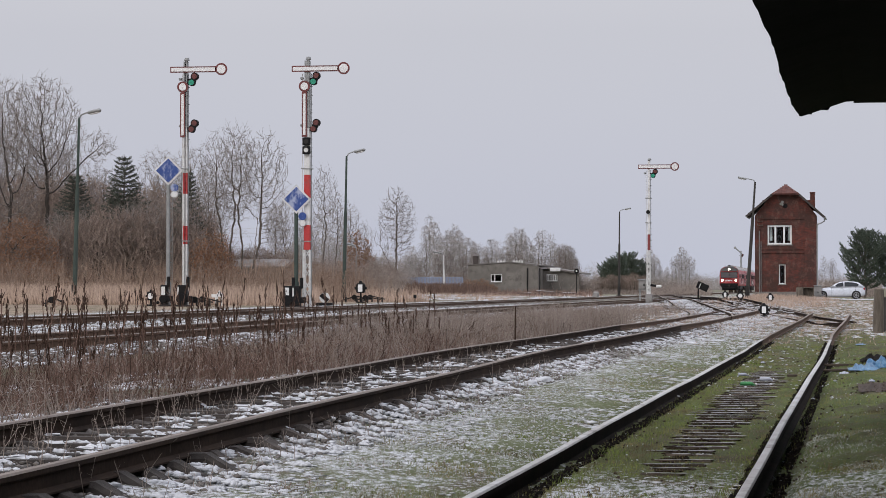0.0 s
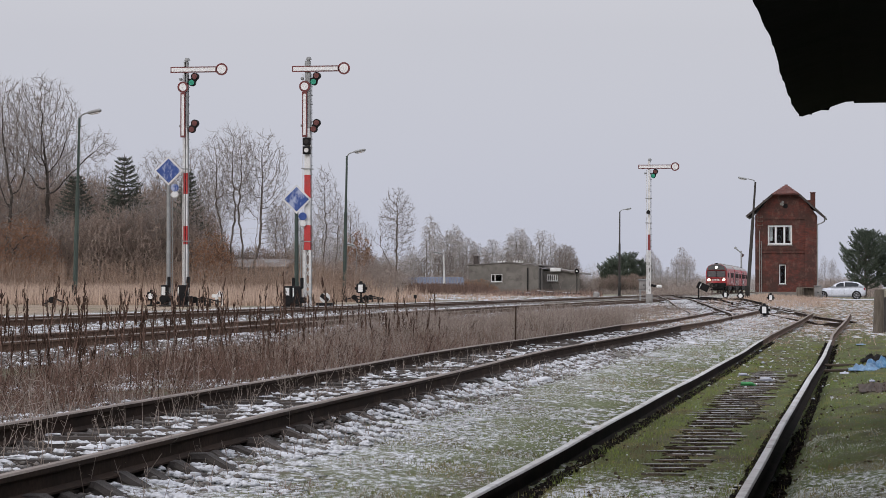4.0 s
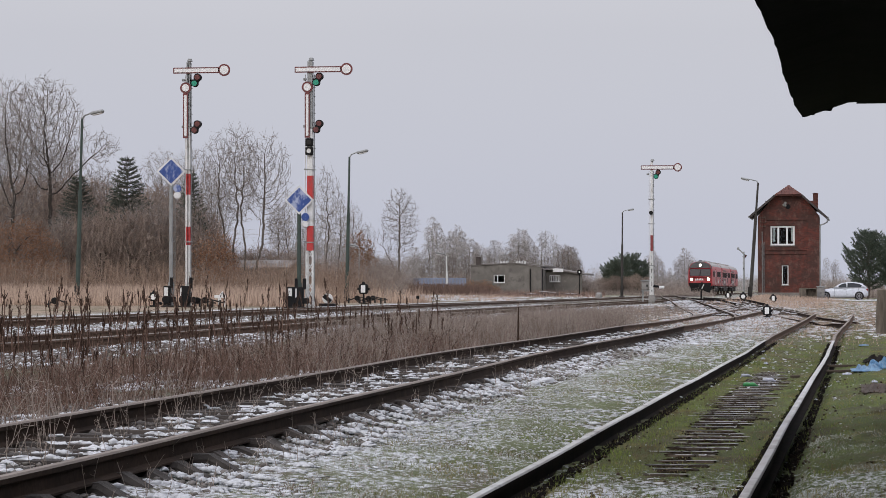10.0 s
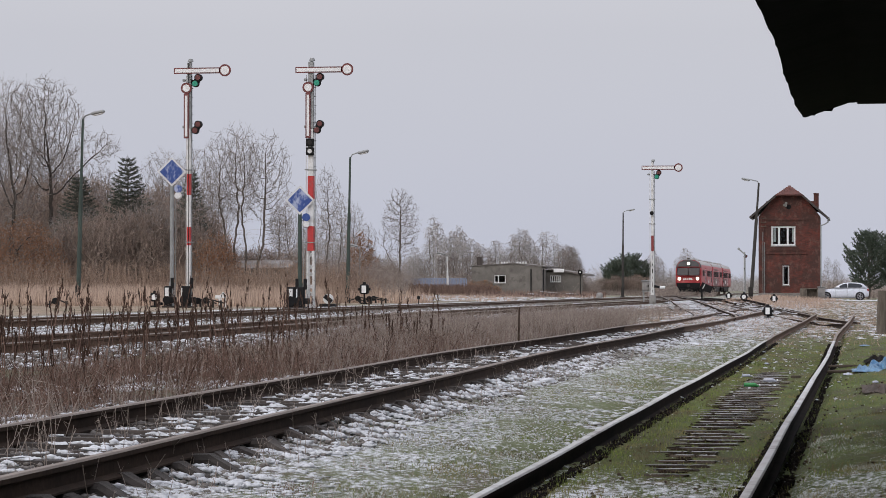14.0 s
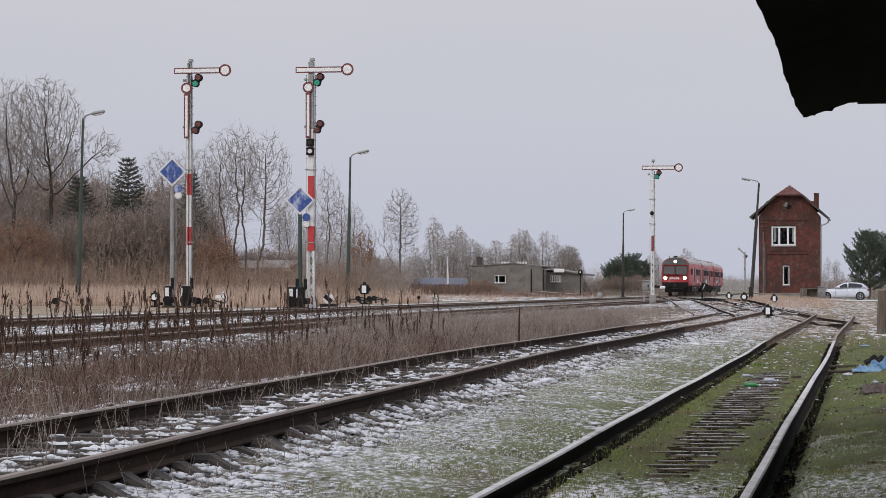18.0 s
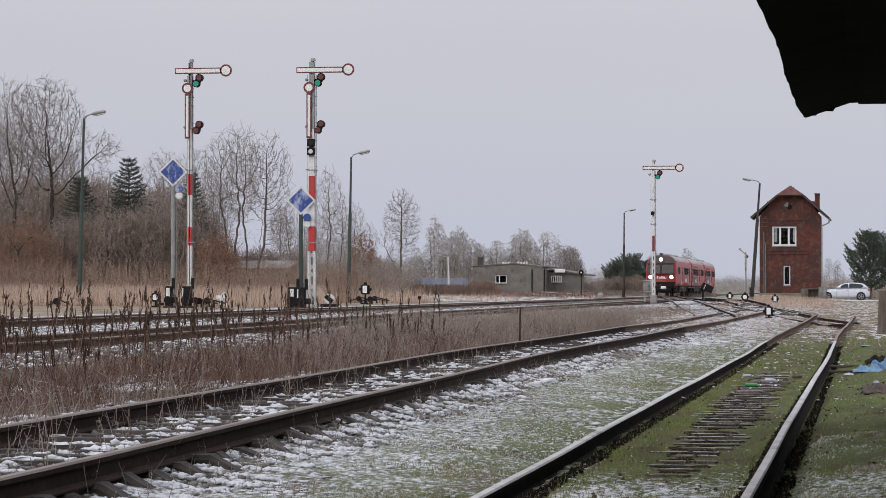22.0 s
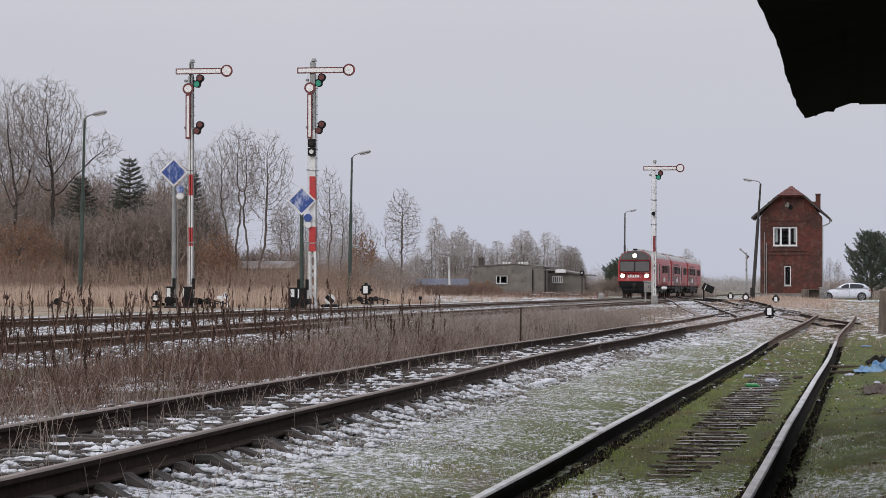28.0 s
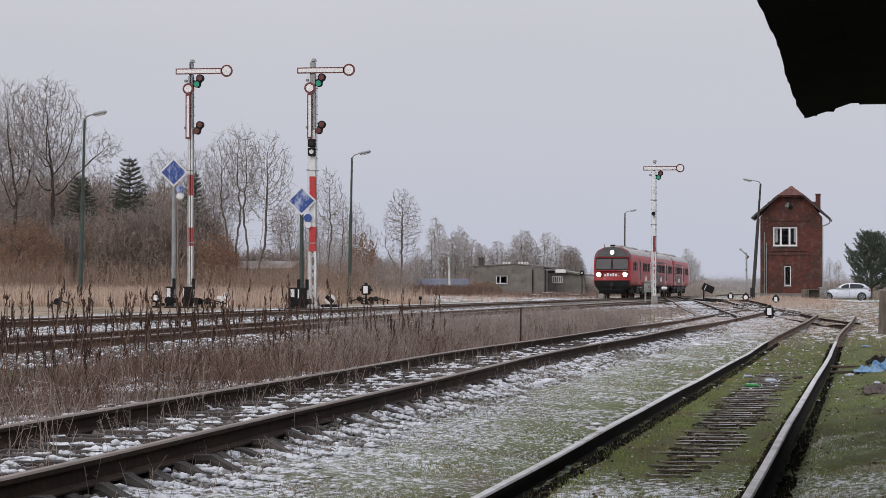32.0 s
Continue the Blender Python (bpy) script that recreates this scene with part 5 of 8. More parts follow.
# ---------------------------------------------------------------- hatchback by the signal box
def hatchback(at):
    """A small hatchback seen from its side, nose towards -x."""
    c = thing("hatchback_car", at, 0, "pale silver hatchback car parked side-on on gravel", "car")
    c.scale = (1.05, 1.05, 1.05)
    L, W = 4.1, 0.86

    def ring(x, zb, zt, w, shoulder):
        z1 = zb + (zt - zb) * shoulder
        return [(x, -w, zb), (x, -w * 1.0, zb + 0.2), (x, -w * 0.99, z1), (x, -w * 0.92, zt), (x, w * 0.92, zt), (x, w * 0.99, z1), (x, w, zb + 0.2), (x, w, zb)]
    bm = B()
    st = [(-2.05, .32, .58, .70), (-1.98, .24, .68, .78), (-1.75, .2, .78, .84), (-1.2, .2, .87, .86), (-0.75, .2, .93, .86), (0.6, .2, .96, .86), (1.5, .22, .98, .86), (1.9, .26, .97, .82), (2.03, .34, .86, .74)]
    loft(bm, [ring(x, zb, zt, w, 0.7) for x, zb, zt, w in st])
    body = part("body", bm, M_CARPAINT, c, "pale silver painted body", True)
    bm = B()
    cab = [(-0.78, .93, .93, .80), (-0.30, .93, 1.22, .76), (0.05, .93, 1.36, .72), (0.5, .95, 1.41, .71), (1.1, .96, 1.39, .70), (1.55, .96, 1.30, .70), (1.93, .95, .98, .74)]
    loft(bm, [[(x, -W * 0.97, zb), (x, -w, zt), (x, w, zt), (x, W * 0.97, zb)] for x, zb, zt, w in cab])
    part("greenhouse", bm, M_CARPAINT, c, "", True)
    for s in (-1, 1):
        def pt(x, z):
            zt = np.interp(x, [q[0] for q in cab], [q[2] for q in cab])
            w = np.interp(x, [q[0] for q in cab], [q[3] for q in cab])
            k = (z - 0.95) / max(zt - 0.95, 0.05)
            return (x, s * (W * 0.97 * (1 - k) + w * k + 0.006), z)
        for name, poly in (("door_window", [(-0.42, 0.98), (0.32, 0.99), (0.32, 1.32), (0.05, 1.29), (-0.2, 1.17)]), ("rear_window", [(0.40, 0.99), (1.42, 1.0), (1.52, 1.14), (1.35, 1.27), (0.95, 1.33), (0.40, 1.34)])):
            bm = B()
            prism(bm, [pt(x, z) for x, z in poly], (0, s * 0.006, 0))
            part(name, bm, M_CARGLASS, c)
        for k, (xa, za, xb, zb) in enumerate(((0.36, 0.3, 0.36, 0.96), (-0.62, 0.3, -0.6, 0.9), (1.22, 0.62, 1.3, 0.95))):
            bm = B()
            box(bm, ((xa + xb) / 2, s * 0.863, (za + zb) / 2), (0.012, 0.006, zb - za))
            part("door_seam", bm, M_BLACK, body)
        bm = B()
        box(bm, (-0.36, s * 0.93, 1.02), (0.16, 0.16, 0.12), None, 0.04)
        part("wing_mirror", bm, M_CARPAINT, c)
        bm = B()
        box(bm, (0.18, s * 0.87, 0.82), (0.18, 0.03, 0.03), None, 0.008)
        part("door_handle", bm, M_GREY, c)
        bm = B()
        box(bm, (-1.86, s * 0.70, 0.66), (0.26, 0.22, 0.13), None, 0.04)
        part("headlight", bm, M_CLEAR, c)
        bm = B()
        box(bm, (1.93, s * 0.70, 0.80), (0.16, 0.22, 0.18), None, 0.04)
        part("tail_light", bm, M_TAIL, c)
        for x in (-1.30, 1.32):
            bm = B()
            rod(bm, (x, s * 0.62, 0.31), (x, s * 0.875, 0.31), 0.36, 0.36, 20)
            part("wheel_arch", bm, M_BLACK, c)
            bm = B()
            rod(bm, (x, s * 0.66, 0.31), (x, s * 0.885, 0.31), 0.31, 0.305, 24)
            w = part("wheel", bm, M_RUBBER, c, "black tyre")
            bm = B()
            rod(bm, (x, s * 0.886, 0.31), (x, s * 0.892, 0.31), 0.06, 0.05, 10)
            for k in range(5):
                a = k * 2 * math.pi / 5
                box(bm, (x + 0.11 * math.cos(a), s * 0.889, 0.31 + 0.11 * math.sin(a)), (0.22, 0.012, 0.055), Matrix.Rotation(-a, 4, "Y"))
            for k in range(20):
                a, b2 = k * math.pi / 10, (k + 1) * math.pi / 10
                rod(bm, (x + 0.21 * math.cos(a), s * 0.888, 0.31 + 0.21 * math.sin(a)), (x + 0.21 * math.cos(b2), s * 0.888, 0.31 + 0.21 * math.sin(b2)), 0.02, 0.02, 4)
            part("rim", bm, M_RIM, w, "spoked alloy rim")
    bm = B()
    box(bm, (0, 0, 0.24), (3.5, 1.5, 0.12), None, 0.03)
    part("sill", bm, M_BLACK, c)
    return c


hatchback((-1.2, 215.0, gz(-1.2, 215.0)))


# ---------------------------------------------------------------- signals and their gear
H1 = 9.72
semaphore((-25.78, 96.5, 0.55), "tall white and red two-arm semaphore signal with level upper arm", H1, 0.6,
          [(0.6, 2.48, False), (2.48, 3.2, True), (3.2, 4.45, False), (4.45, 5.27, True), (5.27, 7.1, False), (7.1, H1 - 0.1, 2)], True, 0.0, False, True, 0.12)
semaphore((-20.92, 96.5, 0.52), "tall lattice-footed semaphore signal with red and white bands", H1, 2.28,
          [(2.28, 3.24, True), (3.24, 4.29, False), (4.29, 5.19, True), (5.19, 7.0, False), (7.0, H1 - 0.1, 2)], True, 0.0, True, True, 0.25)
semaphore((-11.30, 142.0, 0.46), "slim single-arm semaphore signal among the yard tracks", 8.05, 2.98,
          [(2.98, 3.85, 3), (3.85, 4.6, False), (4.6, 7.95, False)], False, 0.0, False, True, 0.15)
diamond_board((-26.43, 96.3, 0.58), "blue diamond board with white rim on a grey post", 5.32, 1, M_GREY)
diamond_board((-21.32, 96.3, 0.56), "faded blue diamond board on a dark green post", 4.20, 1, M_POLEG)
for x, y, lab, sz in ((-26.44, 95.8, "black cast signal drive beside the board post", 0.9), (-25.66, 95.6, "black cast signal drive with lever at the mast foot", 1.15),
                      (-21.52, 95.8, "black cast signal drive beside the green post", 1.1), (-21.13, 95.6, "black cast signal drive with raised lever", 1.0)):
    drive_box((x, y, gz(x, y)), lab, 0, sz)
lantern((-27.6, 98.0, gz(-27.6, 98)), "black point lantern with round white face by the straw grass", size=0.32, post=0.22)
lantern((-3.52, 101.5, gz(-3.52, 101.5)), "black point lantern with upright white face on snowy ground", size=0.33, post=0.10, round_face=False)
lantern((-6.77, 154.3, gz(-6.77, 154.3)), "black point lantern with round white face in the yard", size=0.35, post=0.12)
lantern((-8.9, 178.9, gz(-8.9, 178.9)), "black point lantern with narrow white face", size=0.36, post=0.16, round_face=False)
lantern((-5.14, 159.6, gz(-5.14, 159.6)), "black point lantern beside the brick signal box", size=0.36, post=0.06, round_face=False)
street_lamp((-32.65, 104, 0.55), "tall green-grey lamp post with double lamp head", 8.0, 0.72, 1, M_POLEG, 0.2)
street_lamp((-25.84, 128, 0.5), "tall green lamp post with a single bent arm", 7.6, 0.75, 1, M_POLEG, 0.14)
street_lamp((-21.93, 240, 0.55), "dark lamp post with a short curved arm", 8.0, 0.9, 1, M_POLEWOOD, 0.06, 0.10)
street_lamp((-7.09, 172, 0.55), "leaning dark timber lamp post beside the signal box", 7.9, -1.0, 1, M_POLEWOOD, 0.55, 0.11, 0.7)


# ---------------------------------------------------------------- black eaves over the camera
def goods_shed():
    s = thing("goods_shed", (0, 0, 0), 0, "timber goods shed with ragged overhanging eaves, shade put into its black colour", "shed")
    x_eave, x_wall, y0, y1, z = -0.575, 1.6, -6.0, 26.0, 3.06
    rr = random.Random(3)
    bm = B()
    n = 90
    left, right = [], []
    for i in range(n + 1):
        y = y0 + (y1 - y0) * i / n
        left.append((x_eave + 0.004 - 0.0032 * (y1 - y) + 0.014 * noise.noise(Vector((y * 0.9, 2, 0))) + rr.uniform(-0.004, 0.004) + 0.055 * max(0.0, (y - 24.6) / 1.4) ** 2 + 0.026 * math.exp(-((y - 18.2) / 1.8) ** 2), y, z + 0.01 * noise.noise(Vector((y * 1.3, 7, 0)))))
        right.append((0.0, y, z + 0.17))
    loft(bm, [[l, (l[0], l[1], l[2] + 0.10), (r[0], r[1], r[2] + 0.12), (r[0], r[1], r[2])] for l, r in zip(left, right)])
    part("roof_edge", bm, M_SHADEBLACK, s, "ragged roof edge with its shade put into black colour")
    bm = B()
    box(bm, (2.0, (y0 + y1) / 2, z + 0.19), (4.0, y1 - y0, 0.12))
    part("soffit", bm, M_SHADEBLACK, s)
    # torn felt hanging at the corner
    for x, w, h in ((-0.53, 0.05, 0.008), (-0.45, 0.10, 0.012), (-0.30, 0.16, 0.012)):
        bm = B()
        prism(bm, [(x - w / 2, y1 - 0.02, z + 0.04 + (x + 0.55) * 0.28), (x + w / 2, y1 - 0.02, z + 0.04 + (x + 0.55) * 0.28), (x + w * 0.3, y1 - 0.02, z - h + (x + 0.55) * 0.28), (x - w * 0.3, y1 - 0.02, z - h * 0.7 + (x + 0.55) * 0.28)], (0, -0.02, 0))
        part("felt_scrap", bm, M_SHADEBLACK, s, "torn black roofing felt")
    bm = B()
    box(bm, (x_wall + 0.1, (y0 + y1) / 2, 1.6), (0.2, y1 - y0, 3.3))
    part("wall", bm, M_SHADEBLACK, s, "unseen board wall in the shade-black colour of the eaves")
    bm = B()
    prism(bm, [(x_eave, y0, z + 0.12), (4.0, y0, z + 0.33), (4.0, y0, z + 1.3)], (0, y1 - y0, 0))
    part("roof", bm, M_SHADEBLACK, s)
    return s


goods_shed()


# ---------------------------------------------------------------- motion of the train
FRONT, front_sets = railcar("red diesel railcar front with lit headlights on the main track", True)
MIDDLE, middle_sets = railcar("red diesel middle car coupled behind the front car", False)
REAR, rear_sets = railcar("red diesel rear car at the end of the train", False)


def run_of(t):
    """Where the nose of the train is at t seconds: a smooth curve through its timetable."""
    ts, ys = [a for a, _ in TRAIN_Y], [b for _, b in TRAIN_Y]
    i = max(0, min(len(ts) - 2, next((k for k in range(len(ts) - 1) if t <= ts[k + 1]), len(ts) - 2)))

    def slope(k):
        a, b = max(k - 1, 0), min(k + 1, len(ts) - 1)
        return (ys[b] - ys[a]) / (ts[b] - ts[a])
    h = ts[i + 1] - ts[i]
    u = (t - ts[i]) / h
    return ((2 * u ** 3 - 3 * u ** 2 + 1) * ys[i] + (u ** 3 - 2 * u ** 2 + u) * h * slope(i)
            + (-2 * u ** 3 + 3 * u ** 2) * ys[i + 1] + (u ** 3 - u ** 2) * h * slope(i + 1))


def motions():
    times = [k * 0.5 for k in range(65)]
    for car, back in ((FRONT, 0.0), (MIDDLE, 21.9), (REAR, 43.8)):
        walk(car, [(t, pose(-18.3, run_of(t) + back, 0.659)) for t in times])
    spin, k, last = [(0.0, 0.0)], 0, run_of(0)
    for n in range(1, 961):
        t = n / 30
        turn = (run_of(0) - run_of(t)) / WHEEL_R
        if n == 960 or turn - spin[-1][1] > 1.0:
            spin.append((t, turn))
    for ws, y in front_sets + middle_sets + rear_sets:
        walk(ws, [(t, pose(0, y, WHEEL_R, math.degrees(a))) for t, a in spin])


# ---------------------------------------------------------------- trees
def set_at(px, y):
    """The x of a sight line, named by its place across the view, where it meets the distance y."""
    k = (px - 784) / 4500
    th = radians(YAW)
    return y * (-math.sin(th) + k * math.cos(th)) / (math.cos(th) + k * math.sin(th))


def colony(seed, stems, clouds, step, reach, kill, tip, power=2.3, rise=0.0, wander=0.16, rounds=160):
    """Branches that grow from stems towards points strewn in ellipsoids. stems: lists of points from the ground up;
    clouds: (centre, radii, count). Gives parents, points and radii of the nodes."""
    rg = np.random.default_rng(seed)
    aims = []
    for c, r, n in clouds:
        d = rg.normal(0, 1, (n, 3))
        d /= np.linalg.norm(d, axis=1, keepdims=True)
        aims.append(np.array(c) + d * (rg.uniform(0.02, 1, (n, 1)) ** 0.40) * np.array(r))
    aims = np.concatenate(aims)
    aims = aims[aims[:, 2] > 0.25]
    pts, par = [], []
    for stem in stems:
        last = -1
        for a, b in zip(stem, stem[1:]):
            a, b = np.array(a, float), np.array(b, float)
            n = max(1, int(np.linalg.norm(b - a) / step))
            for k in range(n):
                pts.append(a + (b - a) * k / n + rg.normal(0, 0.03, 3) * (len(pts) > 0))
                par.append(last)
                last = len(pts) - 1
    P, par = np.array(pts), list(par)
    near = np.zeros(len(aims), int)
    dist = np.full(len(aims), 1e9)
    shoots = np.bincount([a for a in par if a >= 0], minlength=len(P))

    def closer(lo):
        nonlocal near, dist
        d = np.linalg.norm(aims[:, None] - P[None, lo:], axis=2)
        k = d.argmin(1)
        m = d[np.arange(len(aims)), k]
        better = m < dist
        near, dist = np.where(better, k + lo, near), np.where(better, m, dist)
    closer(0)
    for _ in range(rounds):
        pull = (dist < reach) & (shoots[near] < 3)
        if not pull.any():
            break
        v = aims[pull] - P[near[pull]]
        v /= np.maximum(np.linalg.norm(v, axis=1, keepdims=True), 1e-6)
        total = np.zeros_like(P)
        np.add.at(total, near[pull], v)
        idx = np.unique(near[pull])
        d = total[idx]
        d /= np.maximum(np.linalg.norm(d, axis=1, keepdims=True), 1e-6)
        d = d + rg.normal(0, wander, d.shape) + np.array([0, 0, rise])
        d /= np.linalg.norm(d, axis=1, keepdims=True)
        lo = len(P)
        P = np.concatenate([P, P[idx] + d * step])
        par += idx.tolist()
        shoots[idx] += 1
        shoots = np.concatenate([shoots, np.zeros(len(idx), int)])
        closer(lo)
        keep = dist > kill
        aims, near, dist = aims[keep], near[keep], dist[keep]
        if not len(aims):
            break
    par = np.array(par)
    load = np.zeros(len(P))
    kids = np.bincount(par[par >= 0], minlength=len(P))
    load[kids == 0] = 1.0
    for i in range(len(P) - 1, -1, -1):
        if par[i] >= 0:
            load[par[i]] += load[i]
    return par, P, tip * load ** (1 / power), kids


def branching(t, seed, grown, limb_mat, twig_mat, thick, twig_n, twig_len, twig_r, sag=0.0):
    """Meshes of a grown tree: heavy limbs, and a crown of the thin branches with fine twigs on them."""
    rg = np.random.default_rng(seed)
    par, P, R, kids = grown
    i = np.nonzero(par >= 0)[0]
    p, q = P[par[i]], P[i]
    r1 = R[i]
    r0 = np.minimum(R[par[i]], r1 * 1.25)
    big = r1 > thick
    tri_mesh("trunk", stalks(p[big], q[big], r0[big], r1[big]), 6, STALK_F, limb_mat, t)
    thin = np.nonzero(R < thick * 0.8)[0]
    thin = thin[par[thin] >= 0]
    k = np.repeat(thin, twig_n)
    f = rg.uniform(0, 1, (len(k), 1))
    base = P[par[k]] + (P[k] - P[par[k]]) * f
    d = (P[k] - P[par[k]])
    d /= np.maximum(np.linalg.norm(d, axis=1, keepdims=True), 1e-6)
    d = d * 0.9 + rg.normal(0, 0.42, d.shape) + np.array([0, 0, 0.2 - sag])
    d /= np.linalg.norm(d, axis=1, keepdims=True)
    ln = rg.uniform(0.4, 1.1, (len(k), 1)) * twig_len
    mid = base + d * ln * 0.55
    end = mid + (d + rg.normal(0, 0.16, d.shape) + np.array([0, 0, 0.12 - 1.2 * sag])) * ln * 0.5
    m = len(k)
    v = [stalks(p[~big], q[~big], r0[~big], r1[~big]), stalks(base, mid, np.full(m, twig_r), np.full(m, twig_r * 0.8)), stalks(mid, end, np.full(m, twig_r * 0.8), np.full(m, twig_r * 0.4))]
    tri_mesh("crown", np.concatenate(v), 6, STALK_F, twig_mat, t, "bare winter twigs")
    return P[thin]


def bare_tree(seed, stems, clouds, label, group="bare trees", limb=None, twig=None, step=0.28, reach=3.2, kill=0.30, tip=0.010, power=2.3, rise=0.05, thick=0.03, twigs=2, twig_len=0.45, twig_r=0.008, sag=0.0, wander=0.16):
    t = thing("bare_tree", label=label, category="tree", group=group)
    branching(t, seed, colony(seed, stems, clouds, step, reach, kill, tip, power, rise, wander), limb or M_OAKBARK, twig or M_TWIG, thick, twigs, twig_len, twig_r, sag)
    return t


def needle_tree(name, seed, height, radius, label, style, group):
    """A conifer: whorls of limbs with side sprays of needles; drooping in a spruce, rising and tufted in a pine."""
    rg = np.random.default_rng(seed)
    t = thing(name, label=label, category="tree", group=group)
    spruce = style == "spruce"
    zs = np.linspace(0, height, 7)
    ax = np.stack([rg.normal(0, 0.0 if spruce else 0.10, 7), rg.normal(0, 0.0 if spruce else 0.10, 7), zs], -1)
    rad = np.linspace(0.16, 0.012, 7)
    tri_mesh("trunk", stalks(ax[:-1], ax[1:], rad[:-1], rad[1:]), 6, STALK_F, M_BARK, t)
    P, Q, R = [], [], []
    NP, NQ, NR = [], [], []

    def spray(a, d, ln, thick):
        n = max(2, int(ln / (0.04 if spruce else 0.05)))
        for j in range(n):
            g = (j + rg.uniform(0, 1)) / n
            nd = d * 0.8 + rg.normal(0, 0.42, 3) + np.array([0, 0, -0.15 if spruce else 0.18])
            nd /= np.linalg.norm(nd)
            b0 = a + d * ln * g
            NP.append(b0), NQ.append(b0 + nd * rg.uniform(0.09, 0.19) * (1.0 if spruce else 1.35)), NR.append(thick * rg.uniform(0.7, 1.3))
    z = height * (0.08 if spruce else 0.14)
    while z < height * 0.985:
        f = z / height
        if spruce:
            ln0 = radius * (1 - f) ** 0.9 + 0.10
        else:
            ln0 = radius * float(np.interp(f, [0.1, 0.35, 0.6, 0.85, 1.0], [0.55, 1.0, 0.86, 0.55, 0.22])) + 0.1
        count = rg.integers(7, 10)
        a0 = rg.uniform(0, 6.28)
        for k in range(count):
            a = a0 + k * 6.28 / count + rg.normal(0, 0.18)
            ln = ln0 * (rg.uniform(0.78, 1.12) if spruce else rg.uniform(0.55, 1.2))
            slope = (-0.22 + 0.75 * f) if spruce else (0.15 + 0.75 * f)
            d = np.array([math.cos(a), math.sin(a), slope + rg.normal(0, 0.06)])
            p = np.array([np.interp(z, zs, ax[:, 0]), np.interp(z, zs, ax[:, 1]), z])
            segs = max(2, int(ln / 0.28))
            for j in range(segs):
                dd = d / np.linalg.norm(d)
                q = p + dd * ln / segs
                P.append(p), Q.append(q), R.append(0.028 * (1 - 0.75 * j / segs))
                u = (j + 1) / segs
                if u > (0.18 if spruce else 0.35):
                    side = np.array([-dd[1], dd[0], 0.0])
                    for s in (-1, 1):
                        sd = dd * 0.75 + side * s * rg.uniform(0.6, 1.1) + rg.normal(0, 0.12, 3) + np.array([0, 0, -0.12 if spruce else 0.22])
                        sd /= np.linalg.norm(sd)
                        sl = (0.55 * ln * (1.05 - u) + 0.10) * rg.uniform(0.7, 1.2)
                        P.append(q), Q.append(q + sd * sl), R.append(0.010)
                        spray(q, sd, sl, 0.020 if spruce else 0.032)
                    spray(p, dd, ln / segs, 0.018)
                d = d + np.array([0, 0, 0.07 if spruce else 0.10]) + rg.normal(0, 0.05, 3)
                p = q
            spray(p, d / np.linalg.norm(d), 0.16, 0.018)
        z += (0.27 if spruce else 0.30) * rg.uniform(0.8, 1.2)
    tri_mesh("limb", stalks(np.array(P), np.array(Q), np.array(R), np.array(R) * 0.5), 6, STALK_F, M_BARK, t)
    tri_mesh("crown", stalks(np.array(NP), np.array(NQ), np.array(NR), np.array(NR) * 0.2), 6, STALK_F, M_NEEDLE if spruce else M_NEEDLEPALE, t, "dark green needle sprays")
    return t


def plant(proto, used, x, y, size, turn, label="", tall=1.0):
    m = pose(x, y, gz(x, y) - 0.05, 0, 0, turn) @ Matrix.Diagonal((size, size, size * tall, 1))
    if proto in used:
        ob = copy_thing(proto, m)
        ob.matrix_basis = m
    else:
        used.append(proto)
        proto.matrix_basis = m
        ob = proto
    if label:
        ob["label"] = label
    return ob


USED = []
rr = random.Random(17)
# the broad-crowned trees at the edge of the yard, their stems and crowns in metres about the foot
OAKS = [(bare_tree(11, [[(0.1, 0, 0), (0.0, 0.1, 3.2), (-0.35, 0.2, 5.4)], [(0.25, 0.2, 0), (0.15, 0.1, 3.6), (0.25, -0.2, 6.4)]],
                   [((-0.35, 0, 9.35), (2.55, 2.1, 3.05), 2300), ((0.1, 0, 7.0), (1.5, 1.3, 1.3), 260), ((3.0, 0.2, 8.35), (0.95, 0.9, 1.0), 380), ((1.9, 0.0, 6.5), (0.5, 0.4, 0.5), 40)],
                   "large bare broad-crowned tree with dark limbs", rise=0.04, tip=0.0085, kill=0.27, twigs=3, twig_len=0.45, twig_r=0.0065, wander=0.13, twig=M_TWIGLIT), 88, 140),
        (bare_tree(12, [[(0, 0, 0), (0.1, 0, 2.6), (0.3, 0.1, 5.2)]],
                   [((-0.1, 0, 9.0), (2.3, 2.1, 3.2), 1700), ((0.3, 0, 5.4), (1.9, 1.5, 1.8), 500)],
                   "large bare tree with a dark trunk behind russet leaves", rise=0.05, tip=0.0085, kill=0.29, twigs=2, twig_len=0.5, twig_r=0.0065, wander=0.13, twig=M_TWIGLIT), 18, 138)]
for tree, px, y in OAKS:
    plant(tree, USED, set_at(px, y), y, 1.04, 0)
plant(OAKS[1][0], USED, set_at(-62, 141), 141, 1.02, 200)
for px, y, s, turn in ((-22, 149, 0.98, 300), (50, 152, 0.92, 110), (105, 158, 0.85, 20), (180, 160, 0.72, 170)):
    plant(OAKS[1][0], USED, set_at(px, y), y, s, turn, "bare tree further back among the others")
plant(OAKS[1][0], USED, set_at(125, 152), 152, 0.80, 250, "smaller bare tree behind the broad crowns")
plant(OAKS[1][0], USED, set_at(292, 156), 156, 0.78, 60, "bare tree behind the dark spruces")
plant(OAKS[1][0], USED, set_at(348, 158), 158, 0.80, 300, "bare tree with a pale trunk behind the signals")
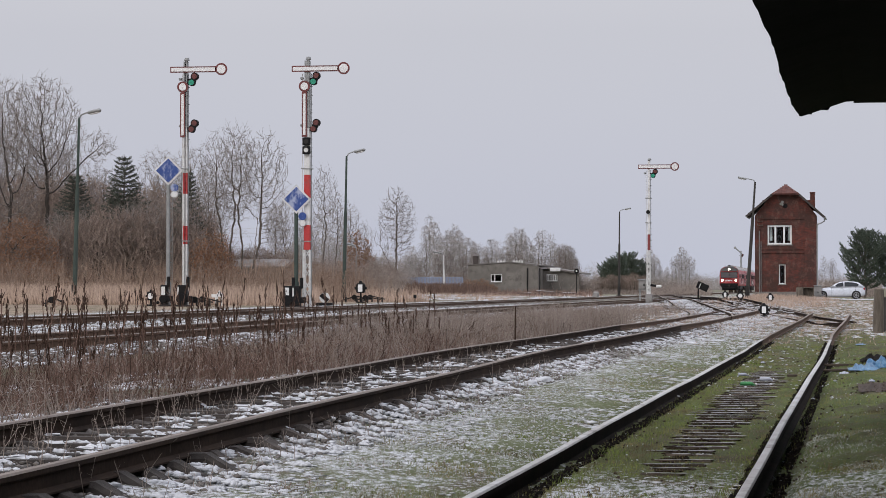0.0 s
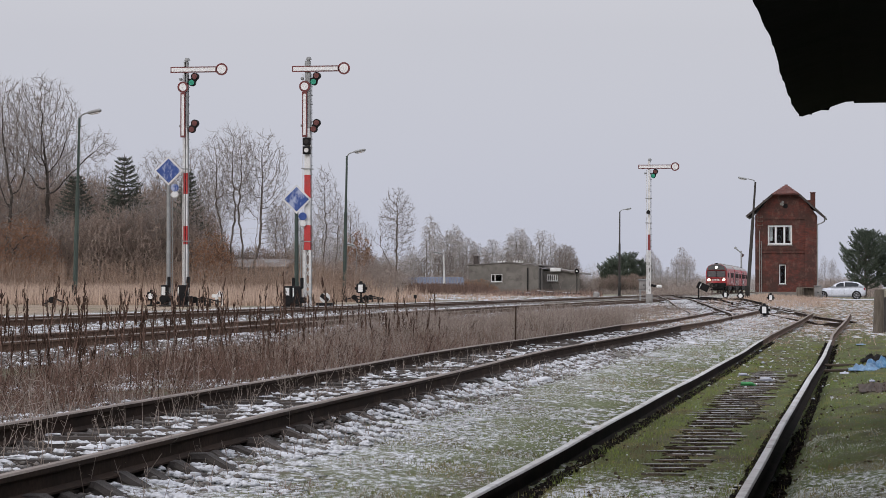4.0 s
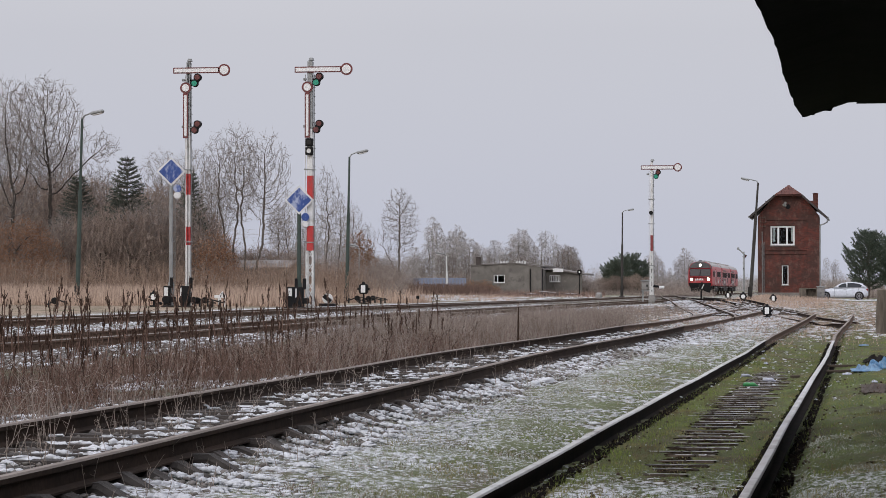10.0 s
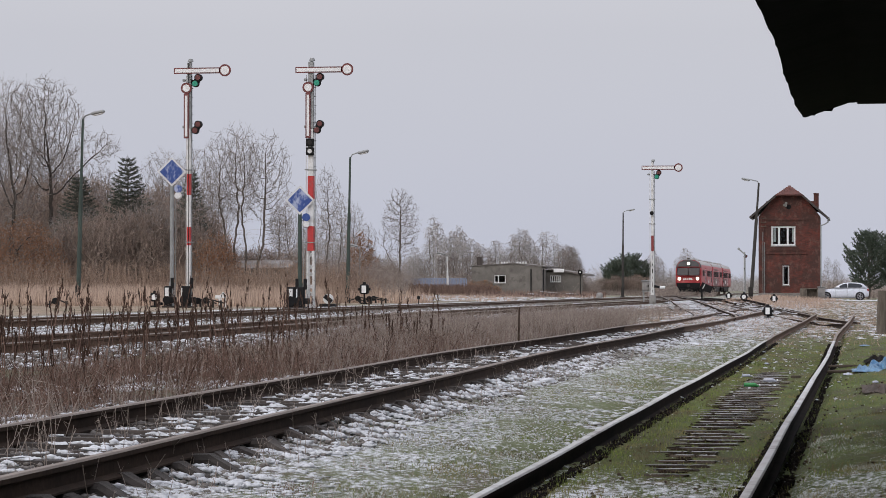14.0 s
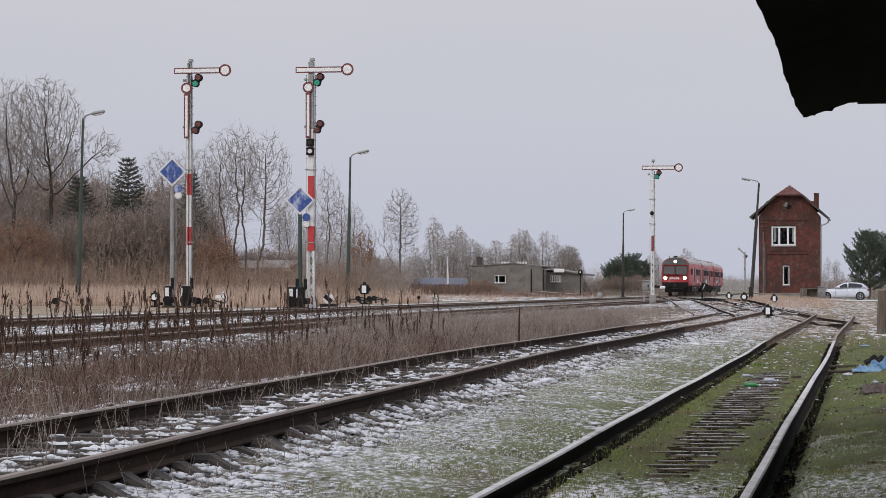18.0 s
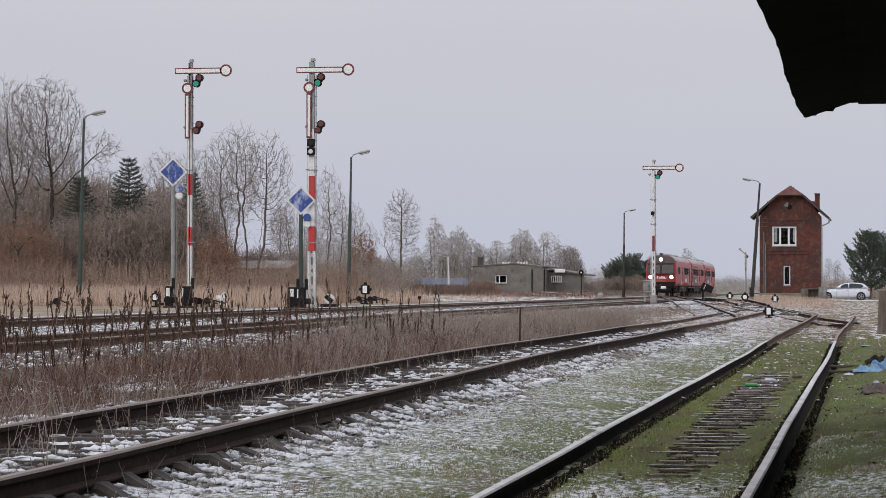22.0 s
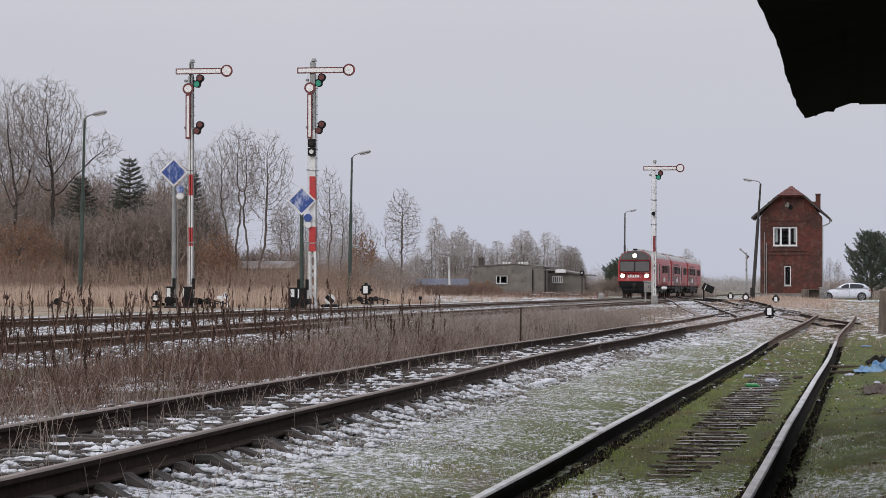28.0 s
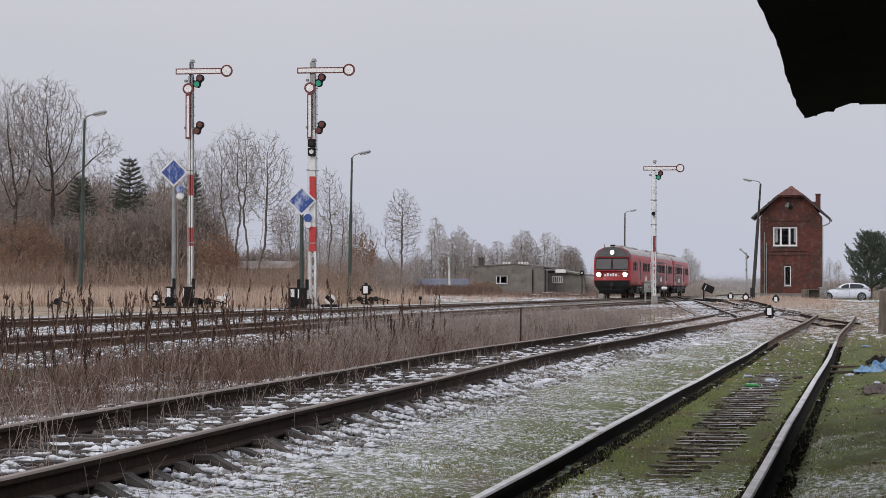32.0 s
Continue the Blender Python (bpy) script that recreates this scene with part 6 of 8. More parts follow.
for px, y, s in ((170, 158, 0.62), (390, 162, 0.62), (510, 168, 0.55)):
    plant(OAKS[1][0], USED, set_at(px, y), y, s, rr.uniform(0, 360), "bare tree in the wood behind the straw grass")
# slender sinuous stems between the two tall signals
SLIM = [bare_tree(21, [[(0, 0, 0), (0.12, 0, 2.2), (-0.1, 0.1, 4.2), (-0.45, 0, 6.2)]], [((-0.4, 0, 6.7), (1.15, 1.0, 2.7), 900)], "slender bare tree with rising pale twigs", limb=M_BARK, twig=M_TWIGLIT, reach=2.4, rise=0.20, tip=0.007, twig_r=0.0065, thick=0.022, kill=0.24, wander=0.11, twigs=2),
        bare_tree(22, [[(0, 0, 0), (-0.15, 0, 2.4), (0.15, 0, 4.6), (0.05, 0.1, 6.6)]], [((0.0, 0, 6.9), (1.2, 1.0, 2.7), 950)], "slender sinuous bare tree between the signals", limb=M_BARK, twig=M_TWIGLIT, reach=2.4, rise=0.20, tip=0.007, twig_r=0.0065, thick=0.022, kill=0.24, wander=0.11, twigs=2),
        bare_tree(23, [[(0, 0, 0), (0.3, 0, 2.8), (0.45, 0, 5.0)], [(0.25, 0, 0), (0.15, 0, 1.6), (0.5, 0.1, 3.2), (0.7, 0, 6.0)]], [((0.75, 0, 6.8), (1.5, 1.2, 2.7), 1300), ((1.5, 0, 4.0), (0.9, 0.8, 1.2), 220)], "twin-stemmed bare tree with a wide open crown", limb=M_BARK, twig=M_TWIGLIT, reach=2.6, rise=0.18, tip=0.007, twig_r=0.0065, thick=0.022, kill=0.24, wander=0.11, twigs=2)]
for k, px, y, s, turn, tall in ((0, 402, 136.0, 1.0, 0, 1.0), (1, 420, 136.6, 1.0, 20, 1.02), (1, 436, 135.2, 0.94, 200, 1.06), (2, 452, 135.6, 1.0, 0, 0.98), (0, 372, 146, 0.85, 160, 1.0), (0, 500, 150, 0.8, 90, 0.8),
                                (1, 583, 178, 0.98, 40, 1.0), (0, 603, 190, 0.85, 250, 1.0), (1, 630, 196, 0.85, 80, 0.9), (2, 560, 186, 0.8, 140, 0.8), (1, 655, 205, 0.7, 10, 0.9), (2, 175, 147, 0.92, 30, 0.9), (0, 310, 150, 0.85, 30, 1.0),
                                (2, 208, 135.5, 0.62, 50, 0.9), (1, 246, 135, 0.66, 120, 0.9), (0, 262, 136.5, 0.72, 220, 0.9), (2, 284, 135.2, 0.66, 310, 0.9), (1, 160, 135.6, 0.62, 75, 0.9), (0, 330, 135, 0.68, 15, 0.95), (2, 128, 134.6, 0.6, 190, 0.9), (1, 356, 136, 0.7, 260, 0.9)):
    plant(SLIM[k], USED, set_at(px, y), y, s, turn, tall=tall)
POPLAR = bare_tree(41, [[(0, 0, 0), (0, 0, 3.0), (0.05, 0, 7.6)], [(-0.1, 0, 1.7), (-0.9, 0, 3.2), (-1.6, 0.1, 4.6)]], [((0.05, 0, 6.3), (1.8, 1.6, 3.3), 1700), ((-1.7, 0, 5.0), (0.4, 0.4, 1.0), 50)], "lone bare tree with rising branches", limb=M_BARK, reach=2.4, rise=0.34, tip=0.0085, thick=0.03, twig_len=0.4, wander=0.07, kill=0.26)
plant(POPLAR, USED, set_at(711, 222), 222, 1.0, 0)
# pale birches of the far belt, haze put into their twig colour
BIRCH = [bare_tree(31 + k, [[(0, 0, 0), (0.1, 0, 2.5), (-0.1, 0, h * 0.8)]], [((0, 0, h * 0.64), (w, w, h * 0.36), n), ((0.1, 0.1, h * 0.4), (w * 1.1, w, h * 0.2), n // 4)], "pale birch in the far belt, its twigs coloured with haze", "trees of the far belt", M_BIRCH, M_FARTWIG, 0.34, 2.6, 0.34, 0.013, 2.2, 0.08, 0.035, 4, 0.75, 0.015, 0.75)
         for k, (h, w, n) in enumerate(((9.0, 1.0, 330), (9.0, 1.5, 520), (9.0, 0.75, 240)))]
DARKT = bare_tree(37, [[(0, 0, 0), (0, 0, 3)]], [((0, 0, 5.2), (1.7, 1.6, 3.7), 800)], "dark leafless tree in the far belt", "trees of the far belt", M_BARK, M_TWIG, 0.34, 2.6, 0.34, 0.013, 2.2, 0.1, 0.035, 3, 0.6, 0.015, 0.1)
for i, (px, top, k) in enumerate(((738, 428, 0), (750, 440, 1), (764, 392, 2), (770, 372, 2), (778, 384, 0), (790, 425, 1), (800, 404, 1), (812, 392, 1), (822, 400, 0), (834, 414, 1), (846, 420, 0), (858, 426, 1), (868, 436, 0), (880, 416, 0), (888, 420, 2), (900, 432, 1),
                                  (914, 410, 0), (922, 398, 1), (932, 396, 0), (940, 412, 1), (952, 428, 0), (963, 402, 2), (969, 399, 2), (984, 406, 2), (992, 424, 0), (1004, 426, 1), (1014, 428, 0), (1022, 440, 1), (1034, 464, 0), (727, 446, 1), (690, 446, 1), (672, 452, 0), (618, 420, 1), (598, 425, 0))):
    y = rr.uniform(286, 318)
    wide = rr.uniform(0.8, 1.35)
    plant(BIRCH[k], USED, set_at(px, y), y, (516 - top) * y / 4500 / 8.9 * wide, rr.uniform(0, 360), tall=1 / wide)
for px, top, y, k in ((566, 392, 196, 0), (580, 350, 205, 2), (592, 400, 210, 1), (610, 372, 212, 2), (628, 404, 208, 1), (660, 430, 214, 0), (672, 440, 220, 1), (690, 436, 228, 0), (700, 446, 232, 1), (735, 440, 236, 1), (545, 400, 200, 0), (528, 410, 198, 1)):
    plant(BIRCH[k], USED, set_at(px, y), y, (516 - top) * y / 4500 / 8.9, rr.uniform(0, 360), "pale bare tree behind the green lamp post")
for px, top in ((745, 450), (785, 444), (806, 440), (830, 442), (850, 440), (872, 446), (896, 448), (908, 442), (928, 440), (948, 446), (975, 446), (999, 432), (1010, 428), (1018, 430), (1028, 452), (760, 452)):
    y = rr.uniform(276, 286)
    plant(DARKT, USED, set_at(px, y), y, (516 - top) * y / 4500 / 8.9, rr.uniform(0, 360))
# small trees round the far end of the yard
for px, top, y, k in ((1060, 478, 345, 0), (1140, 470, 345, 0), (1152, 446, 332, 1), (1160, 434, 330, 0), (1168, 446, 338, 1), (1178, 462, 334, 0), (1190, 466, 330, 0), (1206, 448, 344, 1), (1216, 430, 350, 0), (1223, 436, 340, 2), (1230, 448, 346, 1), (1243, 478, 360, 0), (1258, 490, 360, 0)):
    plant(BIRCH[k], USED, set_at(px, y), y, (516 - top) * y / 4500 / 8.9, rr.uniform(0, 360), "small pale tree beyond the yard")
for px, top, y in ((1470, 448, 275), (1478, 456, 272), (1486, 452, 280), (1462, 470, 285), (1494, 470, 284)):
    plant(SLIM[0], USED, set_at(px, y), y, (516 - top) * y / 4500 / 8.9, rr.uniform(0, 360), "small bare grey tree beside the lane")
SPRUCE = needle_tree("spruce_tree", 51, 8.4, 2.5, "dark green spruce among bare trees", "spruce", "conifers")
for px, top, y, w in ((229, 262, 138.5, 1.1), (142, 296, 138, 1.25), (343, 290, 139, 0.9), (196, 350, 143, 1.2), (266, 345, 143, 1.2), (110, 370, 147, 1.2)):
    plant(SPRUCE, USED, set_at(px, y), y, (521 - top) * y / 4500 / 8.4 * 1.03 * w, rr.uniform(0, 360), tall=1 / w)
PINE = needle_tree("pine_tree", 52, 6.2, 2.9, "bushy dark green pine beside the parked car", "pine", "conifers")
plant(PINE, USED, set_at(1541, 250), 250, 1.0, 20)
plant(PINE, USED, set_at(1592, 252), 252, 0.95, 120)
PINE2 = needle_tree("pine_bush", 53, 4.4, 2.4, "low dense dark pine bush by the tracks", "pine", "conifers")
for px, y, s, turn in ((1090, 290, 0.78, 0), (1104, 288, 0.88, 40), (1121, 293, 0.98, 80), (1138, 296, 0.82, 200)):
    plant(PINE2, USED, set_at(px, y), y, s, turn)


# ---------------------------------------------------------------- thickets and leafy scrub
def thicket(name, label, boxes, material, seed, thick=0.012):
    """Dense upright twigs. boxes: (px from, px to, y from, y to, height, count)."""
    rg = np.random.default_rng(seed)
    V = []
    for pa, pb, ya, yb, h, n in boxes:
        y = rg.uniform(ya, yb, n)
        px = rg.uniform(pa, pb, n)
        x = np.array([set_at(a, b) for a, b in zip(px, y)])
        z = ground_z(x, y)
        lump = np.array([0.65 + 0.7 * noise.noise(Vector((a * 0.035, b * 0.08, seed))) for a, b in zip(px, y)])
        hh = h * np.clip(lump, 0.25, 1.25) * rg.uniform(0.45, 1.1, n)
        p = np.stack([x, y, z], -1)
        mid = p + np.stack([rg.normal(0, 0.22, n) * hh, rg.normal(0, 0.22, n) * hh, 0.5 * hh], -1)
        q = mid + np.stack([rg.normal(0, 0.28, n) * hh, rg.normal(0, 0.28, n) * hh, 0.42 * hh], -1)
        V += [stalks(p, mid, np.full(n, thick * 1.5), np.full(n, thick)), stalks(mid, q, np.full(n, thick), np.full(n, thick * 0.4))]
        for k in range(5):
            f = rg.uniform(0.1, 1.0, (n, 1))
            b0 = mid + (q - mid) * f if k > 1 else p + (mid - p) * f
            tip = b0 + np.stack([rg.normal(0, 0.2, n) * hh, rg.normal(0, 0.2, n) * hh, rg.uniform(-0.05, 0.26, n) * hh], -1)
            V.append(stalks(b0, tip, np.full(n, thick * 0.6), np.full(n, thick * 0.3)))
    return tri_mesh(name, np.concatenate(V), 6, STALK_F, material, None, label, "undergrowth", "stuff")


thicket("thicket", "dense grey-brown leafless undergrowth below the trees",
        [(-30, 130, 139, 154, 4.2, 2600), (110, 350, 137, 146, 5.0, 3600), (330, 560, 143.5, 153, 3.6, 2200), (330, 560, 133.5, 137.8, 1.8, 900), (540, 720, 170, 215, 3.4, 2800), (690, 1060, 266, 284, 3.0, 3600), (1040, 1260, 305, 340, 2.3, 2200), (1056, 1270, 268, 300, 1.0, 1700),
         (1440, 1568, 262, 290, 2.6, 1200)], M_BRUSH, 61, 0.010)
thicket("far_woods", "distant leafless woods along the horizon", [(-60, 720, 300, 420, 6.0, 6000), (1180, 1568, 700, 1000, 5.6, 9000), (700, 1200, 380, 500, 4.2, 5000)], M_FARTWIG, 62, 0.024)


def dense_shrub():
    t = thing("bare_shrub", label="dense dark leafless shrub below the trees", category="bush", group="dark shrubs")
    rg = np.random.default_rng(64)
    stems = [[(rg.normal(0, 0.5), rg.normal(0, 0.4), 0), (rg.normal(0, 0.8), rg.normal(0, 0.6), 0.9)] for _ in range(9)]
    g = colony(64, stems, [((0, 0, 1.9), (1.9, 1.4, 1.8), 1900)], 0.2, 1.6, 0.2, 0.009, 2.3, 0.03, 0.25)
    branching(t, 64, g, M_OAKBARK, M_DARKTWIG, 0.025, 3, 0.42, 0.010)
    return t


SHRUB = dense_shrub()
for px, y, s in ((118, 137.5, 1.0), (140, 139, 1.3), (165, 137, 1.15), (190, 140, 1.45), (212, 136.5, 1.2), (238, 140.5, 1.6), (262, 137, 1.3), (288, 140, 1.55), (312, 136.5, 1.2), (334, 138.5, 1.4), (352, 136.5, 1.0), (372, 139, 1.0), (100, 140, 1.1), (60, 141, 1.3), (30, 142, 1.3), (160, 144, 1.5), (215, 145, 1.5), (270, 145, 1.75), (320, 145, 1.6), (2, 143, 1.5), (85, 145, 1.7), (130, 146, 1.8), (50, 147, 2.0), (100, 150, 2.1), (170, 150, 2.0), (10, 149, 2.1), (290, 150, 1.9), (240, 150, 1.8), (120, 135.6, 1.15), (150, 136, 1.3), (182, 135.4, 1.25), (216, 136, 1.4), (250, 135.4, 1.3), (280, 136, 1.4), (308, 135.4, 1.2), (335, 136, 1.15), (435, 141.5, 0.8), (465, 142, 0.85), (505, 143, 0.8),
                 (400, 142, 0.75), (425, 144, 0.7), (490, 142, 0.62), (525, 141, 0.7), (548, 142, 0.66), (1072, 286, 0.55), (1092, 285, 0.62), (1112, 286, 0.6), (1130, 285, 0.66), (1150, 288, 0.6), (575, 190, 0.7), (606, 196, 0.75), (648, 198, 0.95), (690, 205, 0.7)):
    plant(SHRUB, USED, set_at(px, y), y, s, rr.uniform(0, 360))


def leafy_tree(name, label, seed, stems, clouds, leaves, group):
    """Branches that keep their dry russet leaves."""
    rg = np.random.default_rng(seed)
    t = thing(name, label=label, category="bush", group=group)
    tips = branching(t, seed, colony(seed, stems, clouds, 0.24, 2.4, 0.26, 0.009, 2.3, -0.02), M_OAKBARK, M_TWIG, 0.025, 1, 0.3, 0.007)
    k = rg.integers(0, len(tips), leaves)
    c = tips[k] + rg.normal(0, 0.13, (leaves, 3))
    d = rg.normal(0, 1, (leaves, 3)) + np.array([0, 0, -0.5])
    d /= np.linalg.norm(d, axis=1, keepdims=True)
    tri_mesh("foliage", stalks(c, c + d * rg.uniform(0.05, 0.12, (leaves, 1)), np.full(leaves, 0.026), np.full(leaves, 0.006)), 6, STALK_F, M_RUSSET, t, "dry russet leaves")
    return t


def leafy_bush(seed):
    return leafy_tree("russet_bush", "scrubby bush with dry russet leaves", seed, [[(0, 0, 0), (0.1, 0, 0.8)], [(0.2, 0.1, 0), (-0.4, 0.1, 0.9)]], [((0, 0, 1.5), (1.3, 1.1, 1.3), 420)], 1700, "russet bushes")


RUSSET = leafy_tree("russet_tree", "young oak holding its dry russet leaves", 71, [[(0, 0, 0), (0.1, 0, 1.5), (0.3, 0, 3.0)], [(1.6, 0.3, 0), (1.5, 0.2, 1.6)]],
                    [((1.1, 0, 2.2), (1.9, 1.5, 1.9), 900), ((2.4, 0, 1.6), (0.9, 0.8, 1.1), 220), ((0.5, 0, 3.6), (1.5, 1.2, 1.0), 260)], 5200, "russet trees")
plant(RUSSET, USED, set_at(26, 133), 133, 1.0, 0)
BUSH = leafy_bush(72)
for px, y, s, tall in ((382, 133, 1.0, 1.35), (398, 134, 0.9, 1.2), (5, 134, 0.9, 1.2), (430, 135, 0.6, 1.0), (840, 250, 0.75, 0.7), (862, 252, 0.8, 0.7), (641, 186, 1.1, 1.6), (880, 254, 0.6, 0.6), (112, 134, 0.7, 0.9)):
    plant(BUSH, USED, set_at(px, y), y, s, rr.uniform(0, 360), tall=tall)


# ---------------------------------------------------------------- low buildings and fence behind the tracks
def low_barrack():
    Y = 262.0
    x0, x1 = set_at(838, Y), set_at(962, Y)
    zb = gz(-35, Y) - 0.1
    b = thing("low_barrack", (0, 0, 0), 0, "low grey rendered barrack with shallow roof", "building")
    wl, wr, wb, wt_ = set_at(878, Y), set_at(898, Y), 1.95, 2.78
    za, zm, zc = 3.66, 3.94, 3.62
    bm = B()
    wall_with_holes(bm, x0, x1, zb, 3.35, Y, Y + 0.3, [(wl, wr, wb, wt_)])
    part("front_wall", bm, M_PLASTER, b, "grey stained rendered wall")
    bm = B()
    mid = set_at(912, Y)
    prism(bm, [(x0, Y + 0.002, 3.35), (x1, Y + 0.002, 3.35), (x1, Y + 0.002, zc - 0.02), (mid, Y + 0.002, zm - 0.02), (x0, Y + 0.002, za - 0.02)], (0, 0.28, 0))
    part("gable", bm, M_PLASTER, b)
    framed_window(b, wl, wr, wb, wt_, Y + 0.05, [(wl * 0.65 + wr * 0.35)], "small dark window with pale frame")
    bm = B()
    box(bm, (x1 - 0.15, Y + 6.2, (zb + 3.35) / 2), (0.3, 11.8, 3.35 - zb))
    part("side_wall", bm, M_PLASTER, b)
    bm = B()
    box(bm, (x0 + 0.15, Y + 6.2, (zb + 3.35) / 2), (0.3, 11.8, 3.35 - zb))
    part("side_wall", bm, M_PLASTER, b)
    bm = B()
    box(bm, ((x0 + x1) / 2, Y + 11.95, (zb + 3.35) / 2), (x1 - x0 - 0.62, 0.3, 3.35 - zb))
    part("back_wall", bm, M_PLASTER, b)
    for xa, z0, xb, z1 in ((x0 - 0.2, za, mid, zm), (mid, zm, x1 + 0.2, zc)):
        bm = B()
        prism(bm, [(xa, Y - 0.08, z0), (xb, Y - 0.08, z1), (xb, Y - 0.08, z1 + 0.10), (xa, Y - 0.08, z0 + 0.10)], (0, 12.6, 0))
        part("roof_slope", bm, M_FELTDARK, b, "dark weathered roofing felt")
    bm = B()
    box(bm, (set_at(848, Y), Y + 1.5, 4.1), (0.5, 0.5, 1.15), None, 0.02)
    part("chimney", bm, M_ROOFDARK, b)
    for i, px in enumerate((884, 889, 894, 912, 917, 922, 927)):
        bm = B()
        x = set_at(px, Y)
        box(bm, (x, Y + 3, 4.08), (0.18, 0.18, 0.26), None, 0.03)
        part("roof_vent", bm, M_WHITE, b)
    for px in (943, 965):
        bm = B()
        x = set_at(px, Y)
        tube(bm, [(x, Y - 0.1, zb), (x, Y - 0.1, 3.4)], 0.06, 6)
        part("downpipe", bm, M_BLACK, b)
    return b


def annex():
    Y = 266.0
    x0, x1 = set_at(964, Y), set_at(1034, Y)
    zb = gz(-30, Y) - 0.1
    b = thing("grey_annex", (0, 0, 0), 0, "grey annex with sloping roof and bright white window bars", "building")
    wl, wr = set_at(977, Y), set_at(996, Y)
    bm = B()
    wall_with_holes(bm, x0, x1, zb, 3.1, Y, Y + 0.3, [(wl, wr, 2.05, 2.75)])
    part("front_wall", bm, M_PLASTER, b)
    bm = B()
    prism(bm, [(x0 - 0.2, Y - 0.3, 3.55), (x1 + 0.3, Y - 0.3, 2.75), (x1 + 0.3, Y - 0.3, 2.9), (x0 - 0.2, Y - 0.3, 3.7)], (0, 10, 0))
    part("roof_slope", bm, M_FELTGREY, b)
    framed_window(b, wl, wr, 2.05, 2.75, Y - 0.02, [wl + (wr - wl) * k / 5 for k in range(1, 5)], "white barred window")
    bm = B()
    xa, xb = set_at(984, Y), set_at(1002, Y)
    box(bm, ((xa + xb) / 2, Y - 0.5, 3.25), (xb - xa, 0.3, 0.36), None, 0.03)
    part("canopy", bm, M_CLEANWHITE, b, "white canopy box")
    return b


low_barrack()
annex()


def blue_fence():
    Y = 236.0
    f = thing("blue_fence", (0, 0, 0), 0, "faded blue slatted fence before the scrub", "fence")
    xa, xb = set_at(716, Y), set_at(828, Y)
    n = 44
    me = None
    for i in range(n):
        x = xa + (xb - xa) * i / (n - 1)
        if me is None:
            bm = B()
            box(bm, (0, 0, 0.62), (0.105, 0.03, 1.1), None, 0.008)
            ob = part("slat", bm, M_FENCEBLUE, f)
            me = ob.data
        else:
            ob = new("slat", me)
            ob.parent = f
        ob.matrix_basis = pose(x, Y, gz(x, Y) + 0.3 + (0.05 if i % 3 else 0.0))
    for z in (0.55, 1.2):
        bm = B()
        box(bm, ((xa + xb) / 2, Y + 0.05, gz(xa, Y) + 0.3 + z), (xb - xa, 0.05, 0.08))
        part("fence_rail", bm, M_FENCEBLUE, f)
    for i in range(6):
        bm = B()
        x = xa + (xb - xa) * i / 5
        box(bm, (x, Y + 0.1, gz(x, Y) + 0.75), (0.1, 0.1, 1.5))
        part("post", bm, M_FENCEBLUE, f)
    return f


def far_shed():
    Y = 138.6
    x0, x1 = set_at(372, Y), set_at(508, Y)
    zb = gz(x0, Y) - 0.1
    b = thing("far_shed", (0, 0, 0), 0, "low shed with pale snow-dusted roof behind the trees", "shed")
    bm = B()
    box(bm, ((x0 + x1) / 2, Y + 2, (zb + 2.42) / 2), (x1 - x0, 4.0, 2.42 - zb))
    part("shed_body", bm, M_PLASTER, b)
    for sy, ya, yb in ((1, -0.3, 2.0), (-1, 2.0, 4.3)):
        bm = B()
        za, zc = (2.42, 2.85) if sy > 0 else (2.85, 2.42)
        prism(bm, [(x0 - 0.3, Y + ya, za), (x0 - 0.3, Y + yb, zc), (x0 - 0.3, Y + yb, zc + 0.1), (x0 - 0.3, Y + ya, za + 0.1)], (x1 - x0 + 0.6, 0, 0))
        part("roof_slope", bm, M_FELTGREY, b, "grey felt with thin snow on the shed roof")
    for k in range(5):
        bm = B()
        x = x0 + (x1 - x0) * (k + 0.5) / 5
        box(bm, (x, Y - 0.02, 1.6), (0.5, 0.06, 0.6), None, 0.01)
        part("window", bm, M_PANE, b)
    return b


far_shed()
blue_fence()


def crossing_road():
    bm = B()
    xs = np.linspace(-4.2, 40, 24)
    ring = lambda x: [(x, 208 + 0.3 * math.sin(x), gz(x, 208) + 0.012), (x, 215, gz(x, 215) + 0.02), (x, 222, gz(x, 222) + 0.012), (x, 222, gz(x, 222) - 0.1), (x, 208 + 0.3 * math.sin(x), gz(x, 208) - 0.1)]
    loft(bm, [ring(float(x)) for x in xs])
    ob = finish("gravel_road", bm, M_GRAVEL)
    return tagged(ob, "pale gravel lane at the signal box with snowy edge", "road", "", "structure")


crossing_road()
x, y = RNG.uniform(-3.6, 4.0, 1500), RNG.uniform(204.5, 208.2, 1500)
xl = set_at(796, 234)
street_lamp((xl, 234, gz(xl, 234)), "pale concrete lamp post with bent top", 3.6, -0.7, 1, M_WHITE, -0.1, 0.09)
xl = set_at(640, 175)
street_lamp((xl, 175, gz(xl, 175)), "small pale lamp post in the scrub", 3.4, -0.4, 1, M_CONCRETE, 0, 0.06)


XS, YS = x, y


# far semaphore down the line
FS = semaphore((set_at(1321, 455), 455, 0.7), "distant semaphore signal with raised arm down the line", 7.2, 2.4, [(2.4, 3.2, True), (3.2, 7.2, False)], False, -8.0, False, False, 0.26)
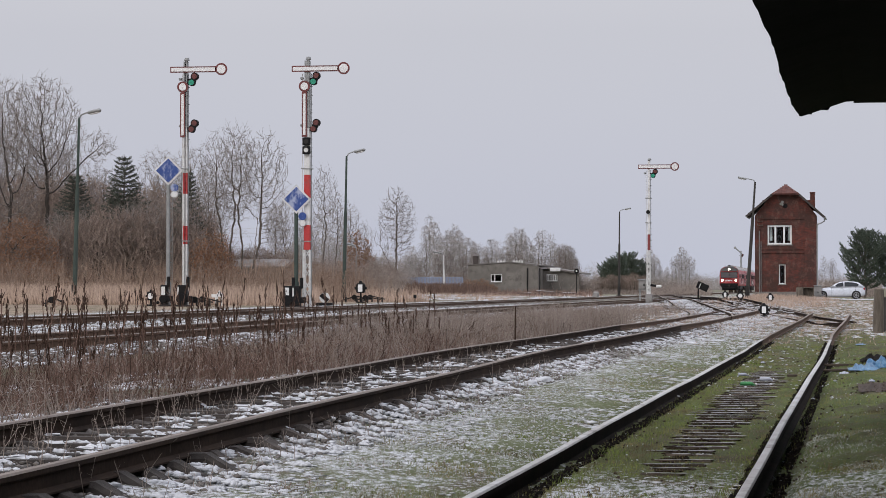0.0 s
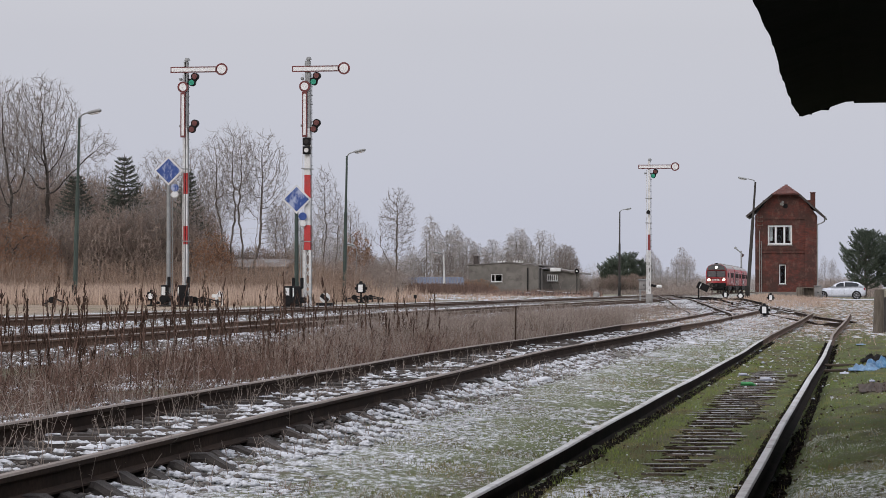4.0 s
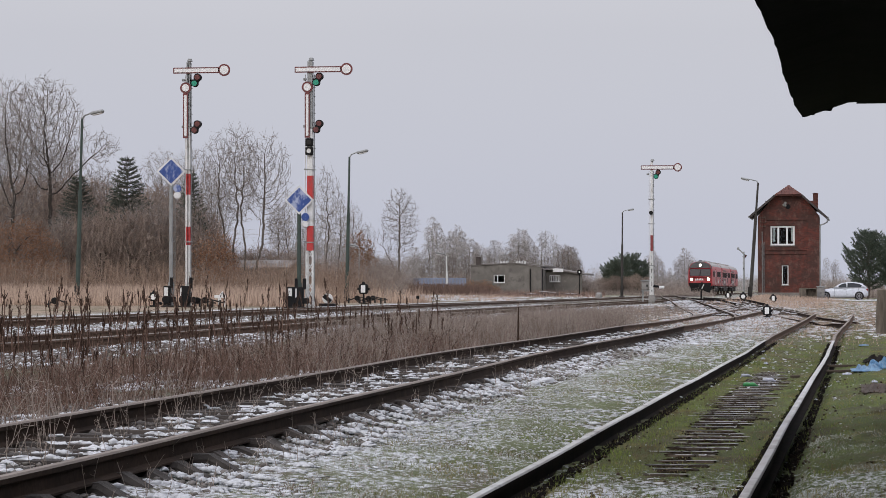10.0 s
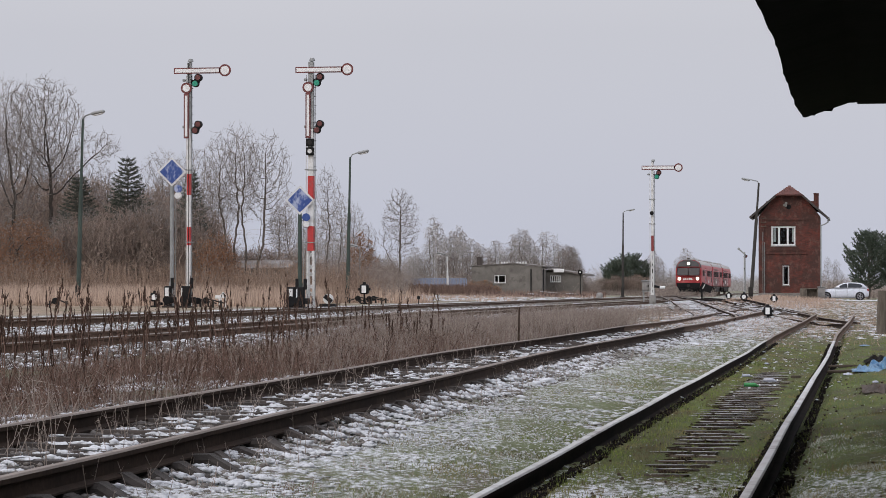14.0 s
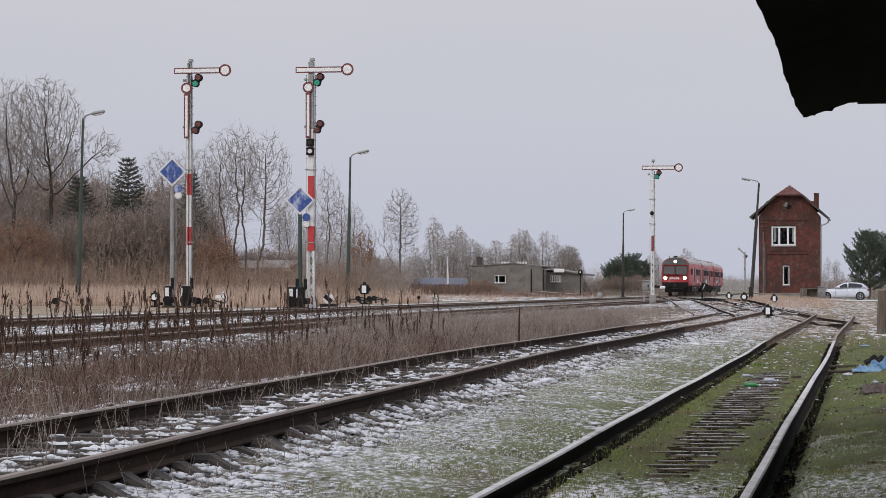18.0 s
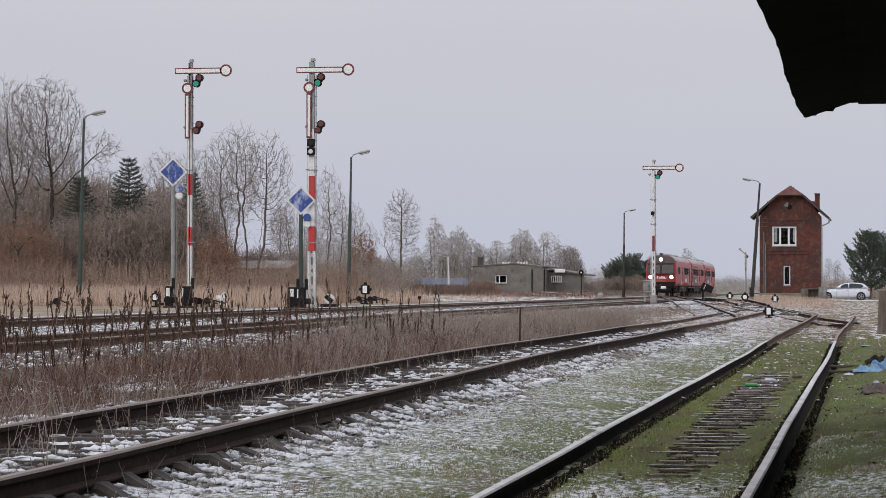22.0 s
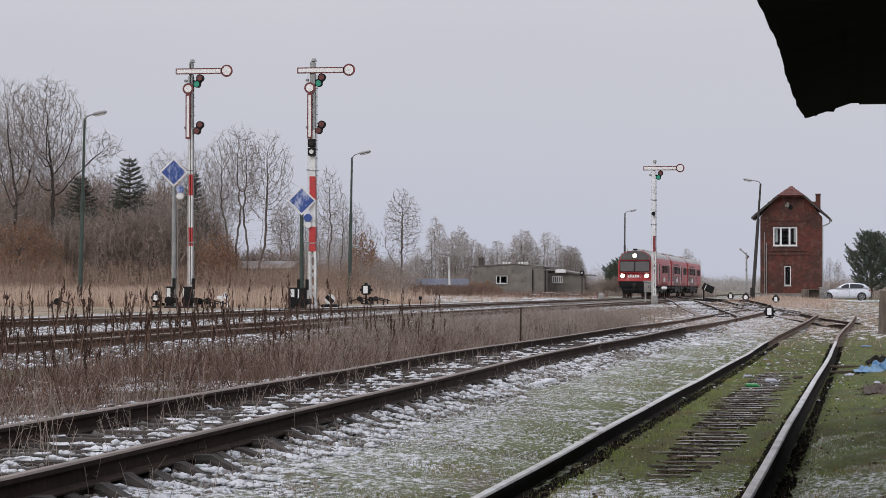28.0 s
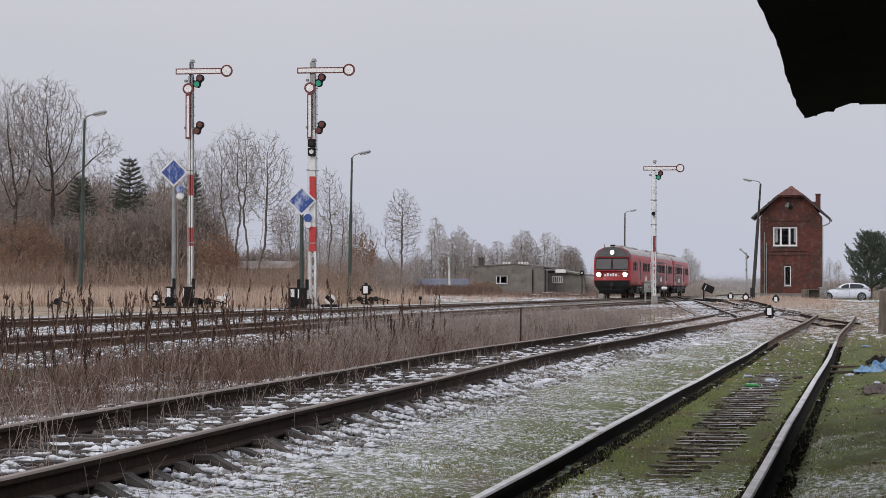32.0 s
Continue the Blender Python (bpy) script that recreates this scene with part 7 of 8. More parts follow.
for ob in list(FS.children):
    if ob.name.startswith(("mast_band", "lattice_mast")):
        ob.data.materials.clear(), ob.data.materials.append(M_GREY)
        ob["label"] = "grey steel mast"
    if ob.name.startswith("signal_arm"):
        ob.data.materials.clear(), ob.data.materials.append(M_GREY)
        ob["label"] = "grey back of the raised arm"
    if ob.name.startswith("signal_arm"):
        ob.matrix_basis = pose(0, 0, 6.8, 0, 0, 180) @ pose(0, 0, 0, 0, -42, 0)


# ---------------------------------------------------------------- small yard things
def relay_cabinet(at, label, w=0.9, h=0.8, white=True):
    c = thing("relay_cabinet", at, 0, label, "cabinet", "trackside cabinets")
    bm = B()
    box(bm, (0, 0, h / 2), (w, 0.5, h), None, 0.03)
    body = part("cabinet_body", bm, M_CONCRETE if not white else M_WHITE, c)
    bm = B()
    box(bm, (0, 0, h + 0.03), (w + 0.12, 0.62, 0.07), None, 0.02)
    part("lid", bm, M_GREY, c)
    for s in (-1, 1):
        bm = B()
        box(bm, (s * w * 0.24, -0.258, h * 0.5), (w * 0.44, 0.02, h * 0.8), None, 0.008)
        dr = part("cabinet_door", bm, M_WHITE if white else M_CONCRETE, c)
        bm = B()
        box(bm, (s * w * 0.06, -0.275, h * 0.5), (0.03, 0.02, 0.12))
        part("latch", bm, M_BLACK, dr)
    return c


X3 = set_at(1150, 143.6)
relay_cabinet((X3, 143.6, gz(X3, 143.6) + 0.74), "grey trackside cabinet beside the semaphore mast", 0.62, 0.52, False)
xq = set_at(648, 122)
lantern((xq, 122, gz(xq, 122)), "black-rimmed upright white lantern above the signal wires", size=0.44, post=0.48, round_face=False)


def cabinet_stand(at, label, h=0.44):
    s = thing("cabinet_stand", at, 0, label, "stand", "trackside stands")
    for dx in (-0.25, 0.25):
        for dy in (-0.18, 0.18):
            bm = B()
            box(bm, (dx, dy, h / 2), (0.06, 0.06, h + 0.06))
            part("leg", bm, M_GREY, s)
    bm = B()
    box(bm, (0, 0, h), (0.66, 0.46, 0.05))
    part("plate", bm, M_GREY, s)
    return s


cabinet_stand((X3, 143.6, gz(X3, 143.6)), "grey steel stand under the cabinet", 0.71)


def dwarf_signal(at, label, tilt=35):
    d = thing("dwarf_signal", at, 0, label, "shunting signal", "dwarf signals")
    bm = B()
    rod(bm, (0, 0.12, 0), (0, 0.12, 0.36), 0.06, 0.06, 8)
    box(bm, (0, 0.05, 0.06), (0.7, 0.5, 0.14), None, 0.03)
    part("stand", bm, M_BLACK, d)
    bm = B()
    rod(bm, (0, -0.04, 0.34), (0, 0.06, 0.34), 0.215, 0.215, 20)
    disc = part("disc", bm, M_WHITE, d, "white round signal disc")
    bm = B()
    box(bm, (0, -0.05, 0.34), (0.40, 0.03, 0.18), Matrix.Rotation(radians(-tilt), 4, "Y"))
    part("bar", bm, M_BLACK, disc, "black diagonal bar")
    return d


x = set_at(584, 106)
dwarf_signal((x, 106, gz(x, 106)), "white dwarf signal disc with black diagonal bar", -40)


def gabled_marker(at, label):
    d = thing("marker_post", at, 0, label, "marker", "white markers")
    bm = B()
    prism(bm, [(-0.13, -0.03, 0.36), (0.13, -0.03, 0.36), (0.13, -0.03, 0.46), (0, -0.03, 0.62), (-0.13, -0.03, 0.46)], (0, 0.06, 0))
    mb = part("marker_board", bm, M_CLEANWHITE, d, "white pointed marker board")
    for s in (-1, 1):
        bm = B()
        box(bm, (s * 0.05, -0.036, 0.47), (0.025, 0.012, 0.17), Matrix.Rotation(radians(-s * 17), 4, "Y"))
        part("stroke", bm, M_BLACK, mb, "black slanting stroke")
    for s in (-1, 1):
        bm = B()
        box(bm, (s * 0.09, 0, 0.18), (0.05, 0.06, 0.38))
        part("leg", bm, M_WHITE, d)
    return d


x = set_at(398, 100)
gabled_marker((x, 100, gz(x, 100)), "white pointed marker beside the signal wires")
x = set_at(389, 100.4)
WM = thing("marker_post", (x, 100.4, gz(x, 100.4)), 0, "low white board on a post beside the pointed marker", "marker", "white markers")
bm = B()
box(bm, (0, 0, 0.40), (0.24, 0.04, 0.13), None, 0.01)
part("marker_board", bm, M_CLEANWHITE, WM)
bm = B()
box(bm, (0.06, 0.01, 0.18), (0.07, 0.05, 0.36))
part("leg", bm, M_WHITE, WM)


def wire_stand(at, label, length=1.3):
    d = thing("wire_guide", at, 0, label, "wire guide", "wire guides")
    bm = B()
    tube(bm, [(-length / 2, 0, 0.12), (0, 0, 0.32), (length / 2, 0, 0.16)], 0.03, 6)
    for k in (-0.4, 0, 0.4):
        box(bm, (k * length, 0, 0.12), (0.06, 0.1, 0.3))
    part("guide_frame", bm, M_UNDER, d)
    bm = B()
    rod(bm, (-0.1, -0.05, 0.26), (-0.1, 0.05, 0.26), 0.13, 0.13, 12)
    part("pulley", bm, M_BLACK, d)
    return d


for px, y in ((358, 97), (372, 99), (106, 93), (640, 124), (668, 126), (660, 122)):
    x = set_at(px, y)
    wire_stand((x, y, gz(x, y)), "dark iron wire guide with pulley", 0.8 if px == 106 else 1.3)
# tilted black board by the turnout
x = set_at(1250, 176)
TB = thing("tilted_board", (x, 176, gz(x, 176)), 0, "black signal board tilted on a short post", "signal board")
bm = B()
rod(bm, (-0.18, 0, 0), (-0.18, 0, 1.0), 0.06, 0.05, 8)
box(bm, (-0.18, 0, 0.08), (0.4, 0.3, 0.14), None, 0.02)
part("post", bm, M_BLACK, TB)
bm = B()
box(bm, (0.12, -0.07, 0.92), (0.82, 0.06, 0.48), Matrix.Rotation(radians(24), 4, "Y"), 0.02)
part("board", bm, M_BLACK, TB, "black tilted board")
bm = B()
box(bm, (-0.06, -0.105, 0.98), (0.05, 0.02, 0.36), Matrix.Rotation(radians(24), 4, "Y"))
part("white_edge", bm, M_WHITE, TB)


# wooden stake in the weeds
for px, y, h in ((921, 47.0, 0.74), (1075, 67.0, 0.36)):
    x = set_at(px, y)
    ST = thing("stake", (x, y, gz(x, y)), 0, "thin dark stake among the weeds", "stake", "stakes")
    bm = B()
    rod(bm, (0, 0, -0.05), (0.01, 0, h), 0.019, 0.015, 6)
    part("stick", bm, M_SEED, ST)
x = set_at(744, 118)
MK = thing("dark_marker", (x, 118, gz(x, 118)), 0, "small dark square marker beside the main track", "marker")
bm = B()
box(bm, (0, 0, 0.40), (0.14, 0.06, 0.16), None, 0.01)
rod(bm, (0, 0, 0), (0, 0, 0.34), 0.02, 0.02, 6)
part("plate", bm, M_BLACK, MK)


def plank_pile(px, y, n, lift, label):
    x0 = set_at(px, y)
    p = thing("sleeper_pile", (x0, y, gz(x0, y)), 0, label, "pile", "piles of sleepers")
    r2 = random.Random(px)
    for i in range(n):
        bm = B()
        box(bm, (r2.uniform(-0.3, 0.3), r2.uniform(-0.8, 0.8), 0.12 + 0.17 * (i // 3) + lift), (2.5, 0.25, 0.16), pose(0, 0, 0, 0, r2.uniform(-2, 7), r2.uniform(-50, 50)), 0.015)
        pl = part("old_sleeper", bm, M_SLEEPER, p)
        if i == n - 1:
            bm = B()
            box(bm, (r2.uniform(-0.3, 0.3), r2.uniform(-0.8, 0.8), 0.23 + 0.17 * (i // 3) + lift), (1.5, 0.2, 0.05), pose(0, 0, 0, 0, 4, 20), 0.02)
            part("snow_cap", bm, M_SNOW, pl)
    return p


plank_pile(975, 222, 5, 0, "stack of old sleepers dusted with snow")
plank_pile(1014, 235, 3, 0, "low stack of old sleepers with snow")
plank_pile(950, 216, 3, 0, "loose old sleepers beside the main track")
# stone by the track, crate by the signal box, platform edge post
x = set_at(1064, 190)
SB = thing("stone_block", (x, 190, gz(x, 190)), 0, "pale round-topped marker stone", "stone")
bm = B()
box(bm, (0, 0, 0.25), (0.5, 0.35, 0.62), pose(0, 0, 0, 0, 6, 0), 0.13)
part("stone", bm, M_CONCRETE, SB)
x = set_at(1440, 213)
CR = thing("wooden_crate", (x, 213, gz(x, 213)), 0, "open dark wooden crate leaning by the signal box wall", "crate")
for nm, c, s in (("side_board", (-0.45, 0, 0.42), (0.07, 0.6, 0.84)), ("side_board", (0.45, 0, 0.42), (0.07, 0.6, 0.84)), ("top_board", (0, 0, 0.86), (1.0, 0.62, 0.06)), ("back_board", (0, 0.28, 0.42), (0.82, 0.04, 0.8))):
    bm = B()
    box(bm, c, s, None, 0.01)
    part(nm, bm, M_OLDWOOD, CR)
x = set_at(1425, 213)
BR = thing("barrel", (x, 213, gz(x, 213)), 0, "grey weathered rain barrel at the brick wall", "barrel")
bm = B()
loft(bm, [[(r * math.cos(a * math.pi / 8), r * math.sin(a * math.pi / 8), z) for a in range(16)] for r, z in ((0.26, 0), (0.31, 0.2), (0.32, 0.45), (0.30, 0.7), (0.26, 0.85))])
part("shell", bm, M_OLDWOOD, BR)


def disc_signal(at, label, h):
    """A dark square board with a pale disc on a post."""
    s = thing("board_signal", at, 0, label, "signal")
    bm = B()
    rod(bm, (0, 0, 0), (0, 0, h), 0.05, 0.04, 8)
    part("post", bm, M_BLACK, s)
    bm = B()
    box(bm, (0, -0.09, h - 0.22), (0.40, 0.08, 0.44), None, 0.10)
    plate = part("board", bm, M_BLACK, s, "black board with rounded corners")
    bm = B()
    rod(bm, (0, -0.135, h - 0.22), (0, -0.15, h - 0.22), 0.08, 0.08, 16)
    part("disc", bm, M_WHITE, plate, "small pale disc")
    return s


xc = set_at(1030, 232)
disc_signal((xc, 232, gz(xc, 232)), "black board signal on a thin post by the annex", 2.45)
xc = set_at(1457, 214)
relay_cabinet((xc, 214, gz(xc, 214)), "pale grey cabinet beside the brick signal box", 0.62, 1.0, False)


def edge_post(x, y, h, r, label, lean=0.0, wood=M_POLEWOOD):
    p = thing("timber_post", (x, y, gz(x, y) - 0.03), 0, label, "post", "old timber posts")
    bm = B()
    rings = []
    for k in range(7):
        z = h * k / 6
        rings.append([(lean * z + r * (1 - 0.12 * k / 6) * (1 + 0.12 * noise.noise(Vector((a, z * 3, y)))) * math.cos(a * math.pi / 5), r * math.sin(a * math.pi / 5), z) for a in range(10)])
    loft(bm, rings)
    part("trunk_post", bm, wood, p)
    return p


edge_post(0.645, 70, 1.22, 0.15, "weathered grey timber post at the grass bank", 0.02, M_OLDWOOD)
edge_post(0.90, 72, 1.0, 0.10, "thick old timber post at the grass bank")
edge_post(0.78, 74, 1.2, 0.06, "thin old timber post at the grass bank", -0.04)


# ---------------------------------------------------------------- litter beside the siding
def rag(at, label, sx, sy, h, material, seed, name="plastic_sheet", category="litter"):
    """A crumpled sheet, in folds with thickness."""
    rg2 = random.Random(seed)
    r = thing(name, at, 0, label, category, "litter")
    bm = B()
    n, m = 22, 10
    top, bot = [], []
    for i in range(n + 1):
        for j in range(m + 1):
            u, v = i / n - 0.5, j / m - 0.5
            e = max(0.0, 1 - (2 * abs(u)) ** 3) * max(0.0, 1 - (2 * abs(v)) ** 3)
            z = h * e * (0.5 + 0.9 * noise.noise(Vector((u * 7 + seed, v * 4, 0.3)))) + 0.012
            x = u * sx * (1 + 0.25 * noise.noise(Vector((v * 5, seed, u * 2))))
            y = v * sy * (1 + 0.35 * noise.noise(Vector((u * 6, seed + 4, 0))))
            top.append(bm.verts.new((x, y, max(z, 0.012))))
            bot.append(bm.verts.new((x, y, max(z, 0.012) - 0.008)))
    ix = lambda i, j: i * (m + 1) + j
    for i in range(n):
        for j in range(m):
            bm.faces.new((top[ix(i, j)], top[ix(i + 1, j)], top[ix(i + 1, j + 1)], top[ix(i, j + 1)]))
            bm.faces.new((bot[ix(i, j + 1)], bot[ix(i + 1, j + 1)], bot[ix(i + 1, j)], bot[ix(i, j)]))
    part("sheet", bm, material, r)
    return r


rag((0.15, 39.6, gz(0.15, 39.6)), "crumpled blue plastic sheet on the grass", 0.46, 1.3, 0.10, M_BLUEBAG, 4)
rag((0.36, 40.5, gz(0.36, 40.5)), "blue plastic sheet end on the bank", 0.4, 1.0, 0.17, M_BLUEBAG, 8)
rag((-0.15, 38.7, gz(-0.15, 38.7)), "pale torn plastic scraps by the rail", 0.14, 0.5, 0.03, M_CLEAR, 9)
rag((0.15, 57.0, gz(0.15, 57)), "pale blue plastic strip on snowy ground", 0.22, 0.9, 0.02, M_BLUEBAG, 12)
rag((0.40, 44.0, gz(0.4, 44)), "dark wet rubbish heap on the bank", 0.6, 1.6, 0.12, M_GRITSHADE, 13, "soil_heap", "soil")
rag((0.26, 32.0, gz(0.26, 32)), "dark wet soil heap beside the rail", 0.42, 2.4, 0.08, M_SOIL, 14, "soil_heap", "soil")


def bottle(x, y, turn, material, label, size=1.0):
    b = thing("plastic_bottle", (x, y, gz(x, y) + 0.03), turn, label, "bottle", "litter bottles")
    bm = B()
    prof = [(-0.15, 0.030), (-0.14, 0.042), (-0.05, 0.044), (0.0, 0.040), (0.05, 0.044), (0.10, 0.036), (0.14, 0.016), (0.16, 0.014)]
    loft(bm, [[(u * size, r * size * math.cos(a * math.pi / 6), r * size + r * size * math.sin(a * math.pi / 6)) for a in range(12)] for u, r in prof])
    part("bottle_body", bm, material, b)
    bm = B()
    rod(bm, (0.16 * size, 0, 0.042 * size), (0.185 * size, 0, 0.042 * size), 0.017 * size, 0.017 * size, 10)
    part("cap", bm, M_CLEANWHITE, b)
    return b


bottle(-1.39, 33.8, 8, M_BOTTLE, "green plastic bottle lying on the moss", 0.65)
bottle(-1.21, 35.7, -6, M_CLEAR, "clear crushed plastic bottle lying on the moss", 0.6)
bottle(-1.6, 37.3, 30, M_CLEAR, "crushed pale bottle near the rail", 0.5)
for k, (x, y) in enumerate(((-1.90, 52.7), (-1.57, 44.7), (0.23, 34.4), (-1.72, 47.5))):
    rag((x, y, gz(x, y)), "small scrap of white plastic on the ground", 0.08, 0.3, 0.025, M_CLEAR, 30 + k, "plastic_scrap")


def board(x, y, ln, turn, label):
    p = thing("wooden_board", (x, y, gz(x, y) + 0.02), turn, label, "board", "loose boards")
    bm = B()
    vs = box(bm, (0, 0, 0), (ln, 0.16, 0.035), None, 0.006)
    for v in vs:
        v.co.z += 0.012 * noise.noise(v.co * 3)
    part("plank", bm, M_WETPLANK, p)
    return p


board(-0.18, 42.6, 0.62, 3, "dark wet board lying on the grass by the rail")
board(-0.22, 40.0, 0.50, -4, "dark wet board beside the blue sheet")
board(-0.91, 38.1, 0.14, 6, "short dark stick of wood in the moss")


# ---------------------------------------------------------------- ballast, snow lumps
ICO_V, ICO_F = [], []
_bm = B()
bmesh.ops.create_icosphere(_bm, subdivisions=1, radius=1.0)
_bm.verts.index_update()
ICO_V += [tuple(v.co) for v in _bm.verts]
ICO_F += [tuple(v.index for v in f.verts) for f in _bm.faces]
_bm.free()


def lumps(name, label, x, y, z, r, material, seed, flat=0.6, category="ballast", long=1.0, along=None):
    rg = np.random.default_rng(seed)
    n = len(x)
    base = np.array(ICO_V, dtype=float)
    a = rg.uniform(0, 6.28, n)
    v = np.repeat(base[None], n, 0) * rg.uniform(0.55, 1.4, (n, 12, 1)) * rg.uniform(0.7, 1.3, (n, 1, 3))
    if along is not None:
        a = np.radians(along) + rg.normal(0, 0.18, n)
    v[:, :, 0] *= long
    ca, sa = np.cos(a)[:, None], np.sin(a)[:, None]
    vx, vy = v[:, :, 0] * ca - v[:, :, 1] * sa, v[:, :, 0] * sa + v[:, :, 1] * ca
    out = np.stack([x[:, None] + vx * r[:, None], y[:, None] + vy * r[:, None], z[:, None] + v[:, :, 2] * r[:, None] * flat], -1)
    ob = tri_mesh(name, out.reshape(-1, 3), 12, ICO_F, material, None, label, category, "stuff")
    if material is M_SNOW:
        ob.data.polygons.foreach_set("use_smooth", [True] * len(ob.data.polygons))
    return ob


def scatter(n, x0, x1, y0, y1, power=1.6):
    """Places thinning out with distance."""
    y = y0 + (y1 - y0) * RNG.uniform(0, 1, n) ** power
    x = RNG.uniform(x0, x1, n)
    return x, y


lumps("road_snow", "snow ridge along the gravel lane", XS, YS, ground_z(XS, YS) + 0.01, RNG.uniform(0.05, 0.22, len(XS)), M_SNOW, 90, 0.3, "snow")
x, y = scatter(9000, -6.6, -3.7, 11, 75)
lumps("ballast", "dark loose ballast stones of the siding", x, y, ground_z(x, y) + 0.01, RNG.uniform(0.012, 0.032, 9000), M_STONE, 81)
x, y = scatter(1300, -6.5, -3.7, 11, 80)
lumps("snow_lumps", "lumps of snow between sleepers", x, y, ground_z(x, y) + 0.02, RNG.uniform(0.010, 0.036, len(x)), M_SNOW, 82, 0.45, "snow")
gap = np.arange(9.28, 64, 0.56)
edge = np.array([second_line(v) for v in gap])
for name, label, off, spread, half, deep, r0, r1, per, seed in (("snow_caps", "caps of snow between the sleeper ends", 0.94, 0.05, 0.07, 0.04, 0.014, 0.036, 2, 190), ("shoulder_snow", "snow lying in the gaps beyond the rail", 1.14, 0.15, 0.11, 0.06, 0.012, 0.034, 6, 191),
                                                                ("bed_snow", "broken snow crust in the gaps between the rails", 0.0, 0.42, 0.18, 0.08, 0.012, 0.036, 5, 192)):
    k = np.repeat(np.arange(len(gap)), per)
    k = k[RNG.uniform(0, 1, len(k)) < 0.9 - (0.75 if off > 1 else 0.6) * np.clip((gap[k] - (16 if off > 1 else 24)) / (16 if off > 1 else 34), 0, 1)]
    cx, cy = edge[k] + off + RNG.normal(0, spread, len(k)), gap[k] + RNG.normal(0, 0.05, len(k))
    wide, long_ = RNG.uniform(0.4, 1.2, len(k)) * half, RNG.uniform(0.5, 1.2, len(k)) * deep
    j = np.repeat(np.arange(len(k)), 22)
    ang, rr = RNG.uniform(0, 6.28, len(j)), np.sqrt(RNG.uniform(0, 1, len(j)))
    x, y = cx[j] + np.cos(ang) * rr * wide[j], cy[j] + np.sin(ang) * rr * long_[j]
    lift = (0.024 if off else 0.052) * (1 - 0.6 * rr)
    lumps(name, label, x, y, ground_z(x, y) + lift, RNG.uniform(r0, r1, len(j)) * (1.1 - 0.5 * rr), M_SNOW, seed, 0.6, "snow", 1.3, 0)
x, y = scatter(2600, -6.1, -4.3, 11, 40, 1.3)
lumps("bed_stones", "grey and brown stones between the old rails", x, y, ground_z(x, y) + 0.03, RNG.uniform(0.010, 0.030, len(x)), M_STONE, 197)
x, y = scatter(2600, -3.75, -2.3, 22, 100, 1.1)
d = np.array([noise.noise(Vector((p * 0.8, q * 0.16, 14.0))) for p, q in zip(x, y)])
ok = d > RNG.uniform(-0.3, 0.4, len(x))
x, y = x[ok], y[ok]
lumps("snow_crust", "thin snow crust in flat streaks on the grass", x, y, ground_z(x, y) + 0.004, RNG.uniform(0.012, 0.045, len(x)), M_SNOW, 184, 0.28, "snow", 1.7, 0)
x, y = scatter(5200, -3.8, -2.25, 12, 30, 1.2)
d = np.array([noise.noise(Vector((p * 1.6, q * 0.4, 44.0))) for p, q in zip(x, y)])
ok = d > RNG.uniform(-0.1, 0.45, len(x))
x, y = x[ok], y[ok]
lumps("near_crust", "broken thin snow crust on the near grass", x, y, ground_z(x, y) + 0.004, RNG.uniform(0.008, 0.026, len(x)), M_SNOW, 185, 0.30, "snow", 1.6, 0)
x, y = scatter(2000, -8.2, -6.1, 13, 34, 1.2)
d = np.array([noise.noise(Vector((p * 0.9, q * 0.35, 21.0))) for p, q in zip(x, y)])
x, y = x[d > 0.0], y[d > 0.0]
lumps("weed_snow", "patches of snow among the dry weeds", x, y, ground_z(x, y) + 0.01, RNG.uniform(0.012, 0.05, len(x)), M_SNOW, 194, 0.4, "snow", 1.5, 0)
x, y = scatter(14000, -13.6, -9.4, 22, 120, 1.3)
lumps("yard_ballast", "brown ballast of the loop track", x, y, ground_z(x, y) + 0.01, RNG.uniform(0.018, 0.042, 14000), M_STONE, 83)
x, y = scatter(9000, -17.4, -9.2, 26, 130, 1.2)
lumps("ballast_snow", "snow caught in the ballast of the yard", x, y, ground_z(x, y) + 0.02, RNG.uniform(0.012, 0.05, 9000), M_SNOW, 84, 0.4, "snow")
x, y = scatter(9000, -20.4, -16.3, 60, 280, 0.9)
lumps("main_ballast", "brown ballast of the main track", x, y, ground_z(x, y) + 0.02, RNG.uniform(0.03, 0.085, 9000), M_STONE, 92)
x, y = scatter(5000, -10, 1.2, 55, 190, 1.2)
ok = (x < -2.3) | (y > RNG.normal(67, 4, len(x)))
x, y = x[ok], y[ok]
lumps("yard_snow", "crusted snow patches in the yard", x, y, ground_z(x, y) + 0.0, RNG.uniform(0.03, 0.16, len(x)), M_SNOW, 85, 0.15, "snow")
x, y = scatter(14000, -3.85, -2.2, 11.5, 70, 1.9)
d = np.array([noise.noise(Vector((p * 1.3, q * 0.22, 4.0))) for p, q in zip(x, y)])
ok = d > RNG.uniform(-0.35, 0.45, len(x))
x, y = x[ok], y[ok]
lumps("frost_specks", "specks of snow caught on short grass", x, y, ground_z(x, y) + 0.012, RNG.uniform(0.003, 0.011, len(x)), M_SNOW, 87, 0.6, "snow")
x, y = scatter(1500, -1.85, -0.85, 17.8, 40, 1.1)
ok = np.abs(x + 1.33) < np.interp(y, [17.5, 19, 25, 33, 37, 40], [0.06, 0.16, 0.30, 0.30, 0.24, 0.1]) * RNG.uniform(0.5, 1.05, len(x))
x, y = x[ok], y[ok]
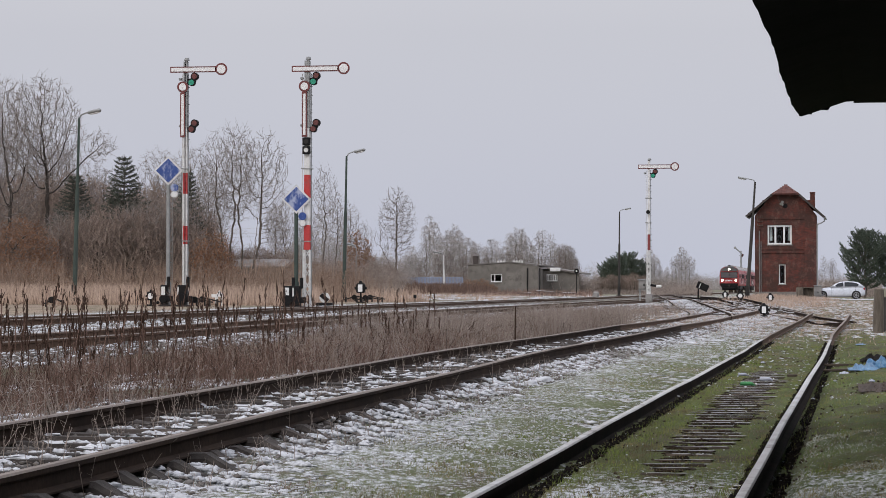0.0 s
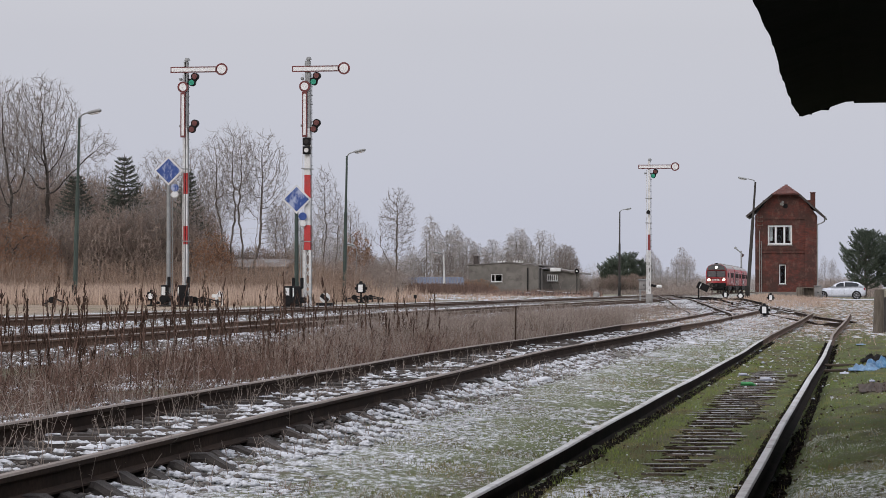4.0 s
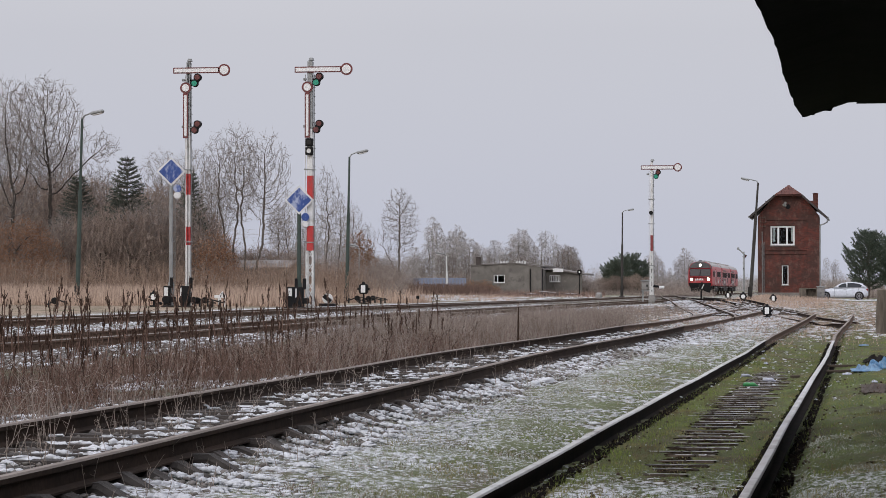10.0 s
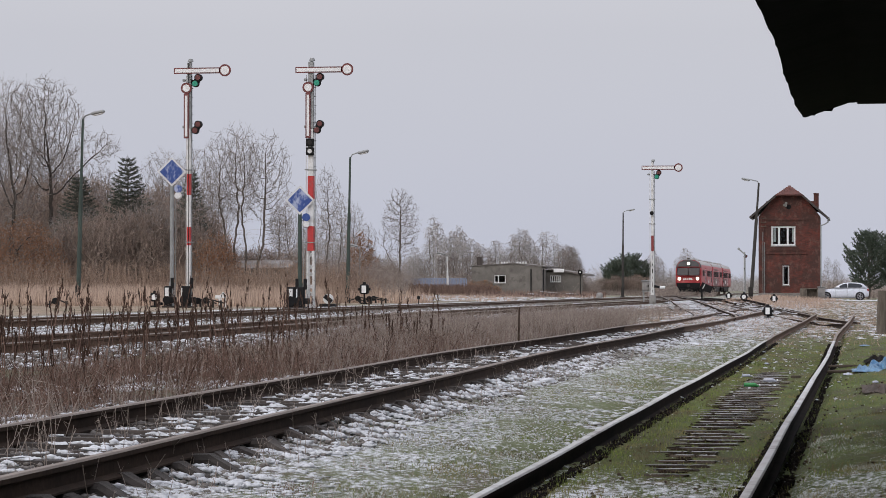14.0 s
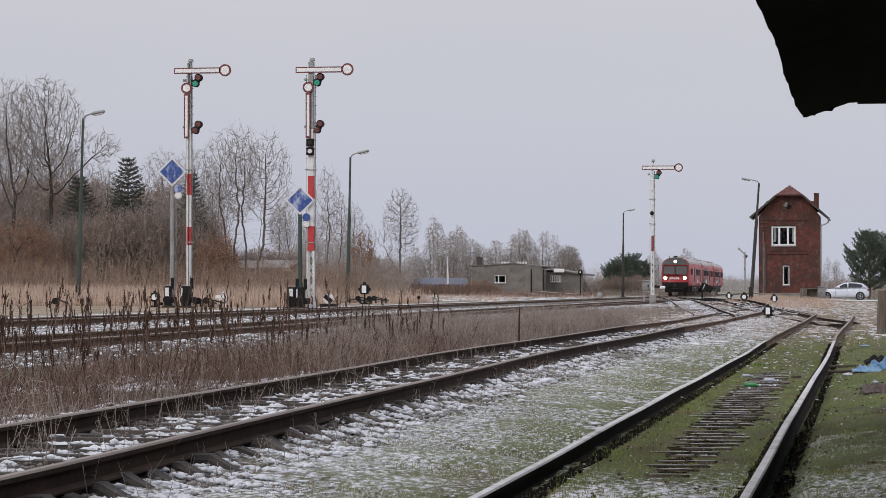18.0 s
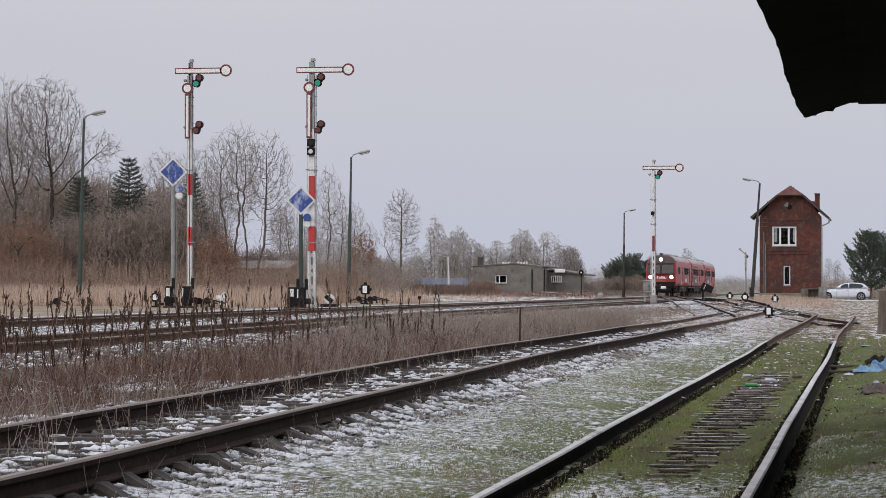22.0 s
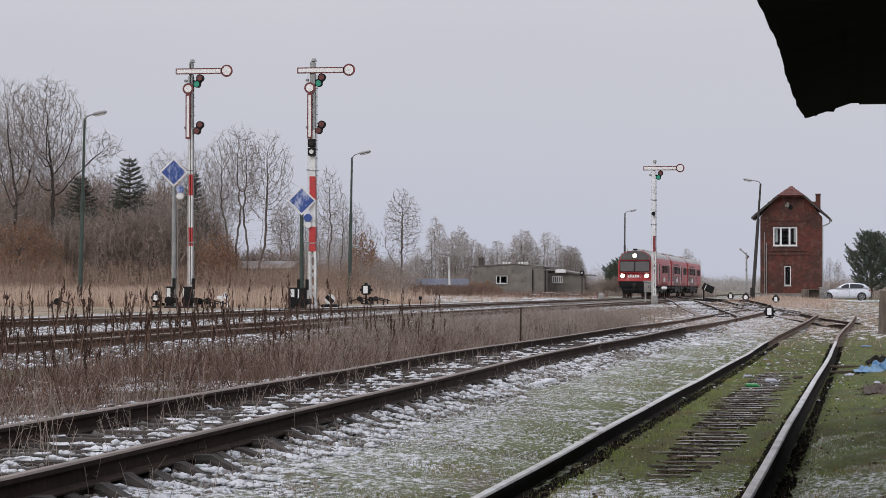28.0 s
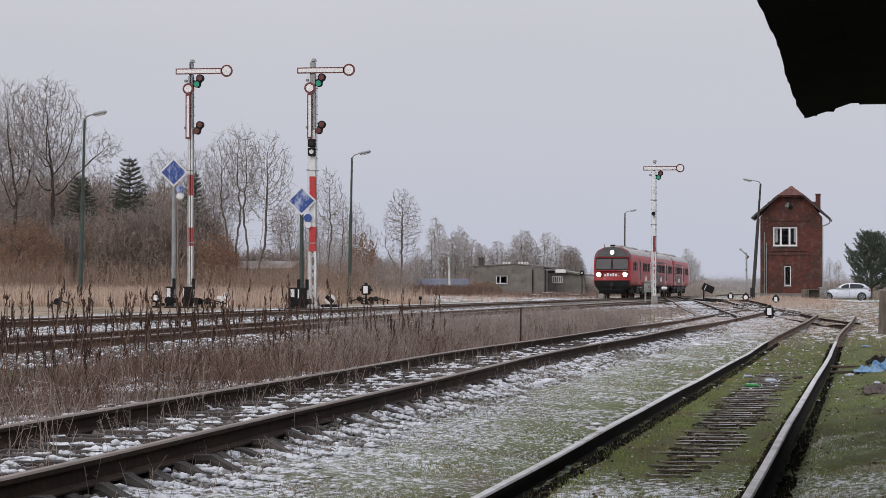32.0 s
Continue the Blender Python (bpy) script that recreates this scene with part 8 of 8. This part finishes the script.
lumps("rotten_wood", "black rotten wood and soil between the sunken sleepers", x, y, ground_z(x, y) + 0.004, RNG.uniform(0.010, 0.034, len(x)), M_WETSOIL, 193, 0.35, "litter", 2.0, 0)
x, y = scatter(110, -1.95, -0.75, 13, 17.6, 1.0)
lumps("frost_streaks", "thin streaks of frost on the near moss", x, y, ground_z(x, y) + 0.012, RNG.uniform(0.004, 0.012, len(x)), M_SNOW, 195, 0.4, "snow", 3.5, 0)
x, y = scatter(700, -2.0, 1.3, 11.5, 50, 1.5)
lumps("moss_frost", "thin frost on moss and grass", x, y, ground_z(x, y) + 0.012, RNG.uniform(0.003, 0.009, len(x)), M_SNOW, 88, 0.5, "snow")
x, y = scatter(1500, -2.05, 1.4, 11.5, 60, 1.5)
x = np.where(RNG.uniform(0, 1, len(x)) < 0.55, np.where(RNG.uniform(0, 1, len(x)) < 0.5, -0.5, -2.0) + RNG.normal(0, 0.05, len(x)), x)
lumps("leaf_litter", "dark wet leaf litter along the rails", x, y, ground_z(x, y) + 0.008, RNG.uniform(0.005, 0.018, len(x)), M_SOIL, 89, 0.7, "litter")
# black lumps of grit that also stand in for the shade along the rails
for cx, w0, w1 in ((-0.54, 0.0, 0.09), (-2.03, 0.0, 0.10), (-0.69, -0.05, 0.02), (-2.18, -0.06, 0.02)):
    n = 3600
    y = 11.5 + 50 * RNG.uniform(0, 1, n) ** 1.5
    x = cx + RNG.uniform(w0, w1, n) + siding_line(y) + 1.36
    lumps("rail_grit", "black grit lumps with the shade against the sunken rail in their colour", x, y, ground_z(x, y) + 0.006, RNG.uniform(0.006, 0.022, n), M_GRITSHADE, 120 + int(cx * -10), 0.9, "litter")
n = 110
x, y = 0.32 + RNG.normal(0, 0.15, n), 32.0 + RNG.normal(0, 1.0, n)
lumps("heap_clods", "dark clods on the soil heap", x, y, ground_z(x, y) + RNG.uniform(0.0, 0.05, n), RNG.uniform(0.006, 0.018, n), M_SOIL, 131, 0.8, "soil")
x, y = scatter(500, -3.7, -0.2, 30, 80, 1.0)
lumps("grass_snow", "small snow lumps in the grass", x, y, ground_z(x, y) + 0.01, RNG.uniform(0.008, 0.035, 500), M_SNOW, 86, 0.4, "snow")
for (cx, cy, s) in ((-5.0, 16.4, 0.13), (-4.9, 15.9, 0.09), (-3.85, 30.5, 0.13), (-3.82, 31.6, 0.15), (-5.0, 20.5, 0.10), (-5.2, 24.0, 0.12)):
    sn = thing("snow_clump", (cx, cy, gz(cx, cy)), 0, "clump of old snow on the ballast", "snow", "snow clumps")
    bm = B()
    bmesh.ops.create_icosphere(bm, subdivisions=3, radius=1.0)
    for v in bm.verts:
        k = 0.75 + 0.5 * noise.noise(v.co * 1.7 + Vector((cx, cy, 0)))
        v.co = Vector((v.co.x * s * 1.0 * k, v.co.y * s * 1.6 * k, max(v.co.z, -0.1) * s * 0.55 * k))
    part("snow_shell", bm, M_SNOW, sn, "", True)


# ---------------------------------------------------------------- grass and weeds
def grass(name, label, n, x0, x1, y0, y1, h0, h1, w, lean, material, power=1.7, clump=None, keep=None):
    x, y = scatter(n, x0, x1, y0, y1, power)
    if clump:
        d = np.array([noise.noise(Vector((a * clump * 2.5, b * clump * 0.35, 3.0))) for a, b in zip(x, y)])
        ok = d > RNG.uniform(-0.6, 0.35, n)
        x, y = x[ok], y[ok]
    if keep is not None:
        ok = keep(x, y)
        x, y = x[ok], y[ok]
    m = len(x)
    base = np.stack([x, y, ground_z(x, y) - 0.015], -1)
    v = blade_verts(base, RNG.uniform(h0, h1, m), RNG.uniform(0.6, 1.4, m) * w, RNG.uniform(0, lean, m))
    return tri_mesh(name, v, 4, BLADE_F, material, None, label, "grass", "stuff")


def weeds(name, label, n, xa, xb, ya, yb, h0, h1, r, twigs, material, power=1.3, clump=0.35, lean=0.12, thin=0.45, keep=None):
    x, y = scatter(n, xa, xb, ya, yb, power)
    if keep is not None:
        ok = keep(x, y)
        x, y, n = x[ok], y[ok], int(ok.sum())
    d = np.array([noise.noise(Vector((a * clump, b * clump * 0.5, 8.0 + n * 0.001))) for a, b in zip(x, y)])
    ok = d > RNG.uniform(-0.75, 0.25, n)
    x, y, d = x[ok], y[ok], d[ok]
    m = len(x)
    h = RNG.uniform(h0, h1, m) * np.clip(1.0 + 0.5 * d, 0.6, 1.3)
    p = np.stack([x, y, ground_z(x, y) - 0.02], -1)
    q = p + np.stack([RNG.normal(0, lean, m) * h, RNG.normal(0, lean, m) * h, h], -1)
    V = [stalks(p, q, np.full(m, r), np.full(m, r * thin))]
    for k in range(twigs):
        f = RNG.uniform(0.3, 0.98, (m, 1))
        b = p + (q - p) * f
        t = b + np.stack([RNG.normal(0, 0.13, m) * h, RNG.normal(0, 0.13, m) * h, RNG.uniform(0.02, 0.22, m) * h], -1)
        V.append(stalks(b, t, np.full(m, r * 0.6), np.full(m, r * 0.3)))
    tri_mesh(name, np.concatenate(V), 6, STALK_F, material, None, label, "weeds", "stuff")
    return p, q, h


def off_planks(x, y):
    mid = np.abs(x + 1.34) < 0.36
    return ~(mid & (y > 18) & (y < 40) & (RNG.uniform(0, 1, len(x)) < 0.5))


grass("siding_grass", "short green grass and moss in the siding", 70000, -1.96, -0.7, 11, 60, 0.010, 0.042, 0.0040, 0.8, M_GRASS, 1.7, 1.3, off_planks)
grass("siding_tufts", "taller green tufts along the inside of the rails", 9000, -1.98, -1.55, 12, 50, 0.02, 0.065, 0.004, 0.7, M_GRASS, 1.5, 2.0)
grass("bank_grass", "green grass bank beside the siding", 90000, -0.42, 1.6, 11, 75, 0.010, 0.042, 0.004, 0.8, M_GRASS, 1.7, 0.8)
grass("frosted_grass", "thin frosted grass with snow between the sidings", 100000, -3.9, -2.15, 11, 80, 0.008, 0.036, 0.0036, 0.7, M_FROST, 1.7, 0.9)
grass("bank_frost", "frosted blades on the grass bank", 3000, -2.0, 1.5, 11, 60, 0.012, 0.05, 0.004, 1.3, M_FROST, 1.7, 0.9, off_planks)
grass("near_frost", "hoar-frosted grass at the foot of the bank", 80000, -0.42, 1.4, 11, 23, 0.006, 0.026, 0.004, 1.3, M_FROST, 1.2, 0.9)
grass("mixed_tufts", "tufts of olive grass at the snow edge", 20000, -2.9, -2.14, 11, 60, 0.010, 0.036, 0.004, 1.1, M_GRASS, 1.7, 1.6)
grass("brown_moss_tufts", "dead brown tufts in the moss of the siding", 24000, -1.95, -0.72, 11, 55, 0.008, 0.032, 0.0045, 1.2, M_SCRUB, 1.6, 1.1, off_planks)
grass("brown_bank_tufts", "dead brown tufts on the grass bank", 12000, -0.40, 1.5, 11, 60, 0.008, 0.034, 0.0045, 1.2, M_SCRUB, 1.6, 1.0)
grass("dead_tufts", "dead brown tufts in the frosted grass", 12000, -3.9, -2.2, 11, 75, 0.012, 0.05, 0.004, 0.8, M_WEEDPALE, 1.5, 2.2)
grass("thin_green_grass", "thin green blades in the snow", 38000, -3.8, -2.1, 11, 75, 0.010, 0.040, 0.0035, 0.7, M_GRASS, 1.6, 0.6)
def patchy(x, y):
    d = np.array([noise.noise(Vector((a * 1.7, b * 0.42, 31.0))) for a, b in zip(x, y)])
    return d > 0.30


grass("brown_patches", "patches of dead brown grass showing through the snow", 26000, -3.9, -2.2, 11, 75, 0.010, 0.044, 0.004, 0.8, M_SCRUB, 1.5, None, patchy)
grass("siding_frost", "hoar-frosted moss at the near end of the siding", 16000, -1.95, -0.74, 11, 18.5, 0.006, 0.022, 0.004, 1.3, M_FROST, 1.0, 0.9)
for off in (-2.11, -0.61):
    grass("rail_grass", "grass tufts along the sunken rail", 2200, off - 0.16, off - 0.06, 11, 60, 0.02, 0.07, 0.004, 1.0, M_GRASS, 1.6, 2.0)
    grass("rail_grass", "grass tufts along the sunken rail", 1500, off + 0.05, off + 0.16, 11, 60, 0.02, 0.07, 0.004, 0.8, M_GRASS, 1.6, 2.0)
def behind_lanterns(x, y):
    """The straw leaves the strip of snow and short grass round the lanterns free."""
    return (x < set_at(575, y)) | (y > 127)


grass("straw_grass", "tall dry straw-coloured grass beyond the tracks", 46000, -52, -22.6, 101, 136, 0.35, 1.05, 0.014, 0.45, M_STRAW, 1.0, 0.25, behind_lanterns)
weeds("straw_scrub", "russet dry stems standing in the straw grass", 2600, -52, -22.8, 102, 128, 0.3, 0.95, 0.010, 3, M_STRAWSTEM, 0.9, 0.16, 0.22, keep=behind_lanterns)
weeds("edge_weeds", "tall dry brown stems at the edge of the trees", 5200, -56, -25, 124, 138, 0.7, 1.9, 0.010, 4, M_STRAWSTEM, 0.8, 0.12, 0.2)
weeds("brown_scrub", "dense brown scrub behind the lanterns", 5200, set_at(575, 185), set_at(690, 185), 172, 200, 0.5, 1.6, 0.012, 4, M_SCRUB, 1.0, 0.12, 0.2)
weeds("scrub_weeds", "reddish-brown dry scrub before the barrack", 4200, set_at(690, 240), set_at(885, 235), 215, 234, 0.35, 0.95, 0.016, 4, M_SCRUB, 1.0, 0.12, 0.25)
grass("far_straw_grass", "dry straw grass further along the line", 22000, -50, -23, 130, 225, 0.3, 0.8, 0.022, 0.5, M_STRAW, 1.0, 0.15, lambda x, y: x < -0.186 * y - 0.2)
def verge(n, seed):
    rg = np.random.default_rng(seed)
    y = rg.uniform(150, 262, n)
    x = np.array([set_at(p, q) for p, q in zip(rg.uniform(660, 1075, n), y)])
    ok = (x < -20.6) & ~((y > 258) & (x > -36))
    return x[ok], y[ok], rg


x, y, rg = verge(1200, 140)
lumps("verge_snow", "thin snow patches on the far verge", x, y, ground_z(x, y) + 0.0, rg.uniform(0.06, 0.34, len(x)), M_SNOW, 141, 0.22, "snow")
for nm, lb, n, h0, h1, w, m_ in (("verge_straw", "pale short grass on the far verge", 9000, 0.08, 0.34, 0.025, M_STRAW), ("verge_green", "olive winter grass on the far verge", 5000, 0.05, 0.2, 0.025, M_FROST), ("verge_scrub", "reddish low scrub before the low barrack", 12000, 0.2, 0.75, 0.022, M_SCRUB)):
    x, y, rg = verge(n, 150 + n)
    d = np.array([noise.noise(Vector((p * 0.16, q * 0.05, n * 0.01))) for p, q in zip(x, y)])
    ok = (d > rg.uniform(-0.3, 0.3, len(x))) & ((y > 200) if m_ is M_SCRUB else (y > 0))
    x, y = x[ok], y[ok]
    tri_mesh(nm, blade_verts(np.stack([x, y, ground_z(x, y) - 0.03], -1), rg.uniform(h0, h1, len(x)), rg.uniform(0.6, 1.4, len(x)) * w, rg.uniform(0, 0.6, len(x))), 4, BLADE_F, m_, None, lb, "grass", "stuff")
grass("yard_dirt_tufts", "low brown dead growth in streaks across the yard", 15000, -9.5, 1.5, 48, 125, 0.02, 0.08, 0.012, 1.2, M_SCRUB, 1.0, 0.45, lambda x, y: y > RNG.normal(64, 8, len(x)))
grass("yard_straw_grass", "dry grass before the signal box", 12000, -8, 0.3, 135, 212, 0.06, 0.34, 0.016, 1.1, M_STRAW, 0.8, 0.22, lambda x, y: x < set_at(1462 + RNG.normal(0, 28, len(x)), y))
grass("yard_dry_grass", "sparse dry grass in the snowy yard", 36000, -10, 2.0, 48, 190, 0.02, 0.11, 0.010, 0.9, M_STRAW, 1.0, 0.5, lambda x, y: y > RNG.normal(67, 8, len(x)))


weeds("low_brown_weeds", "dense reddish-brown dry weeds beside the siding", 9000, -8.3, -6.35, 17, 46, 0.04, 0.28, 0.003, 4, M_WEED, 1.1, 1.6, 0.42)
weeds("pale_stalks", "bent pale weed stalks before the brown weeds", 230, -7.6, -6.2, 18, 45, 0.14, 0.42, 0.0035, 4, M_WEEDPALE, 1.2, 0.8, 0.25)
weeds("pale_weeds", "pale dry weed stems along the overgrown track", 7000, -8.6, -6.25, 30, 74, 0.10, 0.38, 0.0034, 3, M_WEEDPALE, 1.0, 0.5, 0.3)
weeds("haze_weeds", "tall pale feathery weeds hiding the far rails", 8000, -9.4, -6.3, 42, 72, 0.15, 0.52, 0.0040, 4, M_WEEDPALE, 0.9, 0.3, 0.28)
weeds("far_weeds", "dry weeds thinning out towards the turnouts", 2200, -9.6, -6.6, 70, 108, 0.12, 0.42, 0.006, 3, M_WEEDPALE, 1.2, 0.3, 0.28)
weeds("brown_weeds", "brown dry weed stems along the overgrown track", 4200, -8.8, -6.3, 26, 72, 0.10, 0.40, 0.0034, 3, M_WEED, 1.0, 0.5, 0.25)
p, q, h = weeds("tall_weeds", "tall dark dried weed stalks", 330, -11.3, -7.0, 20, 47, 0.36, 0.98, 0.006, 1, M_WEED, 1.0, 0.5, 0.11, 0.7)
m = len(p)
k = np.repeat(np.arange(m), 13)
f = RNG.uniform(0.50, 1.0, (len(k), 1))
b = p[k] + (q[k] - p[k]) * f + RNG.normal(0, 0.008, (len(k), 3))
t = b + np.stack([RNG.normal(0, 0.012, len(k)), RNG.normal(0, 0.012, len(k)), RNG.uniform(0.04, 0.11, len(k))], -1)
tri_mesh("weed_seed_heads", stalks(b, t, np.full(len(k), 0.007), np.full(len(k), 0.003)), 6, STALK_F, M_SEED, None, "dark seed heads of the tall weeds", "weeds", "stuff")
weeds("dark_twigs", "dark branched dead stalks among the dry weeds", 900, -8.9, -6.3, 16, 60, 0.15, 0.45, 0.0045, 5, M_SEED, 1.0, 0.9, 0.3)
weeds("bed_stalks", "dry stalks standing inside the old rails", 170, -6.05, -5.2, 12.5, 30, 0.12, 0.34, 0.0034, 3, M_WEEDPALE, 1.3, 1.2, 0.22)
weeds("rail_side_stalks", "pale bent stalks leaning over the old rail", 260, -6.9, -5.9, 13.5, 24, 0.18, 0.45, 0.0036, 3, M_WEEDPALE, 1.2, 0.8, 0.25)
weeds("straw_stems", "pale straw stems at the rails", 600, -6.6, -4.5, 13, 40, 0.06, 0.32, 0.0028, 2, M_WEEDPALE, 1.4, 0.7, 0.25)
weeds("rail_weeds", "thin dry stems by the near rail", 240, -4.25, -3.7, 13, 45, 0.08, 0.25, 0.0028, 2, M_WEEDPALE, 1.4, 0.7, 0.3)


# ---------------------------------------------------------------- sleepers of all tracks
SNOWY = [sleeper_mesh("sleeper", 2.5, 0.24, 0.16, M_SLEEPER, True, s) for s in range(5)]


def bent_sleeper(seed):
    """A trough-like sleeper whose ends turn down into the ballast, with scraps of snow."""
    rr3 = random.Random(seed)
    bm = B()
    prof = [(-1.16, -0.19), (-1.02, -0.09), (-0.86, 0.0), (-0.4, -0.008), (0.4, -0.008), (0.84, 0.0), (0.92, -0.035), (1.02, -0.10), (1.14, -0.19)]
    rings = []
    for u, z in prof:
        w = (0.098 if abs(u) < 0.9 else 0.082) + rr3.uniform(-0.012, 0.010)
        z += rr3.uniform(-0.006, 0.006)
        rings.append([(u, -w, z - 0.10), (u, -w, z - 0.02), (u, -w * 0.75, z + 0.012), (u, w * 0.75, z + 0.012), (u, w, z - 0.02), (u, w, z - 0.10)])
    loft(bm, rings)
    for _ in range(rr3.choice((0, 1, 3))):
        u, ln = rr3.uniform(-0.7, 0.7), rr3.uniform(0.05, 0.13)
        vs = box(bm, (u, rr3.uniform(-0.05, 0.05), 0.012), (ln, rr3.uniform(0.04, 0.09), rr3.uniform(0.012, 0.03)), None, 0.014, 1)
        for v in vs:
            v.co += Vector((rr3.uniform(-0.03, 0.03), rr3.uniform(-0.02, 0.02), rr3.uniform(-0.008, 0.006)))
    me = bpy.data.meshes.new("sleeper")
    bm.to_mesh(me)
    bm.free()
    me.materials.append(M_DARKSLEEPER)
    me.materials.append(M_SNOW)
    return me


BENT = [bent_sleeper(s) for s in range(8)]
BARE = [sleeper_mesh("sleeper", 2.5, 0.24, 0.16, M_SLEEPER, False, s) for s in range(3)]


def sunk_half(y):
    """How much of a sunken sleeper the moss leaves bare, to each side of its middle."""
    return np.interp(y, [17.5, 18.5, 22, 26, 33, 37, 41], [0.10, 0.20, 0.34, 0.38, 0.36, 0.30, 0.16])


def sunk_sleeper(y, r2):
    """A sleeper rotten into the moss: a low brown rib with a thin rime along its far edge, broken and uneven."""
    w = float(sunk_half(y)) * r2.uniform(0.6, 1.15)
    c = -1.34 + 0.07 * noise.noise(Vector((y * 0.35, 2.0, 0))) + r2.uniform(-0.09, 0.09)
    bm = B()
    e = -1.0
    while e < 0.9:
        e2 = min(1.0, e + r2.uniform(0.5, 2.2))
        vs = box(bm, (w * (e + e2) / 2, r2.uniform(-0.012, 0.012), -0.05), (w * (e2 - e), r2.uniform(0.07, 0.12), 0.11), None, 0.012)
        for v in vs:
            v.co += Vector((r2.uniform(-0.03, 0.03), r2.uniform(-0.012, 0.012), r2.uniform(-0.006, 0.003)))
        e = e2 + r2.uniform(0.0, 0.12)
    p0 = r2.uniform(-1, -0.7)
    while p0 < 0.8:
        p1 = min(1.0, p0 + r2.uniform(0.25, 1.6))
        vs = box(bm, (w * (p0 + p1) / 2, r2.uniform(0.0, 0.03), 0.0065), (w * (p1 - p0), r2.uniform(0.028, 0.05), 0.005), None, 0.002, 1)
        for v in vs:
            v.co += Vector((r2.uniform(-0.03, 0.03), r2.uniform(-0.012, 0.012), r2.uniform(-0.002, 0.001)))
        p0 = p1 + r2.uniform(0.02, 0.25)
    ob = part("sleeper", bm, [M_WETPLANK, M_RIME], siding)
    ob.matrix_basis = pose(c, y, 0.010, r2.uniform(-1, 1), r2.uniform(-0.5, 0.5), r2.uniform(-1.6, 1.6))


SUNK_RNG = random.Random(6)
for k in range(44):
    sunk_sleeper(17.9 + 0.52 * k + SUNK_RNG.uniform(-0.09, 0.09), SUNK_RNG)
lay(second, second_line, 9, 62, 0.56, lambda y: 0.255 + 0.1 * max(0, (y - 70) / 58), BENT, 0.0, random.Random(7))
lay(fourth, fourth_line, 24, 120, 0.66, lambda y: 0.495, SNOWY + BARE, 0.0, random.Random(8))
lay(main, main_line, 34, 150, 0.66, lambda y: 0.515, BARE, 0.0, random.Random(9))
lay(crossover, crossover_line, 136, 190, 0.75, lambda y: gz(crossover_line(y), y) + 0.04, SNOWY + BARE, 6.5, random.Random(12))
lay(lead, lead_line, 100, 196, 0.72, lambda y: gz(lead_line(y), y) + 0.035, SNOWY + BARE, 4.8, random.Random(14))
lay(cross, cross_line, 112, 190, 0.70, lambda y: gz(cross_line(y), y) + 0.05, SNOWY + BARE, 7.5, random.Random(10))


motions()
